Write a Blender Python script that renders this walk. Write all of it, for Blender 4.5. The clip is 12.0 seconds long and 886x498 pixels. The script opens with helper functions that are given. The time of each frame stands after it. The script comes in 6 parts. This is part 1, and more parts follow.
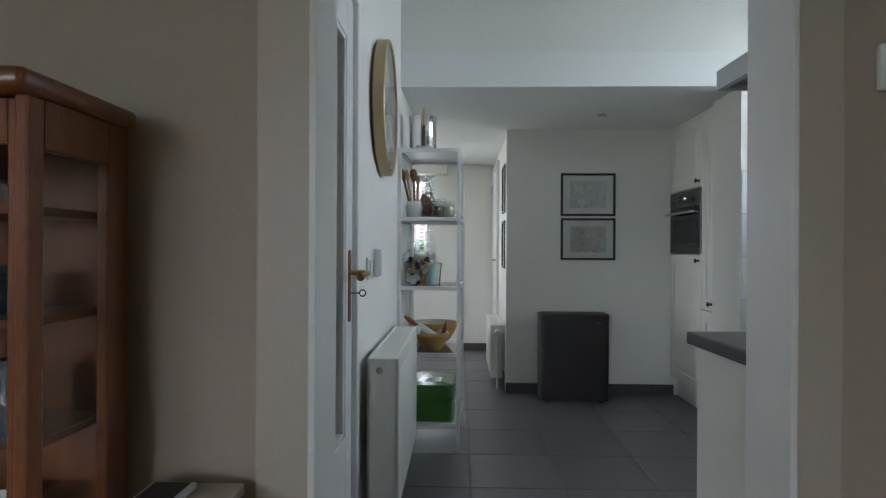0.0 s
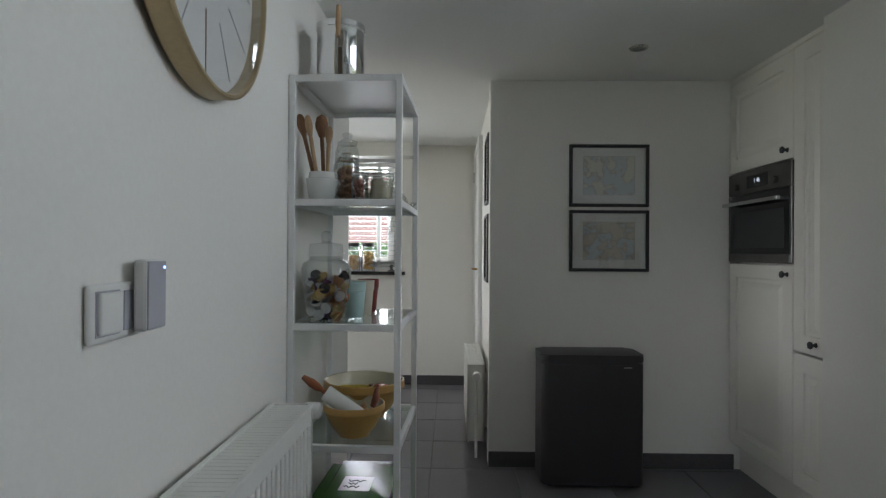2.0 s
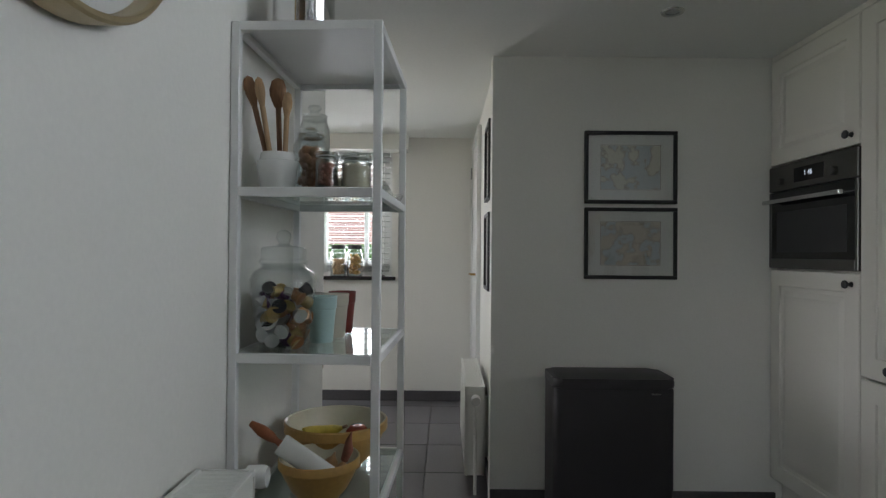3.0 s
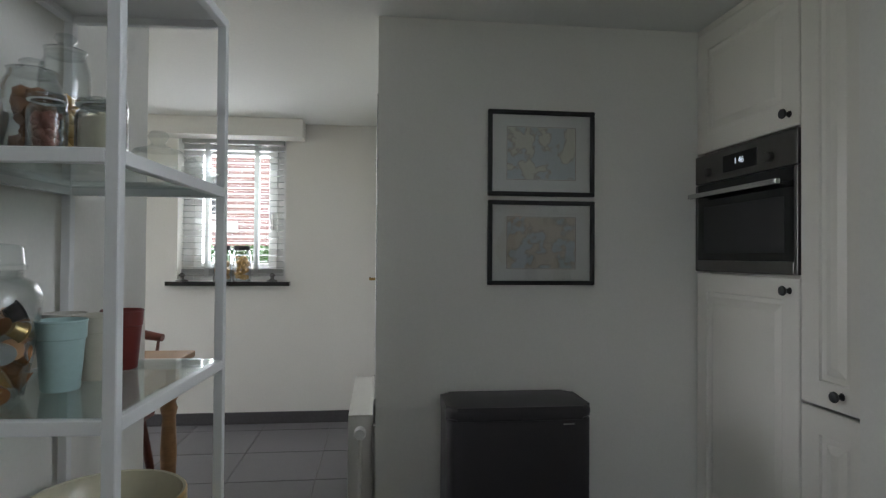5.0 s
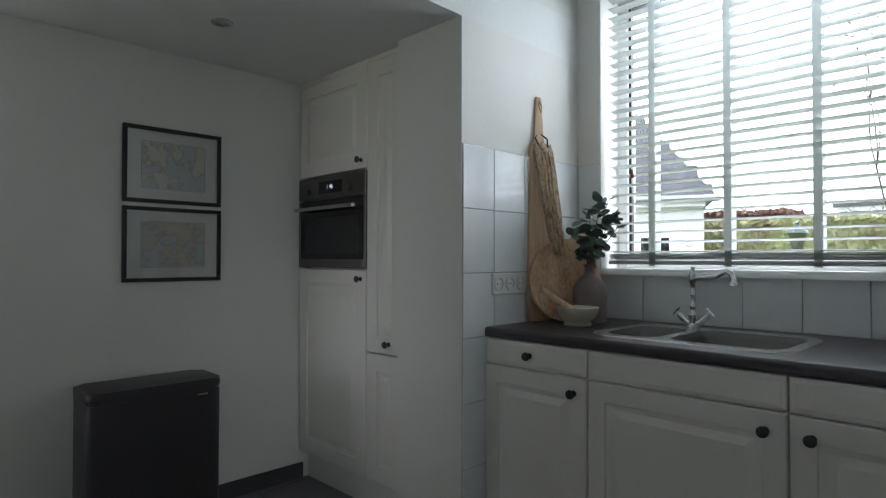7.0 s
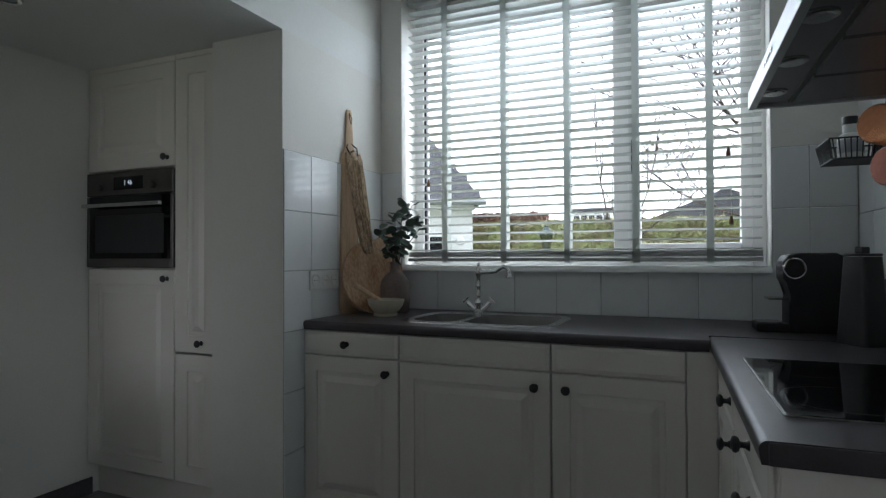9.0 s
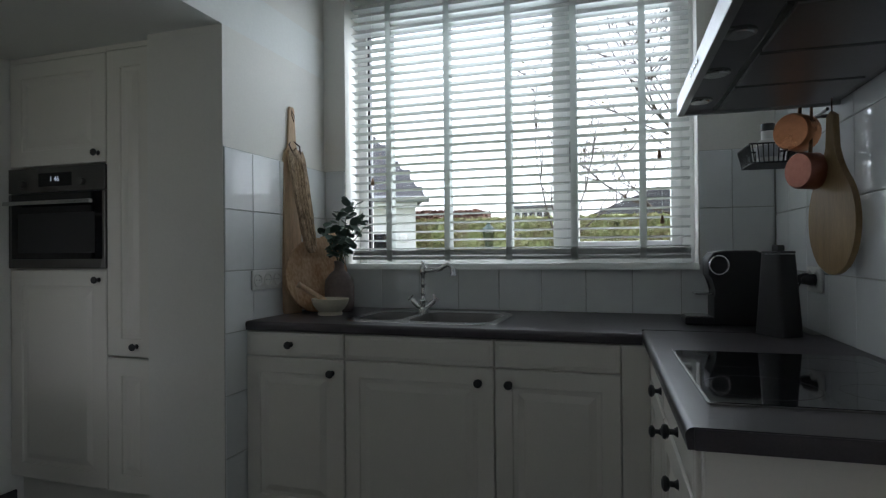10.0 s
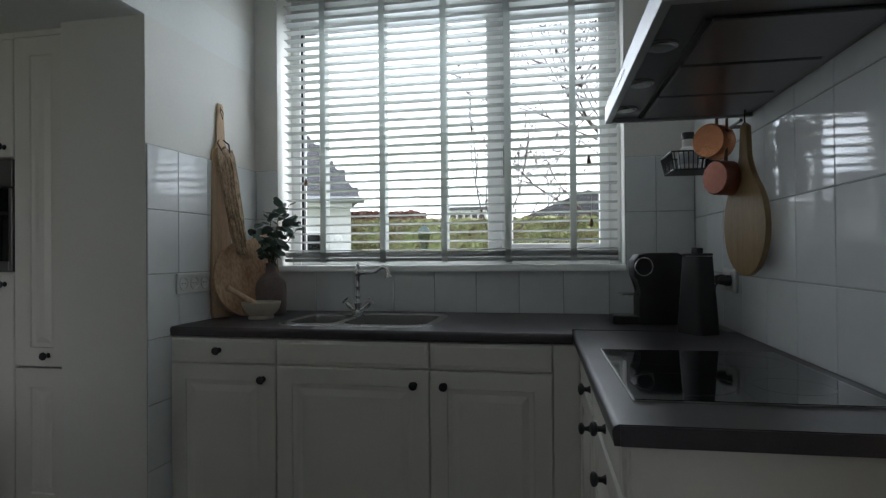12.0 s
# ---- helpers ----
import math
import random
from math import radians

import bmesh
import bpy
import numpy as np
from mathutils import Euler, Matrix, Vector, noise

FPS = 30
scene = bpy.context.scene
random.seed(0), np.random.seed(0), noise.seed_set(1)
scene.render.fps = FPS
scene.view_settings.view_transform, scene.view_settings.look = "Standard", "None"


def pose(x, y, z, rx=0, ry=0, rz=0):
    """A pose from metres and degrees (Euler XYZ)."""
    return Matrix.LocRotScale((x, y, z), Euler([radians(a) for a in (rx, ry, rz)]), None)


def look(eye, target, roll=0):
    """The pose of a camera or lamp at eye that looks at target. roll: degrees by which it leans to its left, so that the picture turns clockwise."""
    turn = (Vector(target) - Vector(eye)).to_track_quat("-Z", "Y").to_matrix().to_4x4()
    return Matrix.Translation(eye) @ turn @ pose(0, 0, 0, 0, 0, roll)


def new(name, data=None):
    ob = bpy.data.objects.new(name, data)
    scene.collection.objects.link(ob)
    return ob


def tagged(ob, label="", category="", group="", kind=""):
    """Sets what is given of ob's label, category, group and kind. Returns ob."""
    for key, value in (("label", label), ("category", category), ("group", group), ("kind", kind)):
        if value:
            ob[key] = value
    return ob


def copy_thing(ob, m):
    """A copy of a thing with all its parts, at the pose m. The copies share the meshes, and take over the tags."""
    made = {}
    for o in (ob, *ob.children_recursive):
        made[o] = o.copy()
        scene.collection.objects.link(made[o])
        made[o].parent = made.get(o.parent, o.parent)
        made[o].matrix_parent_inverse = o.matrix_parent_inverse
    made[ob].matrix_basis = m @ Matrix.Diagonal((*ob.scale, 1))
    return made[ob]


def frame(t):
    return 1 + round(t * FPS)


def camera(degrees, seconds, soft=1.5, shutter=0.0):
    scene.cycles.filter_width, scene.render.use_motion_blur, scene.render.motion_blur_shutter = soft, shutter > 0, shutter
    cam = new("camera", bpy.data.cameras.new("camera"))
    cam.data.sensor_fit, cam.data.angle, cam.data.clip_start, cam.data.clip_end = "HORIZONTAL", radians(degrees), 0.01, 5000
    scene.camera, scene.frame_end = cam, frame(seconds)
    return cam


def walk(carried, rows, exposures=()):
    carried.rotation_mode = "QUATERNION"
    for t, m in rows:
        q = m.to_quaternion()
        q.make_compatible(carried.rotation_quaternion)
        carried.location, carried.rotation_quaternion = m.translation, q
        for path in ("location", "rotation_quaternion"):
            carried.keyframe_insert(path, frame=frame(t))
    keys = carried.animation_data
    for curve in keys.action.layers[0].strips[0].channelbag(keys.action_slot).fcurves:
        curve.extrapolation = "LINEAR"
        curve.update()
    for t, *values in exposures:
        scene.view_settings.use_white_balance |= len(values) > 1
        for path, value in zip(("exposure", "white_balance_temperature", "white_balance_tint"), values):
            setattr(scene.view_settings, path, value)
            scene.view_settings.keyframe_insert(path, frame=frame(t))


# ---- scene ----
cam = camera(74.7, 12.0, soft=1.3)
PATH = [
    (0, (0.559, -0.128, 1.141), (0.5, 1.871, 1.14), 0.3),
    (0.5, (0.606, 0.296, 1.136), (0.572, 2.296, 1.141), 0.3),
    (1, (0.642, 0.676, 1.133), (0.609, 2.676, 1.142), 0.3),
    (1.5, (0.672, 1.036, 1.135), (0.644, 3.036, 1.145), 0.4),
    (2, (0.715, 1.343, 1.155), (0.688, 3.343, 1.166), 0.4),
    (2.5, (0.709, 1.581, 1.167), (0.685, 3.58, 1.185), 0.5),
    (3, (0.711, 1.796, 1.166), (0.703, 3.796, 1.183), 0.5),
    (4.8, (0.935, 2.282, 1.17), (1.071, 4.277, 1.194), 0.4),
    (5, (0.932, 2.259, 1.166), (1.152, 4.247, 1.192), 0.4),
    (5.5, (0.896, 2.137, 1.164), (1.501, 4.043, 1.2), 0.5),
    (6, (0.821, 1.968, 1.151), (1.78, 3.723, 1.192), 0.2),
    (6.5, (0.716, 1.829, 1.167), (1.934, 3.415, 1.203), 0.1),
    (7, (0.579, 1.762, 1.163), (1.989, 3.18, 1.195), 0.1),
    (7.5, (0.446, 1.741, 1.159), (2.019, 2.976, 1.191), 0.1),
    (7.7, (0.408, 1.723, 1.154), (2.033, 2.888, 1.187), 0.1),
    (9.5, (0.267, 1.748, 1.171), (2.143, 2.441, 1.187), -0.4),
    (10, (0.257, 1.741, 1.174), (2.161, 2.352, 1.185), -0.5),
    (10.5, (0.258, 1.739, 1.169), (2.183, 2.282, 1.186), -0.4),
    (11, (0.257, 1.737, 1.167), (2.198, 2.22, 1.186), -0.6),
    (11.5, (0.254, 1.734, 1.169), (2.206, 2.17, 1.189), -0.5),
    (12, (0.26, 1.739, 1.178), (2.22, 2.137, 1.191), -0.5),
]
EXPOSURES = [(0.0, 1.42, 5850, 11), (1.0, 1.23, 6000, 12), (3.0, 1.0, 6250, 13), (5.5, 1.1, 6100, 13), (6.5, 1.02, 5980, 12), (7.5, 0.75, 5980, 12), (9.5, 0.3, 6030, 12), (12.0, 0.2, 6120, 12)]
walk(cam, [(t, look(eye, target, roll)) for t, eye, target, roll in PATH], EXPOSURES)

# ---- world and light ----
world = bpy.data.worlds.new("world")
scene.world = world
world.use_nodes = True
wn = world.node_tree
sky = wn.nodes.new("ShaderNodeTexSky")
sky.sky_type, sky.sun_disc = "NISHITA", False
sky.sun_elevation, sky.sun_rotation = radians(38), radians(120)
sky.air_density, sky.dust_density = 1.0, 6.0
veil = wn.nodes.new("ShaderNodeMix")
veil.data_type = "RGBA"
veil.inputs[0].default_value = 0.75
veil.inputs[7].default_value = (20.0, 21.0, 21.8, 1)
wn.links.new(sky.outputs[0], veil.inputs[6])
wn.links.new(veil.outputs[2], wn.nodes["Background"].inputs[0])
wn.nodes["Background"].inputs[1].default_value = 0.15
sun_data = bpy.data.lights.new("sun", "SUN")
sun_data.energy, sun_data.angle, sun_data.color = 1.4, radians(15), (1.0, 0.96, 0.9)
sun = new("sun", sun_data)
sun.matrix_world = look((0, 0, 10), (-6.5, -2.0, 4.5))


def window_light(name, eye, target, w, h, power, colour=(0.88, 0.96, 1.0)):
    d = bpy.data.lights.new(name, "AREA")
    d.shape, d.size, d.size_y, d.energy, d.color = "RECTANGLE", w, h, power, colour
    ob = new(name, d)
    ob.matrix_world = look(eye, target)
    return ob


window_light("kitchen_window_daylight", (3.5, 2.3, 2.15), (0.2, 2.3, 0.7), 1.7, 1.2, 32, (0.86, 0.94, 1.0))
window_light("dining_window_daylight", (-0.08, 6.72, 1.5), (-0.08, 3, 1.2), 0.66, 0.95, 13, (0.95, 0.97, 1.0))
# added fill light for the dining room, through an assumed opening out of view
window_light("dining_side_fill", (-3.25, 5.3, 1.35), (0, 5.2, 1.15), 1.5, 1.2, 6.0, (1.0, 0.96, 0.9))
window_light("living_window_daylight", (-1.4, -4.25, 1.5), (-0.6, 1, 1.3), 2.0, 1.4, 6.0)

# ---- materials ----


def surf(name, base, rough=0.5, var=0.06, scale=3.0, grain=60.0, bump=0.05, metal=0.0, coat=0.0, stretch=(1, 1, 1), per_piece=0.0, tint=None):
    m = bpy.data.materials.new(name)
    m.use_nodes = True
    n, l = m.node_tree.nodes, m.node_tree.links
    b = n["Principled BSDF"]
    co = n.new("ShaderNodeTexCoord")
    mp = n.new("ShaderNodeMapping")
    mp.inputs["Scale"].default_value = stretch
    l.new(co.outputs["Object"], mp.inputs[0])
    big = n.new("ShaderNodeTexNoise")
    big.inputs["Scale"].default_value, big.inputs["Detail"].default_value = scale, 4
    fine = n.new("ShaderNodeTexNoise")
    fine.inputs["Scale"].default_value, fine.inputs["Detail"].default_value = grain, 6
    l.new(mp.outputs[0], big.inputs[0])
    l.new(mp.outputs[0], fine.inputs[0])
    add = n.new("ShaderNodeMath")
    add.operation = "ADD"
    l.new(big.outputs[0], add.inputs[0])
    l.new(fine.outputs[0], add.inputs[1])
    half = n.new("ShaderNodeMath")
    half.operation = "MULTIPLY"
    half.inputs[1].default_value = 0.5
    l.new(add.outputs[0], half.inputs[0])
    ramp = n.new("ShaderNodeValToRGB")
    t = tint or base
    ramp.color_ramp.elements[0].position, ramp.color_ramp.elements[1].position = 0.32, 0.68
    ramp.color_ramp.elements[0].color = (*[c * (1 - var) for c in t], 1)
    ramp.color_ramp.elements[1].color = (*[min(1, c * (1 + var)) for c in base], 1)
    l.new(half.outputs[0], ramp.inputs[0])
    out = ramp.outputs[0]
    if per_piece:
        info = n.new("ShaderNodeObjectInfo")
        rng = n.new("ShaderNodeMapRange")
        rng.inputs[3].default_value, rng.inputs[4].default_value = 1 - per_piece, 1 + per_piece
        l.new(info.outputs["Random"], rng.inputs[0])
        hsv = n.new("ShaderNodeHueSaturation")
        l.new(rng.outputs[0], hsv.inputs["Value"])
        l.new(out, hsv.inputs["Color"])
        out = hsv.outputs[0]
    l.new(out, b.inputs["Base Color"])
    rr = n.new("ShaderNodeMapRange")
    rr.inputs[3].default_value, rr.inputs[4].default_value = max(0.02, rough * 0.85), min(1, rough * 1.15)
    l.new(big.outputs[0], rr.inputs[0])
    l.new(rr.outputs[0], b.inputs["Roughness"])
    b.inputs["Metallic"].default_value = metal
    b.inputs["Coat Weight"].default_value = coat
    b.inputs["Coat Roughness"].default_value = 0.15
    if bump:
        bp = n.new("ShaderNodeBump")
        bp.inputs["Strength"].default_value, bp.inputs["Distance"].default_value = bump, 0.004
        l.new(fine.outputs[0], bp.inputs["Height"])
        l.new(bp.outputs[0], b.inputs["Normal"])
    return m


def glass(name, colour=(1, 1, 1), rough=0.0, thin=True, edge=4.5):
    """Clear pane: see-through with a sharp surface reflection; thick glass refracts."""
    m = bpy.data.materials.new(name)
    m.use_nodes = True
    n, l = m.node_tree.nodes, m.node_tree.links
    if not thin:
        b = n["Principled BSDF"]
        b.inputs["Base Color"].default_value = (*colour, 1)
        b.inputs["Transmission Weight"].default_value = 1
        b.inputs["Roughness"].default_value = rough
        b.inputs["IOR"].default_value = 1.3
        return m
    n.remove(n["Principled BSDF"])
    tr, gl, mx, lw_, pw, sc = (n.new("ShaderNode" + k) for k in ("BsdfTransparent", "BsdfGlossy", "MixShader", "LayerWeight", "Math", "MapRange"))
    tr.inputs[0].default_value = (*colour, 1)
    gl.inputs["Roughness"].default_value = rough
    lw_.inputs[0].default_value = 0.5
    pw.operation = "POWER"
    pw.inputs[1].default_value = edge
    sc.inputs[3].default_value, sc.inputs[4].default_value = 0.045, 0.9
    l.new(lw_.outputs["Facing"], pw.inputs[0])
    l.new(pw.outputs[0], sc.inputs[0])
    l.new(sc.outputs[0], mx.inputs[0])
    l.new(tr.outputs[0], mx.inputs[1])
    l.new(gl.outputs[0], mx.inputs[2])
    l.new(mx.outputs[0], n["Material Output"].inputs[0])
    return m


WALL = surf("painted_plaster", (0.80, 0.785, 0.735), 0.75, 0.03, 1.5, 90, 0.12)
WALL_WARM = surf("beige_plaster", (0.40, 0.34, 0.275), 0.8, 0.04, 1.5, 90, 0.12)
CEIL = surf("ceiling_plaster", (0.82, 0.83, 0.80), 0.85, 0.03, 1.2, 70, 0.1)
TRIM = surf("gloss_white_paint", (0.78, 0.78, 0.76), 0.35, 0.03, 4, 120, 0.03)
CASING = surf("beige_painted_casing", (0.48, 0.43, 0.36), 0.45, 0.04, 4, 120, 0.03)
CREAM = surf("cream_cabinet_lacquer", (0.80, 0.77, 0.705), 0.34, 0.025, 2.5, 140, 0.03)
TILE_WHITE = surf("glazed_wall_tile", (0.79, 0.81, 0.81), 0.05, 0.03, 5, 14, 0.012, per_piece=0.04)
TILE_WHITE.node_tree.nodes["Principled BSDF"].inputs["IOR"].default_value = 1.27
GROUT = surf("grey_grout", (0.46, 0.46, 0.44), 0.9, 0.1, 8, 120, 0.2)
TILE_DARK = surf("anthracite_floor_tile", (0.168, 0.16, 0.172), 0.36, 0.09, 2.0, 60, 0.035, per_piece=0.09)
GROUT_DARK = surf("floor_grout", (0.25, 0.24, 0.235), 0.9, 0.2, 8, 120, 0.2)
SKIRT = surf("dark_skirting_tile", (0.085, 0.08, 0.084), 0.45, 0.2, 5, 60, 0.08)
WORKTOP = surf("dark_laminate_worktop", (0.066, 0.058, 0.065), 0.33, 0.15, 14, 240, 0.06)
BLACK = surf("black_plastic", (0.022, 0.021, 0.023), 0.42, 0.1, 6, 150, 0.03)
BIN = surf("matt_black_steel", (0.036, 0.032, 0.035), 0.42, 0.12, 4, 200, 0.03)
STEEL = surf("brushed_steel", (0.55, 0.55, 0.54), 0.26, 0.06, 3, 90, 0.04, metal=1.0, stretch=(1, 14, 1))
DARK_STEEL = surf("dark_oven_steel", (0.16, 0.153, 0.146), 0.34, 0.06, 3, 90, 0.03, metal=1.0, stretch=(1, 14, 1))
CHROME = surf("chrome", (0.75, 0.75, 0.76), 0.07, 0.02, 3, 60, 0.0, metal=1.0)
BRASS = surf("aged_brass", (0.42, 0.27, 0.10), 0.34, 0.2, 20, 90, 0.05, metal=1.0)
BRONZE = surf("dark_bronze_plate", (0.20, 0.12, 0.07), 0.5, 0.25, 25, 90, 0.08, metal=0.7)
SHELF_WHITE = surf("white_powder_coat", (0.80, 0.80, 0.79), 0.4, 0.02, 5, 200, 0.02)
RAD = surf("radiator_enamel", (0.80, 0.80, 0.76), 0.3, 0.02, 4, 120, 0.02)
PANE = glass("clear_pane")
SHELF_GLASS = glass("shelf_glass", (0.86, 0.92, 0.90))
BLACK_GLASS = surf("black_glass", (0.006, 0.006, 0.007), 0.05, 0.05, 3, 30, 0.0)
WOOD = surf("pale_board_wood", (0.50, 0.34, 0.19), 0.6, 0.35, 5, 40, 0.15, stretch=(6, 6, 0.7))

# ---- shaping helpers ----


def mesh_of(bm, name, material, smooth=None):
    me = bpy.data.meshes.new(name)
    bmesh.ops.recalc_face_normals(bm, faces=bm.faces)
    bm.to_mesh(me)
    bm.free()
    for mt in (material if isinstance(material, (list, tuple)) else [material]):
        me.materials.append(mt)
    if smooth is not None:
        me.shade_smooth()
        me.set_sharp_from_angle(angle=radians(smooth))
    return me


def part(name, bm, material, parent, label="", smooth=None, at=None):
    ob = new(name, mesh_of(bm, name, material, smooth))
    ob.parent = parent
    if at is not None:
        ob.matrix_basis = at
    return tagged(ob, label)


def thing(name, m, label, category, group="", kind=""):
    ob = new(name)
    ob.empty_display_size = 0.05
    ob.matrix_basis = m
    return tagged(ob, label, category, group, kind)


def solid(name, bm, material, label, category, group="", kind="", m=None, smooth=None):
    ob = new(name, mesh_of(bm, name, material, smooth))
    if m is not None:
        ob.matrix_basis = m
    return tagged(ob, label, category, group, kind)


def box(x0, y0, z0, x1, y1, z1, bevel=0.0, seg=2, bm=None, m=None):
    """A box between two corners, its edges rounded by bevel."""
    bm = bm or bmesh.new()
    vs = bmesh.ops.create_cube(bm, size=1.0)["verts"]
    sx, sy, sz = abs(x1 - x0), abs(y1 - y0), abs(z1 - z0)
    mm = Matrix.Translation(((x0 + x1) / 2, (y0 + y1) / 2, (z0 + z1) / 2)) @ Matrix.Diagonal((sx, sy, sz, 1))
    bmesh.ops.transform(bm, matrix=mm, verts=vs)
    if bevel:
        es = list({e for v in vs for e in v.link_edges})
        r = bmesh.ops.bevel(bm, geom=es, offset=min(bevel, 0.49 * min(sx, sy, sz)), segments=seg, profile=0.5, affect="EDGES")
        vs = list({v for f in r["faces"] for v in f.verts} | {v for v in vs if v.is_valid})
    if m is not None:
        bmesh.ops.transform(bm, matrix=m, verts=vs)
    return bm


def lathe(profile, seg=32, bm=None, m=None):
    """Turns (radius, height) pairs about z."""
    bm = bm or bmesh.new()
    rings = []
    for r, z in profile:
        if r < 1e-5:
            rings.append([bm.verts.new((0, 0, z))])
        else:
            rings.append([bm.verts.new((r * math.cos(2 * math.pi * i / seg), r * math.sin(2 * math.pi * i / seg), z)) for i in range(seg)])
    for a, b in zip(rings, rings[1:]):
        for i in range(seg):
            j = (i + 1) % seg
            q = [a[i % len(a)], a[j % len(a)], b[j % len(b)], b[i % len(b)]]
            q = [v for k, v in enumerate(q) if v not in q[:k]]
            if len(q) > 2:
                bm.faces.new(q)
    if m is not None:
        bmesh.ops.transform(bm, matrix=m, verts=[v for ring in rings for v in ring])
    return bm


def tube(points, radius, seg=10, bm=None, closed=False):
    """A round bar along points; radius may be a number or one for each point."""
    bm = bm or bmesh.new()
    pts = [Vector(p) for p in points]
    rad = radius if isinstance(radius, (list, tuple)) else [radius] * len(pts)
    rings, side = [], None
    for i, p in enumerate(pts):
        a = pts[i - 1] if (i or closed) else p
        b = pts[(i + 1) % len(pts)] if (i + 1 < len(pts) or closed) else p
        d = (b - a).normalized()
        if side is None:
            side = d.orthogonal().normalized()
        side = (side - d * side.dot(d)).normalized()
        up = d.cross(side)
        rings.append([bm.verts.new(p + rad[i] * (side * math.cos(2 * math.pi * k / seg) + up * math.sin(2 * math.pi * k / seg))) for k in range(seg)])
    pairs = list(zip(rings, rings[1:])) + ([(rings[-1], rings[0])] if closed else [])
    for a, b in pairs:
        for k in range(seg):
            bm.faces.new((a[k], a[(k + 1) % seg], b[(k + 1) % seg], b[k]))
    if not closed:
        bm.faces.new(rings[0][::-1])
        bm.faces.new(rings[-1])
    return bm


def slab(outline, z0, z1, bm=None, m=None, bevel=0.0):
    """A flat outline in x, y given a thickness."""
    bm = bm or bmesh.new()
    lo = [bm.verts.new((x, y, z0)) for x, y in outline]
    hi = [bm.verts.new((x, y, z1)) for x, y in outline]
    faces = [bm.faces.new(lo[::-1]), bm.faces.new(hi)]
    n = len(outline)
    for i in range(n):
        bm.faces.new((lo[i], lo[(i + 1) % n], hi[(i + 1) % n], hi[i]))
    vs = lo + hi
    if bevel:
        es = [e for f in faces for e in f.edges]
        r = bmesh.ops.bevel(bm, geom=es, offset=bevel, segments=3, profile=0.5, affect="EDGES")
        vs = list({v for f in r["faces"] for v in f.verts} | {v for v in vs if v.is_valid})
    if m is not None:
        bmesh.ops.transform(bm, matrix=m, verts=vs)
    return bm


def structure(name, bm, material, label, category):
    return solid(name, bm, material, label, category, kind="structure")



# ---- plan of the place (metres) ----
LEFT, WIN, FAR, ENTRY = 0.18, 2.98, 6.41, 0.895   # left wall face, window wall face, dining wall, wall of the way in
BACK, SIDE, ASIDE, TILED = 4.49, 0.925, 0.944, 3.268   # picture wall, its free end, side wall of the passage, tiled return
LOW, HIGH, CT = 2.088, 2.62, 0.895               # lowered ceiling, kitchen ceiling, worktop
# the hob wall stands a little askew: its own x runs along it and -y out into the room
HOBWALL = Matrix.Translation((WIN, 1.153, 0)) @ Matrix.Rotation(radians(181.4), 4, "Z")

# the worktop run and cabinets under the hob are set slightly out of line with that wall
HOBRUN = Matrix.Translation((WIN, 1.163, 0)) @ Matrix.Rotation(radians(182.2), 4, "Z")

# ---- structure ----
structure("floor", box(-3.2, ENTRY + 0.07, -0.12, WIN + 0.3, FAR + 0.3, -0.008), GROUT_DARK, "dark anthracite tiled floor with narrow grey joints", "floor")
structure("floor_living", box(-4.2, -4.2, -0.12, 3.3, ENTRY + 0.07, 0.0), WOOD, "plain wooden living room floor", "floor")
structure("wall_left", slab([(LEFT - 0.1, 1.99), (LEFT, 1.99), (LEFT + 0.042, 4.13), (LEFT - 0.1, 4.13)], 0, HIGH), WALL, "off-white painted plaster wall with door and clock", "wall")
structure("wall_left_near", box(LEFT - 0.1, ENTRY + 0.14, 0, LEFT, 1.145, HIGH), WALL, "off-white painted plaster wall beside the glazed door", "wall")
structure("wall_left_over_door", box(LEFT - 0.1, 1.145, 2.06, LEFT, 1.99, HIGH), WALL, "off-white painted plaster over the door", "wall")
structure("wall_dining_near", box(-3.2, 4.03, 0, LEFT - 0.1, 4.13, LOW), WALL, "off-white plaster wall of the dining room", "wall")
bm = box(-3.2, FAR, 0, -0.44, FAR + 0.3, LOW + 0.1)
box(0.285, FAR, 0, ASIDE + 0.1, FAR + 0.3, LOW + 0.1, bm=bm)
box(-0.44, FAR, 0, 0.285, FAR + 0.3, 0.985, bm=bm)
box(-0.44, FAR, 2.0, 0.285, FAR + 0.3, LOW + 0.1, bm=bm)
structure("wall_dining", bm, WALL, "off-white dining room wall around a small window", "wall")
# unseen end wall; its opening is added to let the side fill in
bm = box(-3.3, 4.03, 0, -3.2, 4.5, LOW + 0.1)
box(-3.3, 6.1, 0, -3.2, FAR + 0.3, LOW + 0.1, bm=bm)
box(-3.3, 4.5, 0, -3.2, 6.1, 0.7, bm=bm)
box(-3.3, 4.5, 2.0, -3.2, 6.1, LOW + 0.1, bm=bm)
structure("wall_dining_end", bm, WALL, "unseen off-white plaster end wall of the dining room with an added light opening", "wall")
structure("wall_passage", box(ASIDE, BACK + 0.1, 0, ASIDE + 0.1, FAR, LOW), WALL, "off-white plaster side wall of the passage", "wall")
structure("wall_pictures", box(SIDE, BACK, 0, 2.98, BACK + 0.1, LOW), WALL, "off-white plaster wall hung with two framed prints", "wall")
structure("pier", box(2.175, TILED, 0, WIN, 3.64, LOW), WALL, "off-white plastered pier beside the tall cabinets", "wall")
structure("wall_behind_cabinets", box(WIN, TILED, 0, WIN + 0.3, BACK + 0.1, HIGH), WALL, "plain wall behind the tall cabinets", "wall")
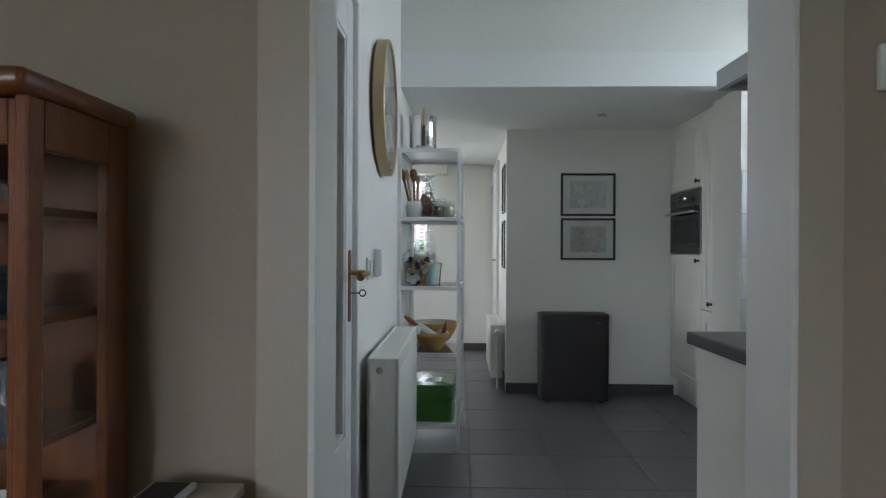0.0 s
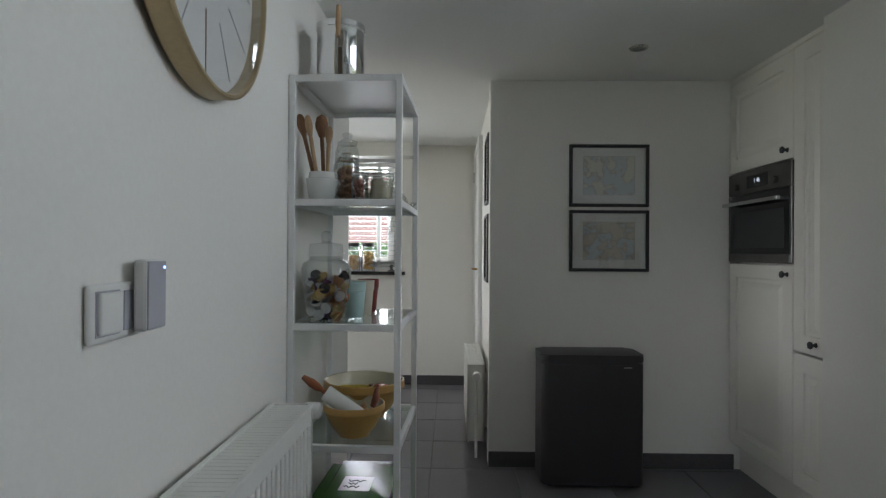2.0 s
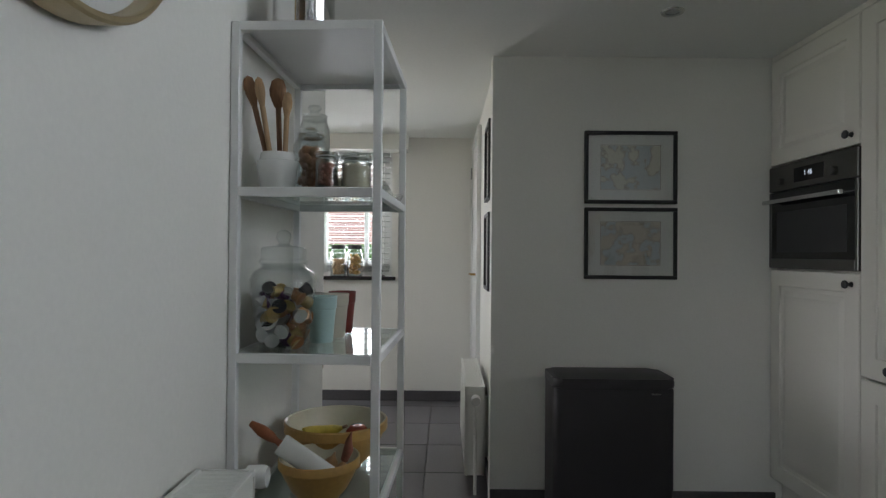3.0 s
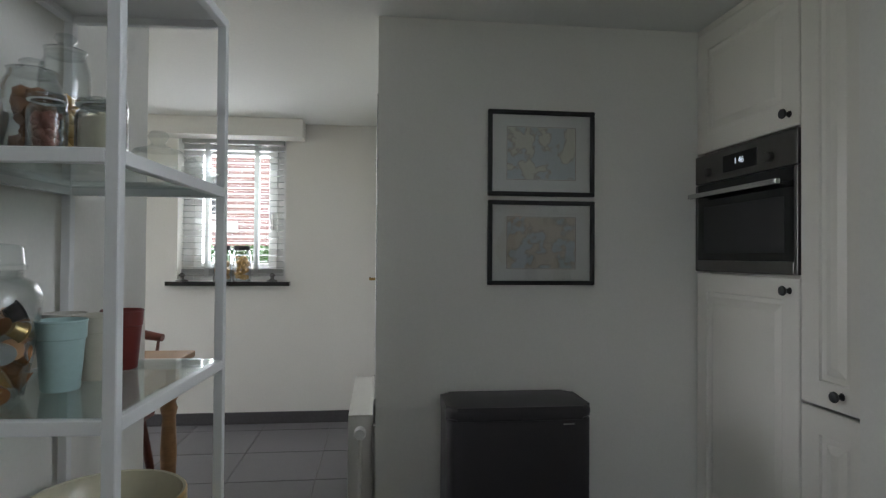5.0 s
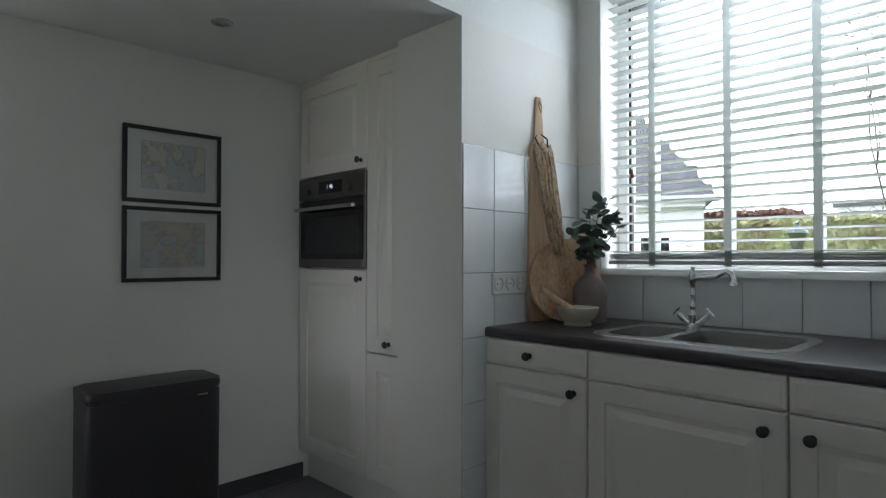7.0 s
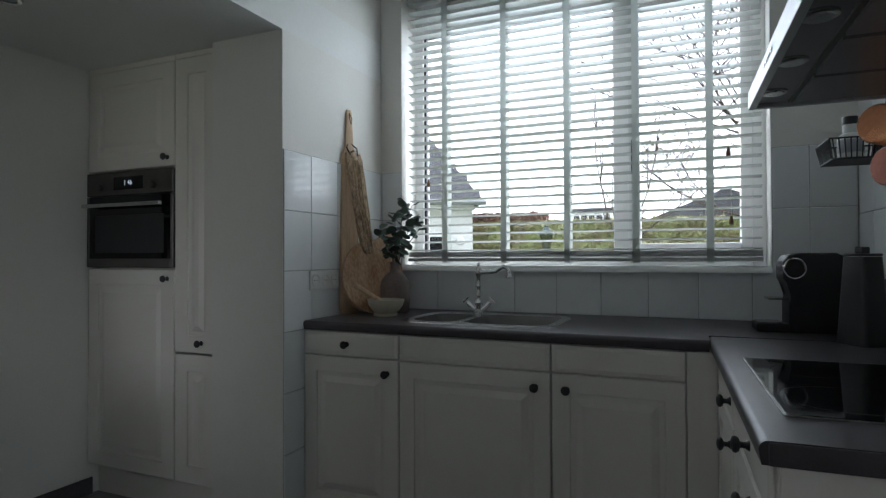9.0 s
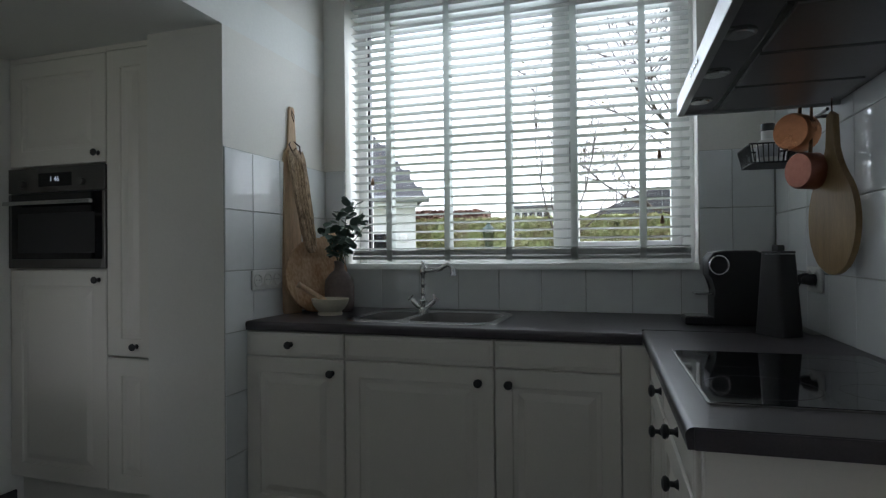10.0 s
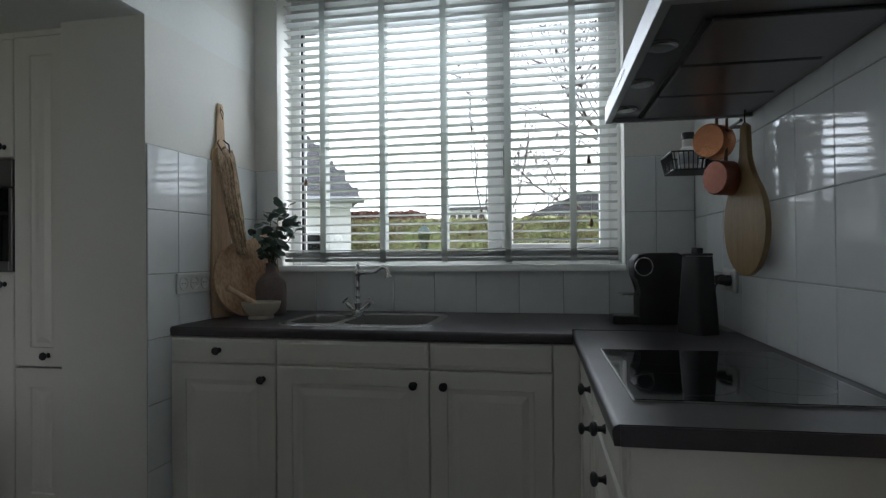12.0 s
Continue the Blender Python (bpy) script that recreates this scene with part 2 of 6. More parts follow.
bm = box(WIN, 0.7, 0, WIN + 0.3, TILED, 1.09)
box(WIN, 0.7, 1.09, WIN + 0.3, 1.455, HIGH, bm=bm)
box(WIN, 3.145, 1.09, WIN + 0.3, TILED, HIGH, bm=bm)
box(WIN, 1.455, 2.55, WIN + 0.3, 3.145, HIGH, bm=bm)
structure("wall_window", bm, WALL, "off-white plaster wall around the wide kitchen window", "wall")
bm = box(-0.05, 0, 0, 1.79, 0.2, HIGH, m=HOBWALL)
structure("wall_hob", bm, WALL, "off-white plaster wall behind the hob and hood", "wall")
bm = box(-4.2, ENTRY, 0, 0.306, ENTRY + 0.14, HIGH)
box(1.134, ENTRY, 0, 3.3, ENTRY + 0.14, HIGH, bm=bm)
box(0.306, ENTRY, 2.08, 1.134, ENTRY + 0.14, HIGH, bm=bm)
structure("wall_entry", bm, [WALL_WARM], "beige plaster living room wall with a doorway", "wall")
bm = box(LEFT, TILED, LOW, WIN + 0.3, BACK + 0.1, LOW + 0.2)
box(-3.2, 4.13, LOW, LEFT, FAR + 0.3, LOW + 0.2, bm=bm)
box(LEFT, BACK + 0.1, LOW, ASIDE + 0.1, FAR + 0.3, LOW + 0.2, bm=bm)
structure("ceiling_low", bm, CEIL, "lowered white plaster ceiling", "ceiling")
structure("wall_above_opening", box(LEFT, TILED, LOW + 0.2, WIN, TILED + 0.1, HIGH), WALL, "off-white plaster above the lowered ceiling", "wall")
structure("ceiling_kitchen", box(-0.1, ENTRY, HIGH, WIN + 0.3, TILED + 0.1, HIGH + 0.1), CEIL, "white plaster kitchen ceiling", "ceiling")
# living room behind the doorway
structure("ceiling_living", box(-4.2, -4.2, HIGH, 3.3, ENTRY, HIGH + 0.1), CEIL, "white plaster living room ceiling", "ceiling")
bm = box(-4.3, -4.3, 0, -2.5, -4.2, HIGH)
box(-0.3, -4.3, 0, 3.4, -4.2, HIGH, bm=bm)
box(-2.5, -4.3, 0, -0.3, -4.2, 0.7, bm=bm)
box(-2.5, -4.3, 2.3, -0.3, -4.2, HIGH, bm=bm)
structure("wall_living_back", bm, WALL_WARM, "beige plaster living room wall with a window opening", "wall")
structure("wall_living_left", box(-4.3, -4.2, 0, -4.2, ENTRY, HIGH), WALL_WARM, "beige plaster living room side wall", "wall")
structure("wall_living_right", box(3.3, -4.2, 0, 3.4, ENTRY, HIGH), WALL_WARM, "beige plaster living room side wall", "wall")
# alcove behind the glazed door
bm = box(-0.2, ENTRY + 0.14, 0, -0.1, 2.4, HIGH)
box(-0.1, 2.3, 0, LEFT - 0.1, 2.4, HIGH, bm=bm)
structure("wall_alcove", bm, WALL, "plain plaster wall of the small hall behind the glazed door", "wall")


def skirting(name, x0, y0, x1, y1):
    structure(name, box(x0, y0, 0, x1, y1, 0.082, 0.003, 1), SKIRT, "dark tiled skirting along the wall foot", "skirting")


skirting("baseboard_pictures", SIDE + 0.0, BACK - 0.011, 2.24, BACK)
skirting("baseboard_passage", ASIDE - 0.011, BACK + 0.101, ASIDE, FAR - 0.011)
skirting("baseboard_dining", -3.2, FAR - 0.011, SIDE, FAR)
structure("baseboard_left", slab([(LEFT + 0.001, 2.0), (LEFT + 0.012, 2.0), (LEFT + 0.053, 4.13), (LEFT + 0.042, 4.13)], 0, 0.082), SKIRT, "dark tiled skirting along the wall foot", "skirting")
skirting("baseboard_pier", 2.164, TILED - 0.011, 2.175, 3.64)


OUT = Matrix.Rotation(radians(90), 4, "X")          # turns a lathe's axis from z to -y


def on_wall(x, y, z, turn):
    """Local x along a wall, -y out of it; turn 0 faces -y, 90 faces +x, -90 faces -x."""
    return pose(x, y, z, 0, 0, turn)


def panel_door(w, h, t=0.02, rim=0.06, x=0.0, z=0.0):
    """A cabinet front with a raised panel, its front on -y."""
    bm = bmesh.new()
    rings = [(0, 0), (0, -t + 0.004), (0.004, -t), (rim, -t), (rim + 0.003, -t + 0.007), (rim + 0.019, -t + 0.0085), (rim + 0.024, -t + 0.007), (rim + 0.044, -t + 0.001)]
    if h < 0.12:                                     # drawer fronts: one shallow step round the edge
        rings = [(0, 0), (0, -t + 0.006), (0.003, -t + 0.0025), (0.012, -t + 0.0015), (0.016, -t)]
    loops = [[bm.verts.new(p) for p in ((x + i, y, z + i), (x + w - i, y, z + i), (x + w - i, y, z + h - i), (x + i, y, z + h - i))] for i, y in rings]
    bm.faces.new(loops[0])
    for a, b in zip(loops, loops[1:]):
        for k in range(4):
            bm.faces.new((a[k], a[(k + 1) % 4], b[(k + 1) % 4], b[k]))
    bm.faces.new(loops[-1][::-1])
    return bm


def knob(parent, x, z, y=-0.02):
    prof = [(0, 0), (0.011, 0), (0.009, 0.004), (0.006, 0.008), (0.006, 0.016), (0.013, 0.019), (0.016, 0.024), (0.0145, 0.029), (0.008, 0.032), (0, 0.033)]
    return part("knob", lathe(prof, 20, m=Matrix.Translation((x, y, z)) @ OUT), BLACK, parent, "round black cabinet knob", 40)


# ---- skirting of the kitchen cabinets and tiled surfaces ----
def tile_mesh(w, h, t, bevel=0.002):
    return mesh_of(box(0, -t, 0, w, 0, h, bevel, 1), "tile", TILE_WHITE)


def tile_field(owner, m, x0, x1, z0, z1, tw=0.2015, th=0.2475, from_x=None, from_z=None, skip=None):
    """Glazed tiles between x0..x1 and z0..z1 of a wall's own plane; cut tiles at the ends."""
    seen, fx, fz = {}, x0 if from_x is None else from_x, z1 if from_z is None else from_z
    joint = 0.0025
    rows, z = [], fz
    while z > z0 + 0.01:
        rows.append((max(z - th, z0), z))
        z -= th
    cols, x = [], fx
    while x < x1 - 0.01:
        cols.append((max(x, x0), min(x + tw, x1)))
        x += tw
    for a, b in rows:
        for c, d in cols:
            if d - c < 0.012 or b - a < 0.012 or (skip and skip((c + d) / 2, (a + b) / 2)):
                continue
            key = (round(d - c, 4), round(b - a, 4))
            if key not in seen:
                seen[key] = tile_mesh(key[0] - joint, key[1] - joint, 0.006)
            ob = new("tile", seen[key])
            ob.parent = owner
            ob.matrix_basis = m @ Matrix.Translation((c, -0.0015, a)) @ pose(0, random.uniform(-0.0004, 0.0004), 0, random.uniform(-0.12, 0.12), 0, random.uniform(-0.12, 0.12))


def grout(name, m, x0, x1, z0, z1):
    ob = structure(name, box(x0, -0.003, z0, x1, 0, z1), GROUT, "glossy pale wall tiles with thin grey joints", "wall tiles")
    ob.matrix_basis = m
    return ob


# ---- kitchen window and blind ----
win = tagged(new("window_1"), "wide white kitchen window with a fixed and an opening light", "window", kind="structure")
win.matrix_basis = on_wall(WIN, 3.145, 1.09, -90)   # local x runs to smaller y, 0..1.69; y into the wall
W1, H1 = 1.69, 1.46
G1 = 1.275                                          # upper edge of the glazing


def bar(name, x0, z0, x1, z1, y0, y1, parent, material=TRIM, label="", bevel=0.004):
    return part(name, box(x0, y0, z0, x1, y1, z1, bevel), material, parent, label)


bm = bmesh.new()
prof = [(0.21, 0.0), (0.21, 0.028), (0.02, 0.028), (-0.006, 0.022), (-0.024, 0.006), (-0.026, 0.0)]
ends = [[bm.verts.new((x, y, z)) for y, z in prof] for x in (0.0, W1)]
bm.faces.new(ends[0])
bm.faces.new(ends[1][::-1])
for k in range(len(prof)):
    j = (k + 1) % len(prof)
    bm.faces.new((ends[0][k], ends[0][j], ends[1][j], ends[1][k]))
part("window_sill", bm, TRIM, win, "white painted window sill with a rounded nose", 50)
bar("frame_left", 0.0, 0.028, 0.05, H1, 0.16, 0.24, win)
bar("frame_right", W1 - 0.055, 0.028, W1, H1, 0.16, 0.24, win)
bar("frame_top", 0.05, G1, W1 - 0.055, H1, 0.16, 0.24, win)
bar("frame_bottom", 0.05, 0.028, W1 - 0.055, 0.085, 0.16, 0.24, win)
bar("mullion", 1.05, 0.085, 1.12, G1, 0.16, 0.24, win)
bar("gasket", 0.05, 0.085, 0.062, G1, 0.175, 0.2, win, BLACK, "black rubber glazing strip", 0)
bar("gasket", 0.062, G1 - 0.012, 1.05, G1, 0.175, 0.2, win, BLACK, "black rubber glazing strip", 0)
bar("sash_left", 1.12, 0.085, 1.172, G1, 0.15, 0.22, win)
bar("sash_right", W1 - 0.1, 0.085, W1 - 0.055, G1, 0.15, 0.22, win)
bar("sash_bottom", 1.172, 0.085, W1 - 0.1, 0.13, 0.15, 0.22, win)
bar("sash_top", 1.172, G1 - 0.05, W1 - 0.1, G1, 0.15, 0.22, win)
bar("handle_plate", 1.132, 0.465, 1.152, 0.535, 0.14, 0.15, win, DARK_STEEL, "dark metal handle plate", 0.003)
bar("window_handle", 1.134, 0.49, 1.15, 0.61, 0.118, 0.132, win, DARK_STEEL, "dark metal window handle", 0.004)
for x0, x1, z0, z1 in ((0.05, 1.05, 0.085, G1), (1.172, W1 - 0.1, 0.13, G1 - 0.05)):
    p = part("pane", box(x0, 0.195, z0, x1, 0.199, z1), PANE, win, "clear glass pane")
    p.visible_shadow = False

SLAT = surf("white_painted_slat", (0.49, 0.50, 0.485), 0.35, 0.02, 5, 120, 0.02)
TAPE = surf("woven_ladder_tape", (0.66, 0.67, 0.64), 0.9, 0.05, 12, 300, 0.2)
_n, _l = TAPE.node_tree.nodes, TAPE.node_tree.links
_t, _m = _n.new("ShaderNodeBsdfTranslucent"), _n.new("ShaderNodeMixShader")
_t.inputs[0].default_value, _m.inputs[0].default_value = (0.68, 0.70, 0.68, 1), 0.65
_l.new(_n["Principled BSDF"].outputs[0], _m.inputs[1])
_l.new(_t.outputs[0], _m.inputs[2])
_l.new(_m.outputs[0], _n["Material Output"].inputs[0])


def venetian(name, m, width, top, bottom, pitch, depth, tilt, tapes, tape_w, label):
    """A blind hung from its head rail; local x across, z up, the slats centred on y = 0."""
    b = thing(name, m, label, "blind")
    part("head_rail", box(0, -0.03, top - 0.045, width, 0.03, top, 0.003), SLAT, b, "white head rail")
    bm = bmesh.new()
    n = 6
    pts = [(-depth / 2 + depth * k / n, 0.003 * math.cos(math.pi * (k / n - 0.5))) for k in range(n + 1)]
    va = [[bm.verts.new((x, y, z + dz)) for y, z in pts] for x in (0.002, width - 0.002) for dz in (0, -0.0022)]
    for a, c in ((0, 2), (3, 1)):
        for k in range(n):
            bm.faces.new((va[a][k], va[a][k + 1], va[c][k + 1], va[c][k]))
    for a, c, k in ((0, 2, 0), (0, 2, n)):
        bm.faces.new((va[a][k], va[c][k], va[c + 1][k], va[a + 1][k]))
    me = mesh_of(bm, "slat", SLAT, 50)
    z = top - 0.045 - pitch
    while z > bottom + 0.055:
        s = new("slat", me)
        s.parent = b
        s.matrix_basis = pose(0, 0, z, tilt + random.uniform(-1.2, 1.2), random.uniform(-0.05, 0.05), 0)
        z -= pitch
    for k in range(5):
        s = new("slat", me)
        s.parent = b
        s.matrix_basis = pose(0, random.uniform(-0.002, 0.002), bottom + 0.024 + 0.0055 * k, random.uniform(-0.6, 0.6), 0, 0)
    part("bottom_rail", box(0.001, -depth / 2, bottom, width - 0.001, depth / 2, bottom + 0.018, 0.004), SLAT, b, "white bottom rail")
    for x in tapes:
        tp = bmesh.new()
        for y in (-depth / 2 - 0.003, depth / 2 + 0.002):
            box(x - tape_w / 2, y, bottom - 0.004, x + tape_w / 2, y + 0.001, top - 0.04, bm=tp)
        box(x - tape_w / 2, -depth / 2 - 0.003, bottom - 0.006, x + tape_w / 2, depth / 2 + 0.003, bottom - 0.003, bm=tp)
        part("ladder_tape", tp, TAPE, b, "pale fabric ladder tape")
    return b


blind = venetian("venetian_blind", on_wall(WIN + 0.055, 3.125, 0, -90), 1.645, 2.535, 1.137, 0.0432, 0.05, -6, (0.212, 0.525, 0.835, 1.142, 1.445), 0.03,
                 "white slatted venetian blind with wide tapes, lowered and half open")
for x, z0 in ((1.515, 1.62), (1.525, 1.33), (0.125, 1.56)):
    bm = tube([(x, -0.034, 2.49), (x, -0.034, z0)], 0.0009, 6)
    part("pull_cord", bm, TAPE, blind, "thin white pull cord")
    part("tassel", lathe([(0, 0), (0.008, 0.003), (0.010, 0.012), (0.005, 0.034), (0.002, 0.04), (0, 0.04)], 14, m=Matrix.Translation((x, -0.034, z0 - 0.04))), BRONZE, blind, "brown wooden cord tassel", 40)

# ---- base cabinets under the window ----
FRONT = 2.325


def base_unit(name, y_hi, w, drawer_knobs, door_knob, label):
    u = thing(name, on_wall(FRONT, y_hi, 0, -90), label, "kitchen cabinet", "base cabinets under the window")
    bm = box(0.001, 0.0, 0.12, w - 0.001, 0.018, 0.855)
    box(0.001, 0.018, 0.12, 0.018, 0.6, 0.70, bm=bm)
    box(w - 0.018, 0.018, 0.12, w - 0.001, 0.6, 0.70, bm=bm)
    box(0.018, 0.018, 0.12, w - 0.018, 0.6, 0.138, bm=bm)
    part("body", bm, CREAM, u)
    dr = part("drawer_front", panel_door(w - 0.005, 0.096, x=0.0025, z=0.758), CREAM, u, "cream drawer front with a moulded edge")
    for x in drawer_knobs:
        knob(dr, x, 0.806)
    d = part("door", panel_door(w - 0.005, 0.628, rim=0.062, x=0.0025, z=0.124), CREAM, u, "cream cabinet door with a raised panel")
    knob(d, *door_knob)
    part("plinth", box(0, 0.05, 0, w, 0.066, 0.119), CREAM, u, "cream plinth board")
    return u


base_unit("base_cabinet", 3.262, 0.452, (0.213,), (0.40, 0.70), "cream base cabinet with one drawer and a panelled door")
base_unit("base_cabinet", 2.810, 0.601, (), (0.545, 0.70), "cream sink base cabinet with a blind drawer front and panelled door")
base_unit("base_cabinet", 2.209, 0.439, (), (0.055, 0.70), "cream base cabinet with a blind drawer front and panelled door")
solid("corner_filler", box(FRONT - 0.018, 1.680, 0.12, FRONT, 1.769, 0.855, 0.002), CREAM, "cream filler strip closing the cabinet corner", "cabinet filler")
solid("corner_filler", box(0.640, -0.538, 0.12, 0.6895, -0.520, 0.855, 0.002, m=HOBRUN), CREAM, "cream filler strip beside the hob cabinets in the corner", "cabinet filler")


def hob_unit(name, x0, w, knob_x, label):
    u = thing(name, HOBRUN @ Matrix.Translation((x0, -0.524, 0)), label, "kitchen cabinet", "cabinets under the hob")
    bm = box(0.001, 0, 0.12, w - 0.001, 0.018, 0.855)
    box(0.001, 0.018, 0.12, 0.018, 0.53, 0.8, bm=bm)
    box(w - 0.018, 0.018, 0.12, w - 0.001, 0.53, 0.8, bm=bm)
    part("body", bm, CREAM, u)
    d = part("drawer_front", panel_door(w - 0.005, 0.096, x=0.0025, z=0.758), CREAM, u, "cream drawer front with a moulded edge")
    knob(d, knob_x, 0.806)
    d = part("door", panel_door(w - 0.005, 0.628, rim=0.062, x=0.0025, z=0.124), CREAM, u, "cream cabinet door with a raised panel")
    knob(d, knob_x, 0.70)
    part("plinth", box(0, 0.05, 0, w, 0.066, 0.119), CREAM, u, "cream plinth board")
    return u


hob_unit("hob_cabinet", 0.69, 0.45, 0.395, "cream cabinet with a drawer and panelled door beside the corner")
hob_unit("hob_cabinet", 1.14, 0.528, 0.30, "cream cabinet with a drawer and panelled door under the hob")
ep = thing("end_panel", HOBRUN, "plain cream end panel closing the hob cabinets", "cabinet panel")
part("panel", box(1.668, -0.532, 0.0, 1.69, -0.012, 0.856, 0.002), CREAM, ep)
part("edge_strip", box(1.669, -0.5345, 0.0, 1.689, -0.5322, 0.856), CREAM, ep, "cream edge strip")

# ---- worktop with its sink cut-out ----
wt = thing("worktop", pose(2.3, 1.16, CT - 0.036), "dark grey laminate worktop with a rounded front edge, in an L", "worktop")


def nosed(x0, x1, y0, y1, m):
    """A slab of worktop whose front (-y of the local frame) is rounded."""
    bm, h, r = bmesh.new(), 0.036, 0.014
    prof = [(y1, 0), (y1, h)] + [(y0 + r - r * math.sin(a), h - r + r * math.cos(a)) for a in [math.pi / 2 * k / 6 for k in range(7)]] + [(y0 + 0.004, 0)]
    a, b = ([bm.verts.new((x, y, z)) for y, z in prof] for x in (x0, x1))
    bm.faces.new(a)
    bm.faces.new(b[::-1])
    for k in range(len(prof)):
        j = (k + 1) % len(prof)
        bm.faces.new((a[k], a[j], b[j], b[k]))
    bmesh.ops.transform(bm, matrix=m, verts=bm.verts)
    return bm


BASE = Matrix.Translation((-2.3, -1.16, -(CT - 0.036)))
ALONG = BASE @ on_wall(0, 3.262, CT - 0.036, -90)     # local x from the tiled return, y = world x
SX0, SX1, SY0, SY1 = 0.405, 1.01, 2.425, 2.845          # sink opening in that frame
for x0, x1, y0, y1, round_ in ((0, 1.56, 2.30, SY0, 1), (0, SX0, SY0, WIN - 0.008, 0), (SX1, 2.08, SY0, WIN - 0.008, 0), (SX0, SX1, SY1, WIN - 0.008, 0)):
    part("worktop_piece", nosed(x0, x1, y0, y1, ALONG) if round_ else box(x0, y0, 0, x1, y1, 0.036, m=ALONG), WORKTOP, wt, "", 35)
part("hob_run", nosed(0.55, 1.71, -0.563, 0.0, BASE @ HOBRUN @ Matrix.Translation((0, 0, CT - 0.0364))), WORKTOP, wt, "", 35)
part("end_edge", box(1.71, -0.55, CT - 0.036, 1.716, 0.0, CT - 0.002, 0.002, m=BASE @ HOBRUN), WORKTOP, wt, "dark edge strip")


def rounded_rect(x0, y0, x1, y1, r, n=6):
    pts = []
    for cx, cy, a0 in ((x1 - r, y1 - r, 0), (x0 + r, y1 - r, 90), (x0 + r, y0 + r, 180), (x1 - r, y0 + r, 270)):
        pts += [(cx + r * math.cos(radians(a0 + 90 * k / n)), cy + r * math.sin(radians(a0 + 90 * k / n))) for k in range(n + 1)]
    return pts


# ---- sink and tap ----
sink = thing("sink", on_wall(0, 3.262, CT, -90), "brushed steel sink with a small and a large bowl", "sink")


def bowl(x0, y0, x1, y1, deep):
    bm = bmesh.new()
    stages = [(0, 0.003, 0.07), (0.006, -0.004, 0.065), (0.012, -0.02, 0.06), (0.025, -deep + 0.03, 0.05), (0.055, -deep, 0.045)]
    loops = [[bm.verts.new((x, y, z)) for x, y in rounded_rect(x0 + i, y0 + i, x1 - i, y1 - i, r)] for i, z, r in stages]
    for a, b in zip(loops, loops[1:]):
        for k in range(len(a)):
            j = (k + 1) % len(a)
            bm.faces.new((a[k], a[j], b[j], b[k]))
    bm.faces.new(loops[-1])
    return bm


rim = bmesh.new()
outer = [(x, y) for x, y in rounded_rect(0.38, 2.40, 1.03, 2.87, 0.1)]
holes = [rounded_rect(0.42, 2.45, 0.615, 2.78, 0.07), rounded_rect(0.65, 2.45, 1.0, 2.80, 0.07)]
edges = []
for loop in (outer, *holes):
    vs = [rim.verts.new((x, y, 0.003)) for x, y in loop]
    edges += [rim.edges.new((vs[k], vs[(k + 1) % len(vs)])) for k in range(len(vs))]
bmesh.ops.triangle_fill(rim, edges=edges, use_beauty=True, use_dissolve=False)
lo = [rim.verts.new((x * 1.0, y, 0.0)) for x, y in rounded_rect(0.376, 2.396, 1.034, 2.874, 0.104)]
rim.verts.ensure_lookup_table()
hi = [rim.verts[k] for k in range(len(outer))]
for k in range(len(lo)):
    j = (k + 1) % len(lo)
    rim.faces.new((lo[k], lo[j], hi[j], hi[k]))
part("rim", rim, STEEL, sink, "brushed steel sink rim")
# darker than the rim steel: the shade inside the bowls is in this colour
BOWLSTEEL = surf("shaded_bowl_steel", (0.20, 0.19, 0.185), 0.36, 0.1, 6, 90, 0.04, metal=1.0)
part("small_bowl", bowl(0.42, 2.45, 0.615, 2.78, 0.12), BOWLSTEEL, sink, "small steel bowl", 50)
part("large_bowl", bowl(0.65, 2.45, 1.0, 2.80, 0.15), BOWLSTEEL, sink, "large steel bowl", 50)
for cx, cy, dz in ((0.518, 2.615, -0.12), (0.825, 2.625, -0.15)):
    part("drain", lathe([(0, 0.001), (0.012, 0.001), (0.014, 0.004), (0.034, 0.005), (0.038, 0.001)], 20, m=Matrix.Translation((cx, cy, dz))), CHROME, sink, "chrome drain", 40)

tap = thing("kitchen_tap", pose(2.835, 2.668, CT + 0.003), "chrome traditional mixer tap with two cross handles", "tap")
part("column", lathe([(0, 0), (0.026, 0), (0.026, 0.006), (0.018, 0.012), (0.015, 0.03), (0.02, 0.04), (0.02, 0.05), (0.012, 0.058), (0.010, 0.075), (0.014, 0.082), (0.010, 0.09), (0.010, 0.12), (0.013, 0.126), (0.010, 0.134), (0.010, 0.17), (0.015, 0.176), (0.016, 0.205), (0.011, 0.212), (0.006, 0.22), (0.009, 0.227), (0.007, 0.235), (0, 0.238)], 24), CHROME, tap, "", 40)
arc = [(0, -0.01, 0.19), (0, -0.06, 0.192), (0, -0.085, 0.196), (0, -0.105, 0.21), (0, -0.122, 0.217), (0, -0.138, 0.211), (0, -0.146, 0.195), (0, -0.148, 0.178)]
part("spout", tube(arc, [0.011, 0.010, 0.010, 0.010, 0.010, 0.010, 0.011, 0.012], 14), CHROME, tap, "curved chrome spout", 40)
part("nozzle", lathe([(0, 0), (0.017, 0), (0.017, 0.008), (0.012, 0.014), (0, 0.014)], 18, m=Matrix.Translation((0, -0.148, 0.166))), CHROME, tap, "", 40)
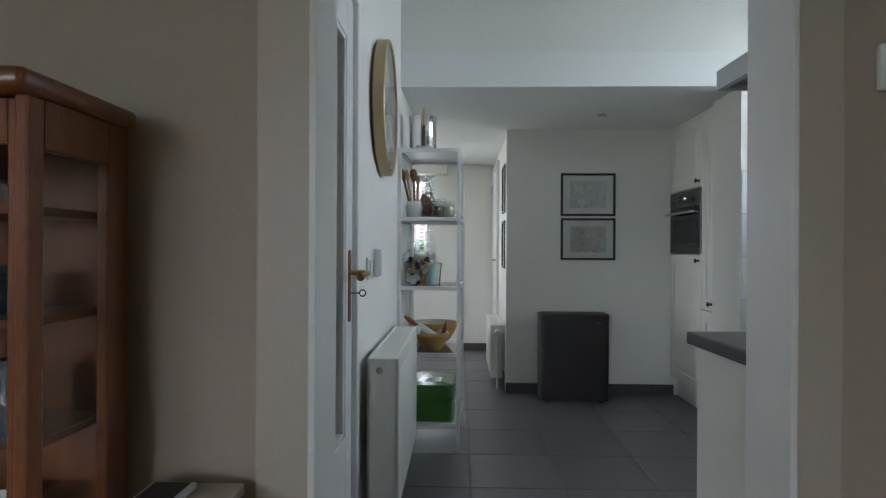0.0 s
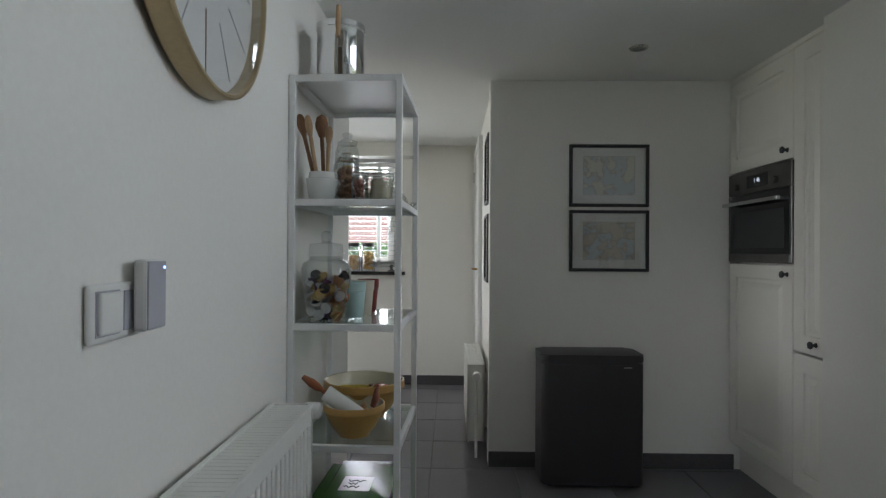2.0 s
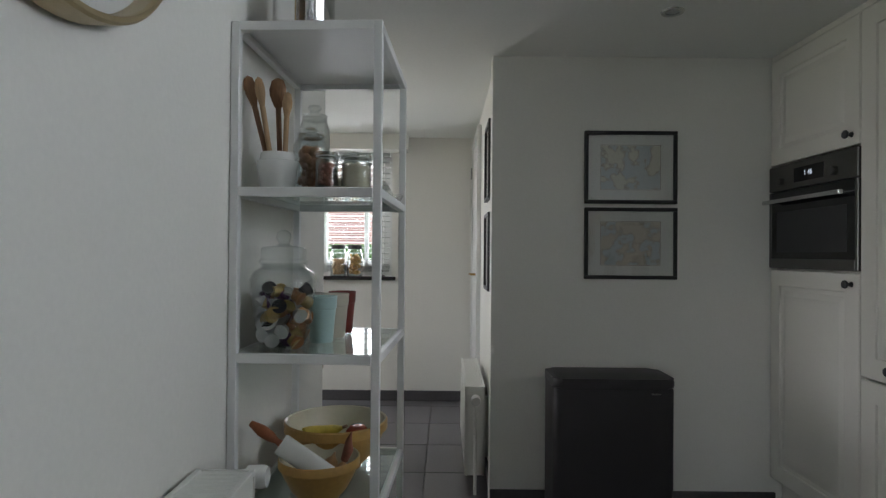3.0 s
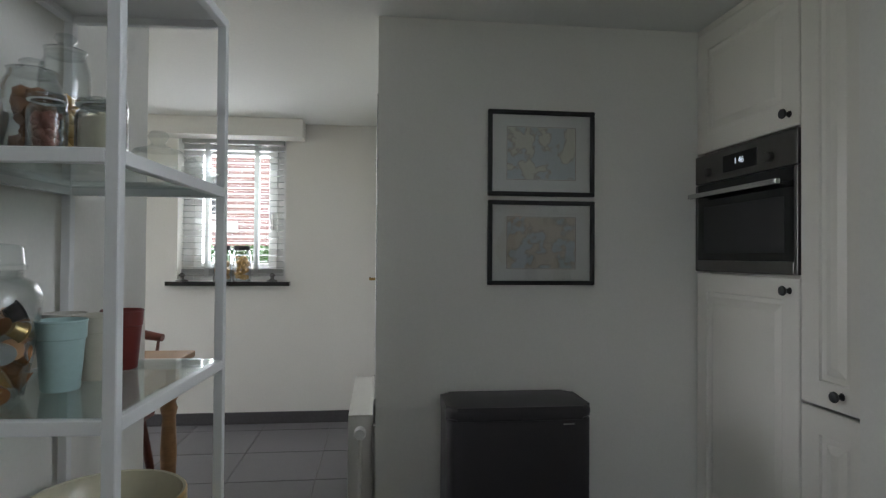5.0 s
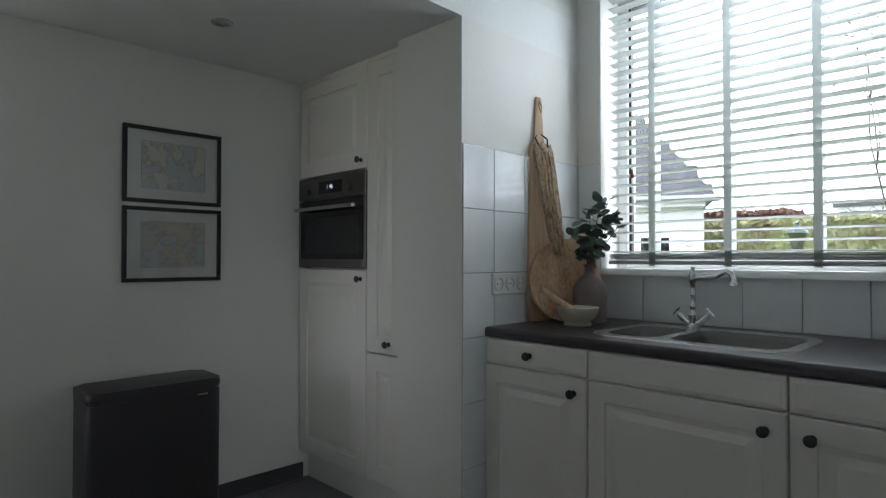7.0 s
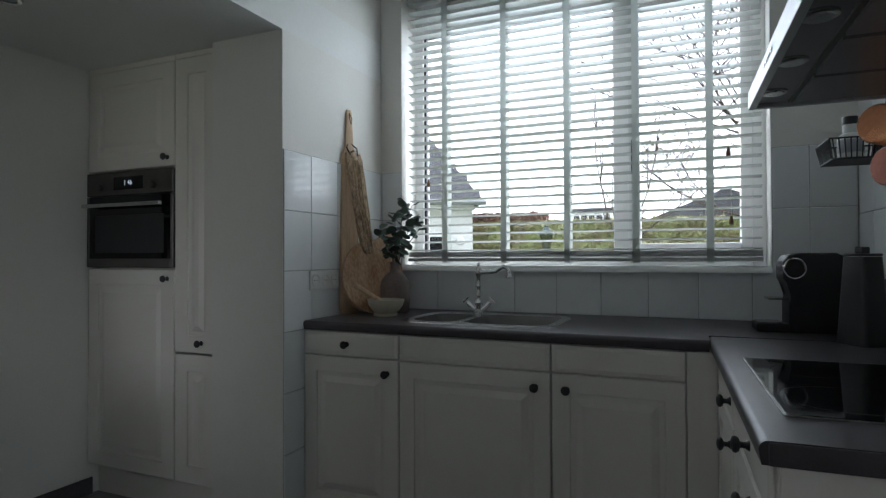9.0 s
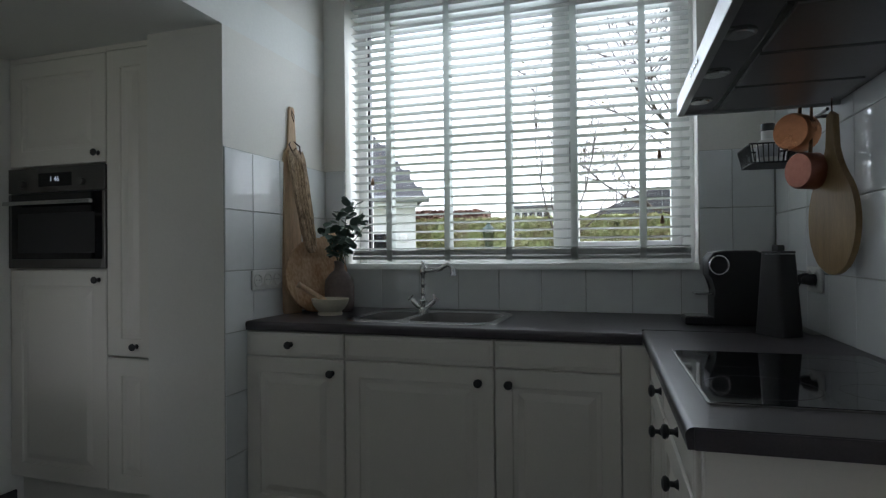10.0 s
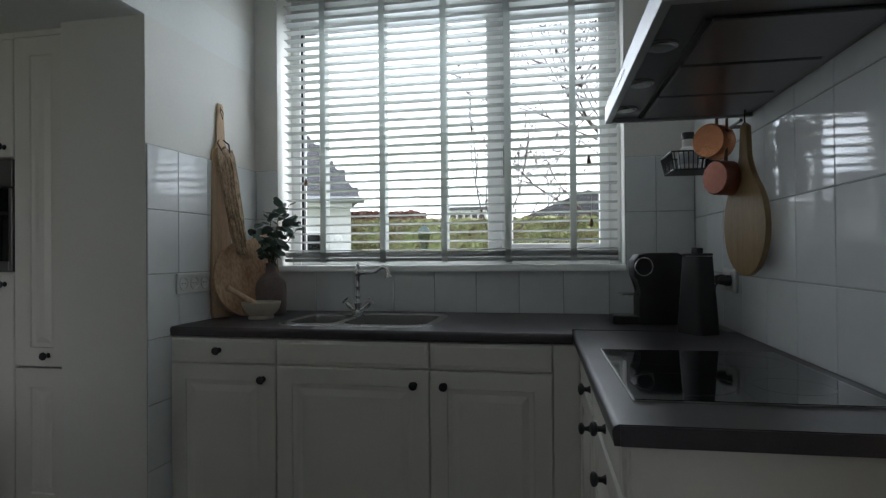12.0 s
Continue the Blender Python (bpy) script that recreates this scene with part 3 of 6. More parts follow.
for s in (-1, 1):
    arm = part("side_arm", tube([(0, 0, 0.014), (0, s * 0.024, 0.022), (0, s * 0.046, 0.042), (0, s * 0.056, 0.053)], [0.011, 0.012, 0.013, 0.010], 12), CHROME, tap, "", 40)
    h = Matrix.Translation((0, s * 0.059, 0.057)) @ pose(0, 0, 0, -s * 45, 0, 0)
    bm = tube([(-0.019, 0, 0.008), (0.019, 0, 0.008)], 0.0045, 8)
    tube([(0, -0.019, 0.008), (0, 0.019, 0.008)], 0.0045, 8, bm=bm)
    bmesh.ops.transform(bm, matrix=h, verts=bm.verts)
    part("cross_handle", bm, CHROME, arm, "chrome cross handle", 40)

# ---- tall cabinets and oven ----
TALL = 2.214
tc = thing("oven_cabinet", on_wall(TALL, 4.486, 0, -90), "tall cream oven cabinet with panelled doors above and below", "kitchen cabinet")
bm = box(0, 0.02, 0.15, 0.018, 0.6, LOW - 0.004)
box(0.562, 0.02, 0.15, 0.58, 0.6, LOW - 0.004, bm=bm)
box(0.018, 0.05, 1.095, 0.562, 0.6, 1.113, bm=bm)
box(0.018, 0.05, 1.578, 0.562, 0.6, 1.596, bm=bm)
box(0.018, 0.58, 0.15, 0.562, 0.6, LOW - 0.004, bm=bm)
part("body", bm, CREAM, tc)
d = part("upper_door", panel_door(0.575, 0.478, rim=0.07, x=0.002, z=1.582), CREAM, tc, "cream cabinet door with a raised panel")
d.matrix_basis = Matrix.Translation((0, 0.02, 0))
knob(d, 0.535, 1.622)
d = part("lower_door", panel_door(0.575, 0.952, rim=0.07, x=0.002, z=0.155), CREAM, tc, "tall cream cabinet door with a raised panel")
d.matrix_basis = Matrix.Translation((0, 0.02, 0))
knob(d, 0.535, 1.066)
part("top_filler", box(0.001, 0.004, 2.0625, 0.579, 0.02, LOW - 0.001), CREAM, tc, "cream filler strip under the ceiling")
part("plinth", box(0, 0.06, 0, 0.58, 0.078, 0.15), CREAM, tc, "cream plinth board")
lc = thing("larder_cabinet", on_wall(TALL, 3.906, 0, -90), "narrow tall cream larder cabinet with two panelled doors", "kitchen cabinet")
bm = box(0.001, 0.02, 0.15, 0.018, 0.6, LOW - 0.004)
box(0.248, 0.02, 0.15, 0.265, 0.6, LOW - 0.004, bm=bm)
box(0.018, 0.58, 0.15, 0.248, 0.6, LOW - 0.004, bm=bm)
part("body", bm, CREAM, lc)
d = part("upper_door", panel_door(0.262, 1.325, rim=0.075, x=0.002, z=0.737), CREAM, lc, "narrow cream door with a raised panel")
d.matrix_basis = Matrix.Translation((0, 0.02, 0))
knob(d, 0.162, 0.783)
d = part("lower_door", panel_door(0.262, 0.574, rim=0.075, x=0.002, z=0.155), CREAM, lc, "narrow cream door with a raised panel")
d.matrix_basis = Matrix.Translation((0, 0.02, 0))
part("top_filler", box(0.001, 0.004, 2.0645, 0.265, 0.02, LOW - 0.001), CREAM, lc, "cream filler strip under the ceiling")
part("plinth", box(0, 0.06, 0, 0.266, 0.078, 0.15), CREAM, lc, "cream plinth board")

ov = thing("oven", on_wall(TALL, 4.49, 1.116, -90), "built-in dark steel oven with a bar handle and lit clock", "oven")
part("body", box(0.02, 0.03, 0.004, 0.57, 0.5, 0.45), BLACK, ov)
part("control_panel", box(0.0, -0.004, 0.345, 0.58, 0.03, 0.457, 0.003), DARK_STEEL, ov, "dark steel control panel")
bm = box(0.0, -0.004, 0.0, 0.018, 0.03, 0.341, 0.003)
box(0.562, -0.004, 0.0, 0.58, 0.03, 0.341, 0.003, bm=bm)
box(0.018, -0.004, 0.0, 0.562, 0.03, 0.042, 0.003, bm=bm)
od = part("oven_door", bm, DARK_STEEL, ov, "dark steel oven door frame")
part("door_glass", box(0.018, -0.002, 0.042, 0.562, 0.024, 0.341), BLACK_GLASS, od, "black oven door glass")
bm = box(0.03, -0.055, 0.285, 0.55, -0.036, 0.303, 0.004)
box(0.06, -0.037, 0.288, 0.075, 0, 0.3, bm=bm)
box(0.505, -0.037, 0.288, 0.52, 0, 0.3, bm=bm)
part("handle", bm, STEEL, od, "steel bar handle")
part("viewing_window", box(0.06, -0.0035, 0.07, 0.52, -0.0015, 0.25, 0.001), BLACK, od, "dark printed viewing window")
disp = part("display", box(0.19, -0.0055, 0.37, 0.39, 0.0, 0.432, 0.002), BLACK_GLASS, ov, "black clock display")
for x in (0.1, 0.455):
    part("dial", lathe([(0, 0), (0.017, 0), (0.018, 0.003), (0.017, 0.016), (0.014, 0.019), (0, 0.02)], 22, m=Matrix.Translation((x, -0.004, 0.385)) @ OUT), DARK_STEEL, ov, "round steel dial", 40)
DIGIT = bpy.data.materials.new("clock_digits")
DIGIT.use_nodes = True
DIGIT.node_tree.nodes["Principled BSDF"].inputs["Base Color"].default_value = (0.8, 0.85, 0.9, 1)
DIGIT.node_tree.nodes["Principled BSDF"].inputs["Emission Color"].default_value = (0.8, 0.88, 1, 1)
DIGIT.node_tree.nodes["Principled BSDF"].inputs["Emission Strength"].default_value = 0.25


def writing(text, size, m, material, parent, name="writing"):
    cu = bpy.data.curves.new(name, "FONT")
    cu.body, cu.size, cu.align_x, cu.align_y, cu.extrude = text, size, "CENTER", "CENTER", 0.0004
    tmp = bpy.data.objects.new(name, cu)
    scene.collection.objects.link(tmp)
    bpy.context.view_layer.update()
    me = bpy.data.meshes.new_from_object(tmp.evaluated_get(bpy.context.evaluated_depsgraph_get()))
    bpy.data.objects.remove(tmp)
    me.materials.clear()
    me.materials.append(material)
    ob = new(name, me)
    ob.parent = parent
    ob.matrix_basis = m
    return ob


tagged(writing("1 46", 0.032, pose(0.29, -0.0065, 0.402, 90, 0, 0), DIGIT, disp, "clock_digits"), "small glowing white clock digits")

# ---- hob and hood ----
hob = thing("hob", HOBRUN @ Matrix.Translation((0.985, 0, CT)), "black glass ceramic hob with a thin steel edge in the worktop", "hob")
part("steel_edge", slab(rounded_rect(0, -0.507, 0.578, -0.05, 0.006, 3), 0.0002, 0.004), STEEL, hob, "thin steel edge trim")
part("glass_plate", slab(rounded_rect(0.005, -0.502, 0.573, -0.055, 0.004, 3), 0.0004, 0.0052), BLACK_GLASS, hob, "black glass plate")
ZONE = surf("printed_ring", (0.05, 0.05, 0.055), 0.15, 0.05, 5, 50, 0)
for x, y, r in ((0.15, -0.17, 0.09), (0.15, -0.39, 0.075), (0.43, -0.17, 0.075), (0.43, -0.385, 0.105)):
    part("zone_ring", lathe([(r - 0.0012, 0.0053), (r, 0.0054), (r + 0.0012, 0.0053)], 48, m=Matrix.Translation((x, y, 0))), ZONE, hob, "thin printed cooking zone ring")

hood = thing("cooker_hood", HOBWALL @ Matrix.Translation((0.717, 0, 1.60)), "stainless steel wall cooker hood with three dark filter panels", "cooker hood")
HW, HD = 0.958, 0.456
HOODSTEEL = surf("satin_hood_steel", (0.48, 0.48, 0.48), 0.46, 0.06, 3, 90, 0.03, metal=1.0, stretch=(1, 14, 1))
bm = box(0, -HD, 0, HW, -HD + 0.02, 0.055, 0.002)
box(0, -HD + 0.02, 0, 0.018, -0.004, 0.055, bm=bm)
box(HW - 0.018, -HD + 0.02, 0, HW, -0.004, 0.055, bm=bm)
part("lip", bm, HOODSTEEL, hood, "bright steel front lip")
bm = bmesh.new()
lo = [bm.verts.new(p) for p in ((0, -HD, 0.055), (HW, -HD, 0.055), (HW, -0.004, 0.055), (0, -0.004, 0.055))]
hi = [bm.verts.new(p) for p in ((HW / 2 - 0.14, -0.27, 0.25), (HW / 2 + 0.14, -0.27, 0.25), (HW / 2 + 0.14, -0.004, 0.25), (HW / 2 - 0.14, -0.004, 0.25))]
for k in range(4):
    bm.faces.new((lo[k], lo[(k + 1) % 4], hi[(k + 1) % 4], hi[k]))
bm.faces.new(hi)
part("canopy", bm, STEEL, hood, "sloping steel canopy")
part("chimney", box(HW / 2 - 0.13, -0.26, 0.25, HW / 2 + 0.13, -0.004, HIGH - 1.602, 0.002), STEEL, hood, "square steel chimney")
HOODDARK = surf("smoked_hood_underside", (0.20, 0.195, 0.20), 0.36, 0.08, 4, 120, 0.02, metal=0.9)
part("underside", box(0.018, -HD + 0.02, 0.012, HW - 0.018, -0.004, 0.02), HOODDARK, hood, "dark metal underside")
for k in range(3):
    w = (HW - 0.186) / 3
    x0 = 0.03 + k * (w + 0.018)
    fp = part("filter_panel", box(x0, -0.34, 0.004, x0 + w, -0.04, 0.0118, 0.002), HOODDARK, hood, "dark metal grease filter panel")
    part("filter_gap", box(x0 + w, -0.345, 0.009, x0 + w + (0.017 if k < 2 else 0.006), -0.035, 0.0119), BLACK, fp, "black joint")
    part("lamp_lens", lathe([(0, 0.002), (0.026, 0.002), (0.028, 0.005), (0.034, 0.006), (0.034, 0.012), (0, 0.012)], 24, m=Matrix.Translation((x0 + w / 2, -0.41, 0))), STEEL, hood, "round flush hood lamp, unlit", 40)
part("front_channel", box(0.03, -0.356, 0.006, HW - 0.12, -0.344, 0.0119), BLACK, hood, "black joint behind the lamps")
for k in range(4):
    part("button", lathe([(0, 0), (0.006, 0), (0.006, 0.003), (0, 0.0035)], 14, m=Matrix.Translation((0.36 + 0.04 * k, -HD, 0.028)) @ OUT), CHROME, hood, "small push button", 40)

# ---- pictures ----
MOUNT = surf("white_mount_card", (0.62, 0.62, 0.58), 0.9, 0.02, 3, 200, 0.05)
FRAME = surf("black_wood_frame", (0.018, 0.017, 0.017), 0.4, 0.2, 8, 80, 0.06, stretch=(1, 8, 8))


def map_print(name, seed, land, sea):
    m = bpy.data.materials.new(name)
    m.use_nodes = True
    n, l = m.node_tree.nodes, m.node_tree.links
    co = n.new("ShaderNodeTexCoord")
    mp = n.new("ShaderNodeMapping")
    mp.inputs["Location"].default_value = (seed, seed * 0.7, seed * 1.3)
    l.new(co.outputs["Object"], mp.inputs[0])
    t = n.new("ShaderNodeTexNoise")
    t.inputs["Scale"].default_value, t.inputs["Detail"].default_value = 16, 10
    l.new(mp.outputs[0], t.inputs[0])
    r = n.new("ShaderNodeValToRGB")
    e = r.color_ramp.elements
    e[0].position, e[1].position = 0.46, 0.56
    e[0].color, e[1].color = (*sea, 1), (*land, 1)
    k = e.new(0.51)
    k.color = (0.40, 0.35, 0.29, 1)
    e.new(0.53).color = (*[c * 0.96 for c in land], 1)
    l.new(t.outputs[0], r.inputs[0])
    l.new(r.outputs[0], n["Principled BSDF"].inputs["Base Color"])
    n["Principled BSDF"].inputs["Roughness"].default_value = 0.9
    return m


def framed(name, m, w, h, print_, label):
    p = thing(name, m, label, "framed print", "framed prints")
    bm = bmesh.new()
    for x0, z0, x1, z1 in ((0, 0, w, 0.017), (0, h - 0.017, w, h), (0, 0.017, 0.017, h - 0.017), (w - 0.017, 0.017, w, h - 0.017)):
        box(x0, -0.022, z0, x1, -0.001, z1, 0.003, bm=bm)
    part("frame", bm, FRAME, p, "slim black wooden frame")
    part("mount", box(0.017, -0.010, 0.017, w - 0.017, -0.006, h - 0.017), MOUNT, p, "white mount card")
    part("print", box(w * 0.18, -0.0112, h * 0.2, w * 0.82, -0.0104, h * 0.8), print_, p, "faded old map print")
    ln = bmesh.new()
    for x0, z0, x1, z1 in ((0.175, 0.19, 0.825, 0.194), (0.175, 0.806, 0.825, 0.81), (0.175, 0.194, 0.178, 0.806), (0.822, 0.194, 0.825, 0.806)):
        box(w * x0, -0.0108, h * z0, w * x1, -0.0102, h * z1, bm=ln)
    part("border_line", ln, BRONZE, p, "thin dark printed border")
    part("glass", box(0.017, -0.0155, 0.017, w - 0.017, -0.0145, h - 0.017), PANE, p, "picture glass")
    return p


framed("framed_print", on_wall(1.351, BACK, 1.405, 0), 0.427, 0.336, map_print("map_grey", 3.1, (0.57, 0.56, 0.47), (0.46, 0.50, 0.50)), "black-framed faded grey map print behind glass")
framed("framed_print", on_wall(1.352, BACK, 1.057, 0), 0.427, 0.330, map_print("map_ochre", 8.4, (0.52, 0.47, 0.39), (0.45, 0.49, 0.50)), "black-framed faded tan and grey map print behind glass")

# ---- pedal-free waste bin ----
bin_ = thing("waste_bin", pose(1.166, 4.20, 0), "tall matt black steel waste bin with a closed lid", "waste bin")
prof = rounded_rect(0, 0, 0.504, 0.245, 0.035)
part("body", slab(prof, 0.018, 0.608, bevel=0.003), BIN, bin_, "", 35)
part("lid", slab(rounded_rect(-0.002, -0.002, 0.506, 0.247, 0.036), 0.612, 0.655, bevel=0.016), BIN, bin_, "matt black bin lid", 35)
part("seam", slab(rounded_rect(0.004, 0.004, 0.5, 0.241, 0.033), 0.606, 0.614), BLACK, bin_, "dark seam under the lid")
part("badge", box(0.40, -0.0035, 0.592, 0.44, -0.001, 0.598), STEEL, bin_, "tiny grey maker's plate")
for x in (0.05, 0.454):
    for y in (0.05, 0.195):
        part("foot", lathe([(0, 0), (0.016, 0), (0.016, 0.02), (0, 0.02)], 14, m=Matrix.Translation((x, y, 0))), BLACK, bin_, "short black foot", 40)

# ---- recessed spot ----
sp = thing("ceiling_spot", pose(1.56, 3.98, LOW), "small round recessed ceiling spot, unlit", "ceiling light")
part("ring", lathe([(0.026, 0.0), (0.026, -0.006), (0.04, -0.006), (0.043, 0), (0.026, 0)], 28), STEEL, sp, "steel trim ring", 40)
part("bulb", lathe([(0, -0.004), (0.016, -0.003), (0.026, -0.0005)], 24), TAPE, sp, "frosted bulb face", 40)

# ---- glazed door in the left wall ----
door = tagged(new("door_1"), "closed white door with an etched clear glass pane and brass handle", "door", kind="structure")
door.matrix_basis = on_wall(LEFT, 1.145, 0, 90)      # local x 0..0.845 along the wall, -y into the kitchen
bm = box(0.0, -0.012, 0, 0.042, 0.1, 2.06, 0.006)
box(0.803, -0.012, 0, 0.845, 0.1, 2.06, 0.006, bm=bm)
box(0.042, -0.012, 2.018, 0.803, 0.1, 2.06, 0.006, bm=bm)
part("door_frame", bm, TRIM, door, "white painted door frame")
bm = box(0.045, 0.008, 0.01, 0.112, 0.046, 2.015, 0.004)
box(0.69, 0.008, 0.01, 0.8, 0.046, 2.015, 0.004, bm=bm)
box(0.112, 0.008, 0.01, 0.69, 0.046, 0.50, 0.004, bm=bm)
box(0.112, 0.008, 1.86, 0.69, 0.046, 2.015, 0.004, bm=bm)
leaf = part("door_leaf", bm, TRIM, door, "white painted door leaf")
bm = bmesh.new()
for x0, z0, x1, z1 in ((0.112, 0.5, 0.126, 1.86), (0.676, 0.5, 0.69, 1.86), (0.126, 0.5, 0.676, 0.514), (0.126, 1.846, 0.676, 1.86)):
    box(x0, 0.012, z0, x1, 0.042, z1, 0.004, bm=bm)
part("glazing_bead", bm, TRIM, leaf, "white glazing bead")
dp = part("pane", box(0.126, 0.024, 0.514, 0.676, 0.029, 1.846), PANE, leaf, "clear glass pane with etched diamond lines")
ETCH = surf("etched_glass_line", (0.40, 0.42, 0.42), 0.6, 0.05, 5, 200, 0.1)
bm = bmesh.new()
for k in range(-1, 3):
    for s in (-1, 1):
        a, b = Vector((0.126 if s > 0 else 0.676, 0, 0.25 + 0.6 * k)), Vector((0.676 if s > 0 else 0.126, 0, 1.05 + 0.6 * k))
        f0 = max(0, (0.516 - a.z) / (b.z - a.z))
        f1 = min(1, (1.844 - a.z) / (b.z - a.z))
        if f1 > f0:
            p, q = a.lerp(b, f0), a.lerp(b, f1)
            tube([(p.x, 0.0238, p.z), (q.x, 0.0238, q.z)], 0.0007, 5, bm=bm)
part("etched_line", bm, ETCH, dp, "fine etched diagonal line")
pb = slab(rounded_rect(0.723, 0.885, 0.756, 1.135, 0.0155, 6), 0.0, 0.007, bevel=0.002)
bmesh.ops.transform(pb, matrix=Matrix.Translation((0, 0.0095, 0)) @ OUT, verts=pb.verts)
plate = part("handle_plate", pb, BRONZE, leaf, "long bronze handle plate")
part("lever_handle", tube([(0.737, 0.004, 1.056), (0.737, -0.046, 1.056), (0.732, -0.057, 1.056), (0.718, -0.062, 1.056), (0.66, -0.062, 1.053), (0.612, -0.059, 1.048), (0.598, -0.057, 1.046)], [0.009, 0.009, 0.0095, 0.0095, 0.009, 0.0105, 0.0125], 12), BRASS, leaf, "worn brass lever handle", 40)
bm = tube([(0.741, 0.004, 0.985), (0.741, -0.03, 0.985)], 0.0022, 8)
tube([(0.741, -0.04 + 0.011 * math.cos(a), 0.985 + 0.011 * math.sin(a)) for a in [2 * math.pi * k / 14 for k in range(14)]], 0.0022, 6, bm=bm, closed=True)
part("key", bm, DARK_STEEL, leaf, "old iron key in the lock", 40)
inner = tagged(new("door_2"), "dark brown inner door behind the glazed door", "door", kind="structure")
inner.matrix_basis = on_wall(-0.1, 1.12, 0, 90)
DOORDARK = surf("dark_brown_paint", (0.37, 0.30, 0.265), 0.5, 0.12, 3, 60, 0.06)
part("door_leaf", box(0, -0.035, 0.005, 1.1, -0.002, 2.05, 0.004), DOORDARK, inner)
part("handle_plate", box(0.86, -0.044, 0.885, 0.90, -0.0355, 1.135, 0.004), BRONZE, inner, "dark handle plate")
part("lever_handle", tube([(0.88, -0.044, 1.05), (0.88, -0.085, 1.05), (0.87, -0.093, 1.05), (0.76, -0.09, 1.035)], [0.009, 0.009, 0.010, 0.009], 10), BLACK, inner, "dark lever handle", 40)

# ---- doorway from the living room ----
trim = tagged(new("doorway_trim"), "beige casing and white lining of the open doorway", "door casing", kind="structure")
bm = box(0.2, ENTRY - 0.014, 0, 0.300, ENTRY, 2.18, 0.005)
box(1.130, ENTRY - 0.014, 0, 1.215, ENTRY, 2.18, 0.005, bm=bm)
box(0.300, ENTRY - 0.014, 2.086, 1.130, ENTRY, 2.18, 0.005, bm=bm)
part("casing", bm, CASING, trim, "beige painted door casing")
bm = box(0.294, ENTRY - 0.018, 0, 0.308, ENTRY + 0.15, 2.083, 0.003)
box(1.124, ENTRY - 0.018, 0, 1.1365, ENTRY + 0.142, 2.083, 0.003, bm=bm)
box(0.308, ENTRY - 0.018, 2.07, 1.124, ENTRY + 0.15, 2.083, 0.003, bm=bm)
part("lining", bm, TRIM, trim, "white painted doorway lining")

# ---- wall clock ----
GREY = surf("grey_plastic", (0.42, 0.42, 0.46), 0.4, 0.03, 6, 160, 0.02)
clock = thing("wall_clock", on_wall(LEFT + 0.011, 2.525, 1.777, 91.1) @ Matrix.Scale(1.04, 4), "large round wall clock with a pale gold rim and white face", "clock")
GOLD = surf("pale_gold_rim", (0.48, 0.38, 0.22), 0.42, 0.08, 8, 120, 0.03, metal=0.6)
FACE = surf("white_clock_face", (0.78, 0.79, 0.78), 0.6, 0.02, 4, 150, 0.02)
part("rim", lathe([(0.0, 0.0), (0.285, 0.0), (0.292, 0.006), (0.292, 0.046), (0.288, 0.05), (0.281, 0.05), (0.279, 0.046), (0.279, 0.014), (0, 0.014)], 72, m=OUT), GOLD, clock, "deep pale gold metal rim", 40)
part("face", lathe([(0, 0.0145), (0.2785, 0.0145), (0.2785, 0.017), (0, 0.017)], 72, m=OUT), FACE, clock, "plain white clock face")
for k in range(12):
    a = radians(30 * k)
    r0, r1 = (0.14, 0.262) if k % 3 else (0.12, 0.262)
    part("hour_mark", tube([(r0 * math.sin(a), -0.0172, r0 * math.cos(a)), (r1 * math.sin(a), -0.0172, r1 * math.cos(a))], 0.0018, 6), GREY if k % 3 else BRONZE, clock, "thin dark hour line")
for a, ln, r in ((-52, 0.13, 0.0045), (62, 0.2, 0.0035)):
    a = radians(a)
    part("clock_hand", tube([(-0.03 * math.sin(a), -0.022, -0.03 * math.cos(a)), (ln * math.sin(a), -0.022, ln * math.cos(a))], r, 6), BRONZE, clock, "dark clock hand")
part("hub", lathe([(0, 0.017), (0.009, 0.017), (0.009, 0.026), (0, 0.027)], 16, m=OUT), BRONZE, clock, "", 40)
part("clock_glass", lathe([(0, 0.043), (0.2785, 0.043), (0.2785, 0.0445), (0, 0.0445)], 72, m=OUT), PANE, clock, "flat clock glass")

# ---- switch, thermostat ----
PLASTIC = surf("white_plastic", (0.74, 0.74, 0.71), 0.35, 0.02, 6, 160, 0.02)
sw = thing("light_switch", on_wall(LEFT + 0.005, 2.172, 1.014, 91.1), "white plastic double plate with one rocker and a socket", "light switch")
part("plate", box(0, -0.012, 0, 0.162, 0, 0.09, 0.008, 3), PLASTIC, sw, "", 40)
part("rocker", box(0.014, -0.020, 0.013, 0.073, -0.011, 0.077, 0.005, 3), PLASTIC, sw, "white rocker", 40)
part("surround", box(0.0115, -0.0128, 0.0105, 0.0755, -0.0118, 0.0795), GREY, sw, "thin grey joint round the rocker")
part("insert", box(0.087, -0.014, 0.013, 0.148, -0.0115, 0.077, 0.002), GREY, sw, "grey socket insert behind the thermostat")
th = thing("thermostat", on_wall(LEFT + 0.007, 2.273, 1.022, 91.1), "white and grey room thermostat with a blue light", "thermostat")
part("body", box(0, -0.038, 0, 0.066, -0.0145, 0.118, 0.006), PLASTIC, th)
part("grey_face", box(0.003, -0.0395, 0.003, 0.063, -0.036, 0.115, 0.002), GREY, th, "grey front plate")
LED = bpy.data.materials.new("blue_led")
LED.use_nodes = True
LED.node_tree.nodes["Principled BSDF"].inputs["Emission Color"].default_value = (0.1, 0.25, 1, 1)
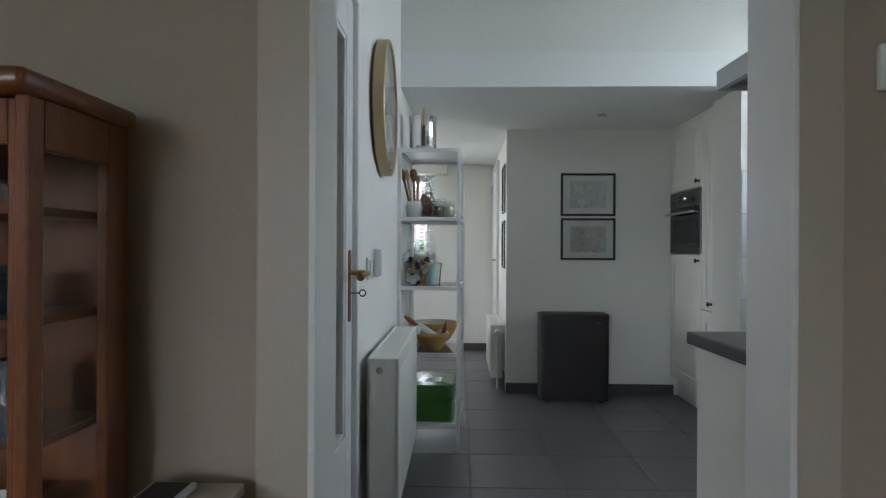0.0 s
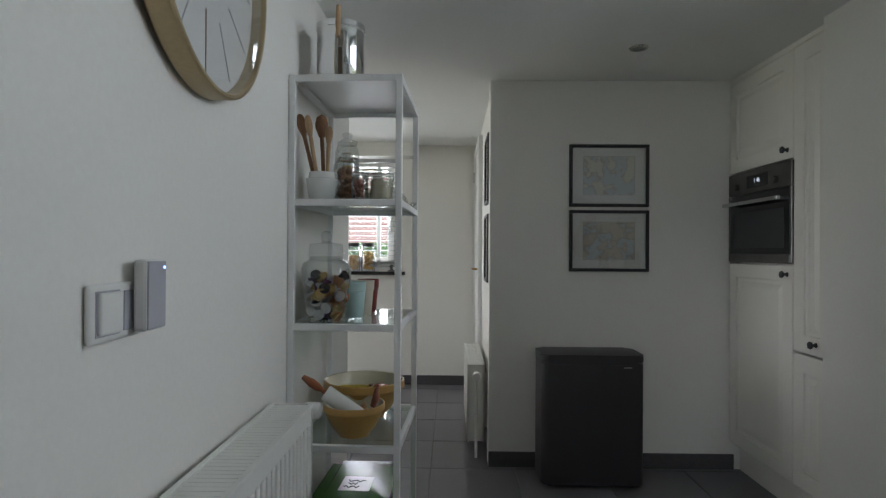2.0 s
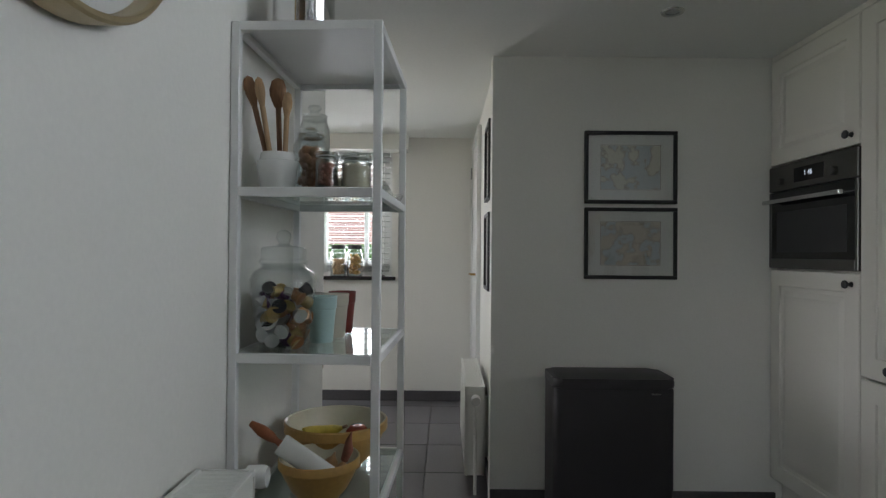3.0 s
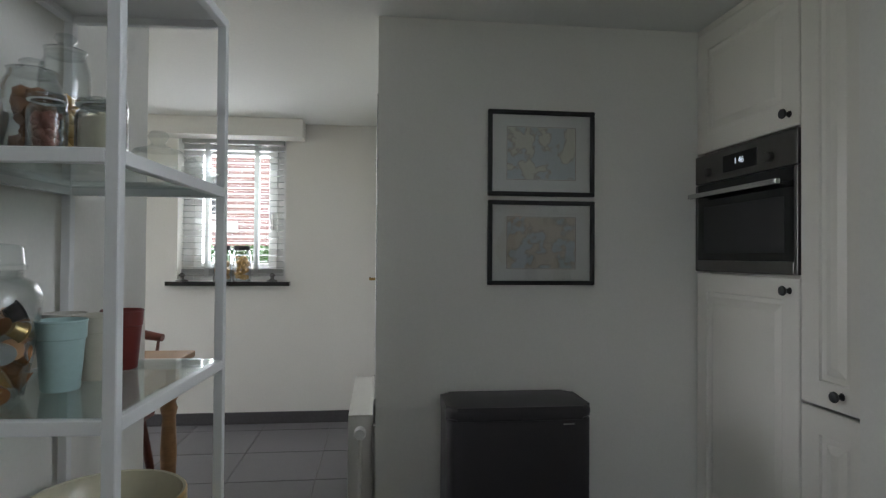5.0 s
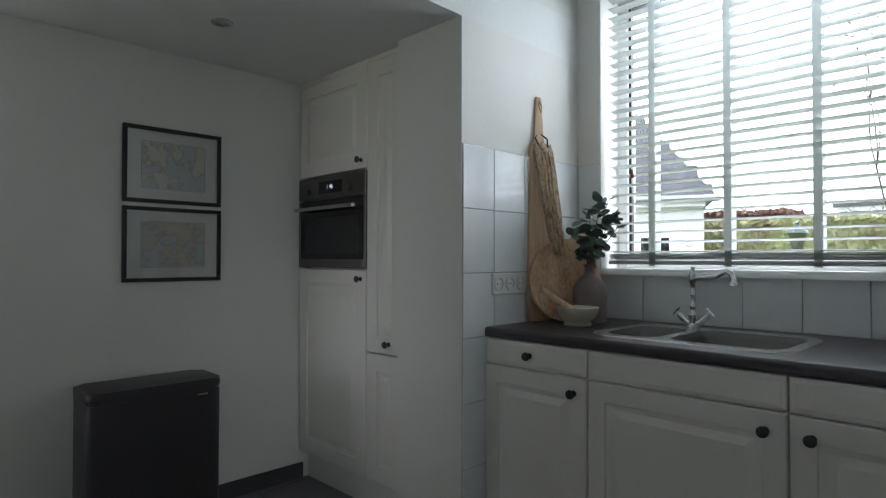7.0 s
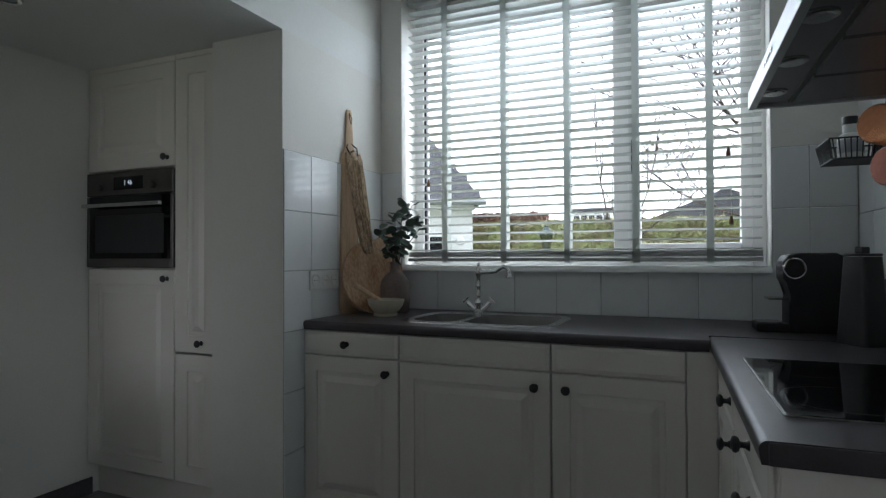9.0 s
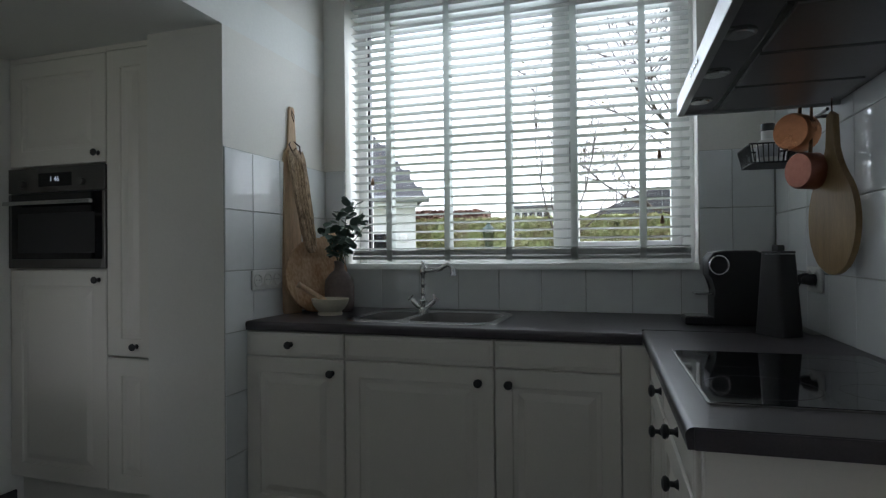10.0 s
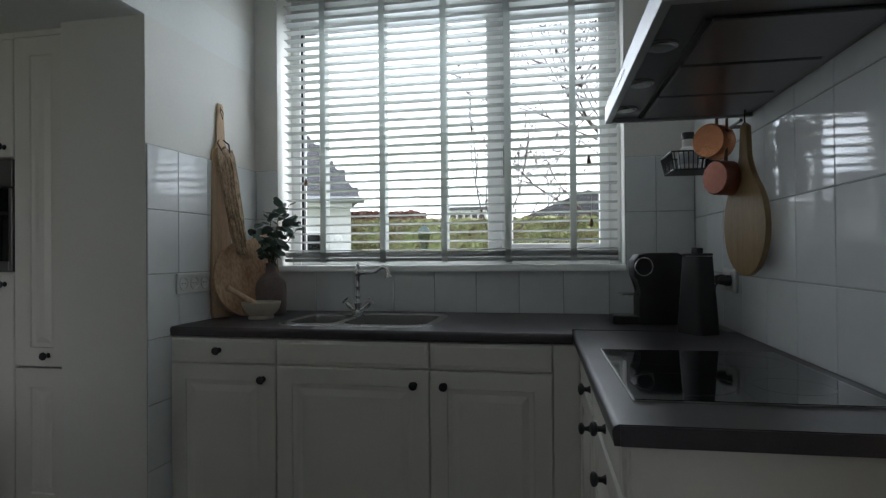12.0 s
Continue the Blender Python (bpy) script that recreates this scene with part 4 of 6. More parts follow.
LED.node_tree.nodes["Principled BSDF"].inputs["Emission Strength"].default_value = 4
part("indicator", lathe([(0, 0.039), (0.003, 0.039), (0.002, 0.0405), (0, 0.041)], 12, m=Matrix.Translation((0.056, 0, 0.104)) @ OUT), LED, th, "tiny blue light")


# ---- radiators ----
def radiator(name, m, length, z0, z1, depth, gap, valve_at, label, plug=True, axial=False):
    """Local x along the wall, -y into the room."""
    r = thing(name, m, label, "radiator", "panel radiators")
    y_b, y_f = -gap, -gap - depth
    bm = bmesh.new()
    box(0, y_f + 0.004, z0, length, y_f + 0.014, z1 - 0.012, 0.003, bm=bm)
    part("front_panel", bm, RAD, r, "white enamel front panel")
    bm = bmesh.new()
    n = int((length - 0.06) / 0.0333)
    for k in range(n):
        x = 0.03 + (length - 0.06) * (k + 0.5) / n
        box(x - 0.011, y_f - 0.001, z0 + 0.03, x + 0.011, y_f + 0.006, z1 - 0.05, 0.0045, 2, bm=bm)
    part("pressed_ribs", bm, RAD, r, "pressed vertical ribs", 50)
    part("rear_panel", box(0, y_b - 0.012, z0, length, y_b, z1 - 0.012, 0.003), RAD, r)
    for x in (0, length - 0.004):
        part("side_cover", box(x, y_f, z0 + 0.004, x + 0.004, y_b, z1, 0.0015), RAD, r, "white side cover")
    bm = box(0, y_f, z1 - 0.012, length, y_f + 0.012, z1, 0.002)
    box(0, y_b - 0.012, z1 - 0.012, length, y_b, z1, 0.002, bm=bm)
    box(0.004, y_f + 0.012, z1 - 0.006, length - 0.004, y_b - 0.012, z1 - 0.004, bm=bm)
    part("top_grille", bm, RAD, r, "white top grille")
    bm = bmesh.new()
    for k in range(int(length / 0.02)):
        x = 0.012 + 0.02 * k
        box(x, y_f + 0.016, z1 - 0.0041, x + 0.008, y_b - 0.016, z1 - 0.0032, bm=bm)
    part("grille", bm, RAD, r, "narrow slotted grille")
    if plug:
        part("plug", lathe([(0, 0), (0.013, 0), (0.013, 0.004), (0.007, 0.004), (0.006, 0.012), (0, 0.012)], 16, m=Matrix.Translation((0, (y_f + y_b) / 2 + 0.012, z1 - 0.045)) @ pose(0, 0, 0, 0, -90, 0)), CHROME, r, "chrome air vent plug", 40)
    x, side = valve_at
    yv, zv = (y_f + y_b) / 2 if axial else y_b - 0.075, z1 - 0.05 if axial else z1 - 0.03
    v = part("valve_body", tube([(x, yv, zv), (x + side * 0.04, yv, zv), (x + side * 0.04, yv, 0.0)], 0.008, 10), RAD, r, "white supply pipe and valve", 40)
    hd = Matrix.Translation((x + side * 0.04, yv, zv)) @ (pose(0, 0, 0, 0, 90 * side, 0) if axial else OUT)
    part("thermostat_head", lathe([(0, 0), (0.014, 0), (0.016, 0.012), (0.023, 0.016), (0.024, 0.05), (0.02, 0.058), (0, 0.06)], 20, m=hd), PLASTIC, v, "ribbed white thermostat head", 40)
    for x in (length * 0.2, length * 0.8):
        part("wall_bracket", box(x, y_b, z0 + 0.05, x + 0.03, 0, z1 - 0.08), RAD, r)
    return r


radiator("radiator", on_wall(LEFT, 2.05, 0, 90), 0.925, 0.13, 0.726, 0.12, 0.03, (0.925, 1), "white fluted panel radiator on the wall below the clock")
radiator("radiator", on_wall(ASIDE, 5.44, 0, -90), 0.78, 0.075, 0.515, 0.10, 0.03, (0.78, 1), "white panel radiator seen end-on in the passage", False, True)

# ---- shelf unit ----
UNIT = pose(0.205, 3.15, 0, 0, 0, -2.5)
RACK = UNIT @ pose(0.225, 3.09, 0).inverted()      # carries places on the shelves along with the unit
SH = thing("shelf_unit", UNIT, "white metal shelf unit with glass shelves against the plaster wall", "shelf unit")
SX, SY, ST = 0.357, 0.51, 1.708
LEVELS = (0.136, 0.53, 0.907, 1.297)
for x in (0, SX - 0.02):
    for y in (0, SY - 0.02):
        part("post", box(x, y, 0, x + 0.02, y + 0.02, ST, 0.0015, 1), SHELF_WHITE, SH, "white square steel post")
for z in (*LEVELS, ST - 0.022):
    bm = box(0.02, 0, z - 0.0, SX - 0.02, 0.018, z + 0.022, 0.0015, 1)
    box(0.02, SY - 0.018, z, SX - 0.02, SY, z + 0.022, 0.0015, 1, bm=bm)
    box(0.001, 0.02, z, 0.019, SY - 0.02, z + 0.022, 0.0015, 1, bm=bm)
    box(SX - 0.019, 0.02, z, SX - 0.001, SY - 0.02, z + 0.022, 0.0015, 1, bm=bm)
    fr = part("shelf_frame", bm, SHELF_WHITE, SH, "white steel shelf frame")
    if z < 1.5:
        g = part("glass_shelf", box(0.012, 0.012, z + 0.0165, SX - 0.012, SY - 0.012, z + 0.0225), SHELF_GLASS, SH, "clear glass shelf")
    else:
        part("top_shelf", box(0.012, 0.012, z + 0.016, SX - 0.012, SY - 0.012, z + 0.0225), SHELF_WHITE, SH, "white sheet steel top shelf")
Z2, Z3, Z4, Z1, Z5 = 1.297 + 0.023, 0.907 + 0.023, 0.53 + 0.023, 0.136 + 0.023, ST + 0.001
JAR = glass("jar_glass", (0.955, 0.968, 0.962), edge=2.6)
CERAMIC = surf("white_ceramic", (0.78, 0.78, 0.75), 0.25, 0.02, 6, 80, 0.02)


def jar(name, x, y, z, r, h, fill, fill_mat, label, lid="stopper", seed=1, neck=0.8):
    j = thing(name, (RACK if y < 4 else Matrix.Identity(4)) @ pose(x, y, z), label, "glass jar", "glass jars")
    t = 0.0025
    part("glass", lathe([(0, 0), (r * 0.92, 0), (r, 0.006), (r, h * 0.68), (r * 0.97, h * 0.74), (r * neck, h * 0.82), (r * neck, h * 0.86), (r * neck - t, h * 0.86), (r * neck - t, h * 0.82), (r * 0.97 - t, h * 0.73), (r - t, h * 0.67), (r - t, 0.008), (r * 0.9, 0.004), (0, 0.004)], 28), JAR, j, "clear glass body", 40)
    if lid == "stopper":
        part("stopper", lathe([(0, h * 0.83), (r * neck * 0.8, h * 0.83), (r * neck * 0.95, h * 0.87), (r * neck * 1.05, h * 0.885), (r * 0.35, h * 0.91), (r * 0.25, h * 0.93), (r * 0.45, h * 0.965), (r * 0.35, h * 0.995), (0, h)], 24), JAR, j, "glass stopper lid", 40)
    elif lid == "clip":
        part("lid", lathe([(0, h * 0.97), (r * 0.9, h * 0.97), (r * 0.95, h * 0.93), (r * 0.95, h * 0.88), (r * 0.7, h * 0.87), (0, h * 0.87)], 24), JAR, j, "glass clip lid", 40)
        part("clip", tube([(r, 0, h * 0.7), (r * 1.06, 0, h * 0.85), (r * 0.95, 0, h * 0.99)], 0.0018, 6), STEEL, j, "wire clip")
        part("rubber_seal", lathe([(r * 0.8, h * 0.862), (r * 0.97, h * 0.862), (r * 0.97, h * 0.878), (r * 0.8, h * 0.878)], 24), TAPE, j, "rubber seal")
    else:
        part("lid", lathe([(0, h), (r * 0.86, h), (r * 0.88, h * 0.985), (r * 0.88, h * 0.87), (0, h * 0.87)], 24), BLACK, j, "black screw lid", 40)
    rnd = random.Random(seed)
    bm = bmesh.new()
    size = min(0.018, r * 0.36)
    top = h * 0.66 * fill
    if fill_mat is SALT:
        lathe([(0, 0.006), (r - 0.006, 0.006), (r - 0.004, 0.012), (r - 0.004, top - 0.004), (r * 0.6, top + 0.004), (0, top + 0.002)], 24, bm=bm)
        size *= 0.5
    k = 0
    while k < 60:
        k += 1
        a, q = rnd.uniform(0, 6.28), (r - size - 0.004) * math.sqrt(rnd.random())
        z_ = 0.006 + size + rnd.random() * max(0.001, top - size)
        s = size * rnd.uniform(0.75, 1.0)
        bmesh.ops.create_icosphere(bm, subdivisions=1, radius=s, matrix=Matrix.Translation((q * math.cos(a), q * math.sin(a), z_)) @ pose(0, 0, 0, rnd.uniform(0, 180), rnd.uniform(0, 180), 0) @ Matrix.Diagonal((1, 1, rnd.uniform(0.5, 1.3), 1)))
    for f in bm.faces:
        f.smooth = True
    part("contents", bm, fill_mat, j, "filling seen through the glass")
    return j


PASTA = surf("dry_pasta", (0.58, 0.34, 0.10), 0.6, 0.25, 40, 120, 0.1)
NUTS = surf("brown_nuts", (0.28, 0.13, 0.06), 0.55, 0.35, 40, 120, 0.2)
SALT = surf("cream_flakes", (0.55, 0.50, 0.38), 0.8, 0.12, 60, 150, 0.2)
SPICE = surf("red_brown_spice", (0.25, 0.09, 0.06), 0.7, 0.3, 50, 150, 0.2)
jar("storage_jar", 0.348, 3.37, Z2, 0.044, 0.26, 0.75, PASTA, "tall clear glass jar of dry pasta on the shelf", seed=2)
jar("storage_jar", 0.378, 3.225, Z2, 0.044, 0.165, 0.95, NUTS, "clear glass jar of brown walnuts on the shelf", seed=3)
jar("storage_jar", 0.435, 3.17, Z2, 0.028, 0.095, 0.9, SPICE, "small clear jar of red-brown spice on the shelf", "clip", seed=4)
jar("storage_jar", 0.445, 3.33, Z2, 0.036, 0.125, 0.5, SALT, "clear clip-top glass jar on the shelf", "clip", seed=5)
jar("storage_jar", 0.502, 3.20, Z2, 0.038, 0.095, 1.0, SALT, "clip-top glass jar full of cream flakes", "clip", seed=6)
pot = thing("utensil_pot", RACK @ pose(0.305, 3.19, Z2), "white ceramic pot holding wooden spoons", "utensil pot")
part("pot", lathe([(0, 0), (0.038, 0), (0.041, 0.004), (0.051, 0.068), (0.051, 0.072), (0.044, 0.074), (0.041, 0.094), (0.038, 0.094), (0.036, 0.02), (0, 0.012)], 32), CERAMIC, pot, "", 40)
DARKWOOD = surf("worn_spoon_wood", (0.26, 0.14, 0.07), 0.65, 0.3, 12, 60, 0.12, stretch=(5, 5, 0.6))
LIGHTWOOD = surf("pale_spoon_wood", (0.47, 0.31, 0.17), 0.65, 0.25, 12, 60, 0.12, stretch=(5, 5, 0.6))


def spoon(parent, x, y, lean_x, lean_y, length, w, material):
    bm = tube([(0, 0, 0), (0, 0, length * 0.5), (0, 0, length * 0.72)], [0.006, 0.0065, 0.007], 10)
    lathe([(0, 0), (w * 0.5, length * 0.05), (w * 0.95, length * 0.16), (w, length * 0.22), (w * 0.7, length * 0.3), (0, length * 0.33)], 16, bm=bm, m=Matrix.Translation((0, 0, length * 0.68)) @ Matrix.Diagonal((1, 0.45, 1, 1)))
    part("wooden_spoon", bm, material, parent, "worn wooden spoon", 40, at=pose(x, y, 0.022, lean_x, lean_y, 0))


spoon(pot, -0.012, 0.0, 4, -13, 0.268, 0.016, DARKWOOD)
spoon(pot, -0.004, -0.012, 2, -9, 0.26, 0.013, LIGHTWOOD)
spoon(pot, 0.006, 0.006, -2, -3, 0.265, 0.022, DARKWOOD)
spoon(pot, 0.016, 0.0, 0, 2, 0.225, 0.013, LIGHTWOOD)
dome = thing("glass_dome", RACK @ pose(0.50, 3.42, Z2), "small clear glass cover with a knob on the shelf", "glass dome")
part("cover", lathe([(0.055, 0), (0.057, 0.03), (0.045, 0.052), (0.02, 0.06), (0.012, 0.066), (0.02, 0.08), (0.014, 0.09), (0, 0.092)], 28), JAR, dome, "", 40)
cj = thing("citrus_press", RACK @ pose(0.525, 3.535, Z2), "clear pressed glass citrus squeezer on the shelf", "citrus squeezer")
part("dish", lathe([(0, 0), (0.042, 0), (0.058, 0.024), (0.055, 0.025), (0.04, 0.004), (0.03, 0.006), (0, 0.006)], 28), JAR, cj, "", 40)
part("reamer", lathe([(0.028, 0.006), (0.023, 0.034), (0.01, 0.054), (0, 0.06)], 10), JAR, cj, "fluted glass cone")

can = thing("steel_canister", RACK @ pose(0.35, 3.25, Z5), "tall polished steel canister with a lid and pale scoop", "canister")
part("can", lathe([(0, 0), (0.077, 0), (0.079, 0.003), (0.079, 0.185), (0.082, 0.187), (0.082, 0.207), (0.077, 0.21), (0.07, 0.212), (0, 0.213)], 40), CHROME, can, "", 35)
part("lid_knob", lathe([(0, 0.213), (0.006, 0.213), (0.006, 0.223), (0.011, 0.229), (0, 0.233)], 14), CHROME, can, "steel lid knob", 40)
part("scoop_handle", tube([(0.012, -0.086, 0.245), (0.012, -0.089, 0.19), (0.012, -0.089, 0.145)], [0.007, 0.009, 0.006], 10), LIGHTWOOD, can, "pale wooden scoop handle", 40)
dn = thing("small_wooden_bowl", RACK @ pose(0.46, 3.42, Z5), "small dark wooden bowl turned upside down", "bowl")
part("bowl", lathe([(0.06, 0), (0.055, 0.02), (0.04, 0.04), (0.018, 0.048), (0, 0.05)], 24), DARKWOOD, dn, "", 40)

bigjar = thing("capsule_jar", RACK @ pose(0.318, 3.205, Z3), "large lidded glass jar half full of coffee capsules", "glass jar")
part("glass", lathe([(0, 0), (0.05, 0), (0.058, 0.006), (0.072, 0.08), (0.081, 0.14), (0.082, 0.168), (0.073, 0.188), (0.055, 0.198), (0.056, 0.206), (0.053, 0.206), (0.052, 0.199), (0.07, 0.185), (0.079, 0.167), (0.078, 0.14), (0.069, 0.08), (0.055, 0.008), (0, 0.005)], 40), JAR, bigjar, "clear bulging glass body", 40)
FROST = glass("glass_lid", (0.76, 0.79, 0.77), 0.04)
lidp = part("lid", lathe([(0.046, 0.199), (0.05, 0.207), (0.06, 0.209), (0.06, 0.216), (0.056, 0.22), (0.055, 0.244), (0.05, 0.25), (0.02, 0.253), (0.014, 0.258), (0, 0.258)], 36), JAR, bigjar, "thick clear glass lid", 40)
part("lid_knob", lathe([(0, 0.258), (0.011, 0.258), (0.017, 0.266), (0.019, 0.276), (0.016, 0.286), (0.008, 0.292), (0, 0.293)], 24), JAR, lidp, "round glass knob", 40)
CAPS = [surf("capsule_" + n, c, 0.3, 0.08, 30, 100, 0.02, metal=0.6) for n, c in (("silver", (0.6, 0.6, 0.6)), ("copper", (0.4, 0.2, 0.09)), ("purple", (0.1, 0.03, 0.12)), ("black", (0.03, 0.03, 0.035)), ("gold", (0.5, 0.36, 0.14)))]
rnd = random.Random(7)
for k in range(84):
    a, q = rnd.uniform(0, 6.28), 0.058 * rnd.random() ** 0.35
    z = 0.018 + 0.125 * rnd.random()
    q = min(q, 0.034 + 0.2 * z)
    bm = lathe([(0, 0), (0.012, 0), (0.013, 0.003), (0.0155, 0.02), (0.018, 0.021), (0.018, 0.0225), (0, 0.0235)], 12)
    part("capsule", bm, CAPS[rnd.choice((0, 0, 1, 1, 2, 3, 4, 0))], bigjar, "", 40, at=pose(q * math.cos(a), q * math.sin(a), z, rnd.uniform(40, 150), rnd.uniform(-60, 60), rnd.uniform(0, 360)))


def cup(x, y, colour, rough, label):
    c = thing("plant_pot", RACK @ pose(x, y, Z3), label, "pot", "enamel pots")
    part("pot", lathe([(0, 0), (0.028, 0), (0.03, 0.003), (0.037, 0.088), (0.039, 0.09), (0.04, 0.118), (0.0415, 0.119), (0.04, 0.122), (0.0375, 0.118), (0.027, 0.006), (0, 0.005)], 32), surf("enamel_" + label[:5], colour, rough, 0.05, 8, 80, 0.02), c, "", 40)


cup(0.396, 3.285, (0.42, 0.58, 0.56), 0.35, "pale turquoise tapered pot on the glass shelf")
cup(0.335, 3.40, (0.55, 0.52, 0.46), 0.4, "pale grey tapered pot on the glass shelf")
cup(0.408, 3.378, (0.60, 0.56, 0.46), 0.4, "cream tapered pot on the glass shelf")
cup(0.408, 3.478, (0.17, 0.026, 0.02), 0.35, "dark red tapered pot on the glass shelf")

YELLOW = surf("ochre_stoneware", (0.50, 0.30, 0.09), 0.35, 0.12, 10, 90, 0.05)
GLAZE = surf("cream_inner_glaze", (0.66, 0.61, 0.46), 0.2, 0.05, 8, 60, 0.02)


def mixing_bowl(x, y, r, h, label):
    b = thing("mixing_bowl", RACK @ pose(x, y, Z4), label, "bowl", "mixing bowls")
    part("outside", lathe([(0, 0), (r * 0.5, 0), (r * 0.52, h * 0.06), (r * 0.7, h * 0.25), (r * 0.9, h * 0.62), (r * 0.96, h * 0.78), (r * 1.01, h * 0.8), (r * 1.01, h * 0.97), (r * 0.985, h)], 44), YELLOW, b, "ochre outside", 40)
    part("inside", lathe([(r * 0.985, h), (r * 0.95, h * 0.985), (r * 0.92, h * 0.8), (r * 0.66, h * 0.25), (r * 0.4, h * 0.1), (0, h * 0.09)], 44), GLAZE, b, "glossy cream inside", 40)
    return b


mixing_bowl(0.405, 3.43, 0.146, 0.135, "large ochre mixing bowl with cream inside holding fruit")
mixing_bowl(0.415, 3.205, 0.100, 0.105, "ochre mixing bowl with cream inside holding onions")
SKIN = surf("banana_skin", (0.55, 0.42, 0.06), 0.5, 0.3, 12, 60, 0.05)
pts = [(0.06 * math.cos(a), 0.0, 0.06 * math.sin(a)) for a in [radians(200 + 14 * k) for k in range(11)]]
bn = thing("banana", RACK @ pose(0.375, 3.40, Z4 + 0.118, 62, 0, 15), "ripe yellow banana lying in the large bowl", "banana")
part("fruit", tube(pts, [0.004, 0.009, 0.013, 0.015, 0.016, 0.016, 0.016, 0.015, 0.012, 0.007, 0.004], 10), SKIN, bn, "", 50)
part("tip", tube([pts[-1], (0.066 * math.cos(radians(352)), 0, 0.066 * math.sin(radians(352)))], 0.005, 8), BRONZE, bn, "brown stalk end")
tm = thing("tomato", RACK @ pose(0.465, 3.44, Z4 + 0.062), "red tomato in the large bowl", "tomato")
part("fruit", lathe([(0, 0.0), (0.02, 0.003), (0.034, 0.02), (0.033, 0.036), (0.02, 0.05), (0.006, 0.051), (0, 0.047)], 22), surf("tomato_skin", (0.42, 0.06, 0.03), 0.25, 0.15, 12, 50, 0.02), tm, "", 50)
ONION = surf("onion_skin", (0.45, 0.26, 0.12), 0.4, 0.3, 14, 60, 0.06, stretch=(4, 4, 0.6))
for x, y, z, s, rx in ((0.435, 3.19, 0.045, 1.0, 20), (0.458, 3.235, 0.05, 0.9, -30), (0.40, 3.245, 0.045, 0.95, 60), (0.435, 3.215, 0.078, 0.8, -50), (0.47, 3.20, 0.07, 0.75, 70)):
    o = thing("onion", RACK @ pose(x, y, Z4 + z - 0.02, rx, 10, 0), "small brown onion in the front bowl", "onion", "onions in the bowl")
    part("bulb", lathe([(0, 0), (0.012 * s, 0.002), (0.023 * s, 0.016), (0.022 * s, 0.03), (0.008 * s, 0.045), (0.003 * s, 0.058), (0, 0.06)], 18), ONION, o, "", 50)
ch = thing("chilli_pepper", RACK @ pose(0.475, 3.22, Z4 + 0.09, 12, 14, 0), "dried red chilli standing in the front bowl", "chilli")
part("pod", tube([(0, 0, 0), (0.004, 0, 0.03), (0, 0, 0.055), (0.002, 0, 0.08)], [0.01, 0.013, 0.008, 0.002], 12), SPICE, ch, "", 50)
pin = thing("rolling_pin", RACK @ Matrix.Translation((0.375, 3.165, Z4 + 0.115)) @ Vector((0.150, 0.015, -0.105)).to_track_quat("Z", "Y").to_matrix().to_4x4(), "white rolling pin with a wooden handle resting in the bowl", "rolling pin")
part("barrel", lathe([(0, -0.055), (0.024, -0.055), (0.026, -0.052), (0.026, 0.09), (0.024, 0.094), (0, 0.094)], 28), CERAMIC, pin, "white ceramic barrel", 40)
part("handle", lathe([(0, -0.145), (0.007, -0.144), (0.010, -0.132), (0.0145, -0.11), (0.013, -0.085), (0.007, -0.066), (0.009, -0.055), (0, -0.055)], 18), surf("red_brown_handle", (0.30, 0.10, 0.04), 0.35, 0.15, 20, 80, 0.05), pin, "red-brown wooden handle", 40)
GREEN = surf("green_enamel", (0.07, 0.20, 0.04), 0.25, 0.12, 6, 60, 0.03)
bb = thing("bread_bin", RACK @ pose(0.29, 3.12, Z1), "green enamel bread bin with a hinged lid on the lowest shelf", "bread bin")
part("box", slab(rounded_rect(0, 0, 0.245, 0.36, 0.03), 0, 0.115, bevel=0.004), GREEN, bb, "", 40)
part("lid", slab(rounded_rect(-0.003, -0.003, 0.248, 0.363, 0.032), 0.118, 0.205, bevel=0.035), GREEN, bb, "domed green lid", 40)
lb = part("label_plate", box(0.07, 0.09, 0.2049, 0.175, 0.21, 0.2062, 0.0004, 1), CERAMIC, bb, "white lettering panel on the lid")
for k, (x, w) in enumerate(((0.085, 0.05), (0.095, 0.03), (0.09, 0.06))):
    part("lettering", tube([(x + w * q / 6, 0.12 + 0.025 * k + 0.008 * math.sin(2.2 * q + k), 0.2066) for q in range(7)], 0.0022, 5), BLACK, lb, "unreadable dark script")
for y in (0.1, 0.26):
    part("clasp", box(0.247, y, 0.09, 0.254, y + 0.02, 0.15, 0.002), STEEL, bb, "small steel clasp")

# ---- things on the worktop by the tiled return ----
BOARD = surf("olive_wood_board", (0.68, 0.50, 0.33), 0.55, 0.2, 9, 60, 0.1, stretch=(1.6, 1.6, 0.8), tint=(0.52, 0.24, 0.10))
BOARD2 = surf("beech_board", (0.66, 0.47, 0.30), 0.6, 0.25, 6, 60, 0.1, stretch=(8, 8, 0.6))
ROUGH = surf("rough_bark_wood", (0.56, 0.42, 0.28), 0.8, 0.5, 22, 90, 0.6, stretch=(3, 3, 1.2), tint=(0.24, 0.15, 0.09))
LEATHER = surf("dark_leather", (0.07, 0.04, 0.03), 0.7, 0.2, 20, 100, 0.1)
UP = Matrix.Rotation(radians(90), 4, "X")            # outline x, y -> x, z standing, thickness along -y


def upright(outline, t, bevel=0.004):
    bm = slab(outline, 0, t, bevel=bevel)
    bmesh.ops.transform(bm, matrix=UP, verts=bm.verts)
    return bm


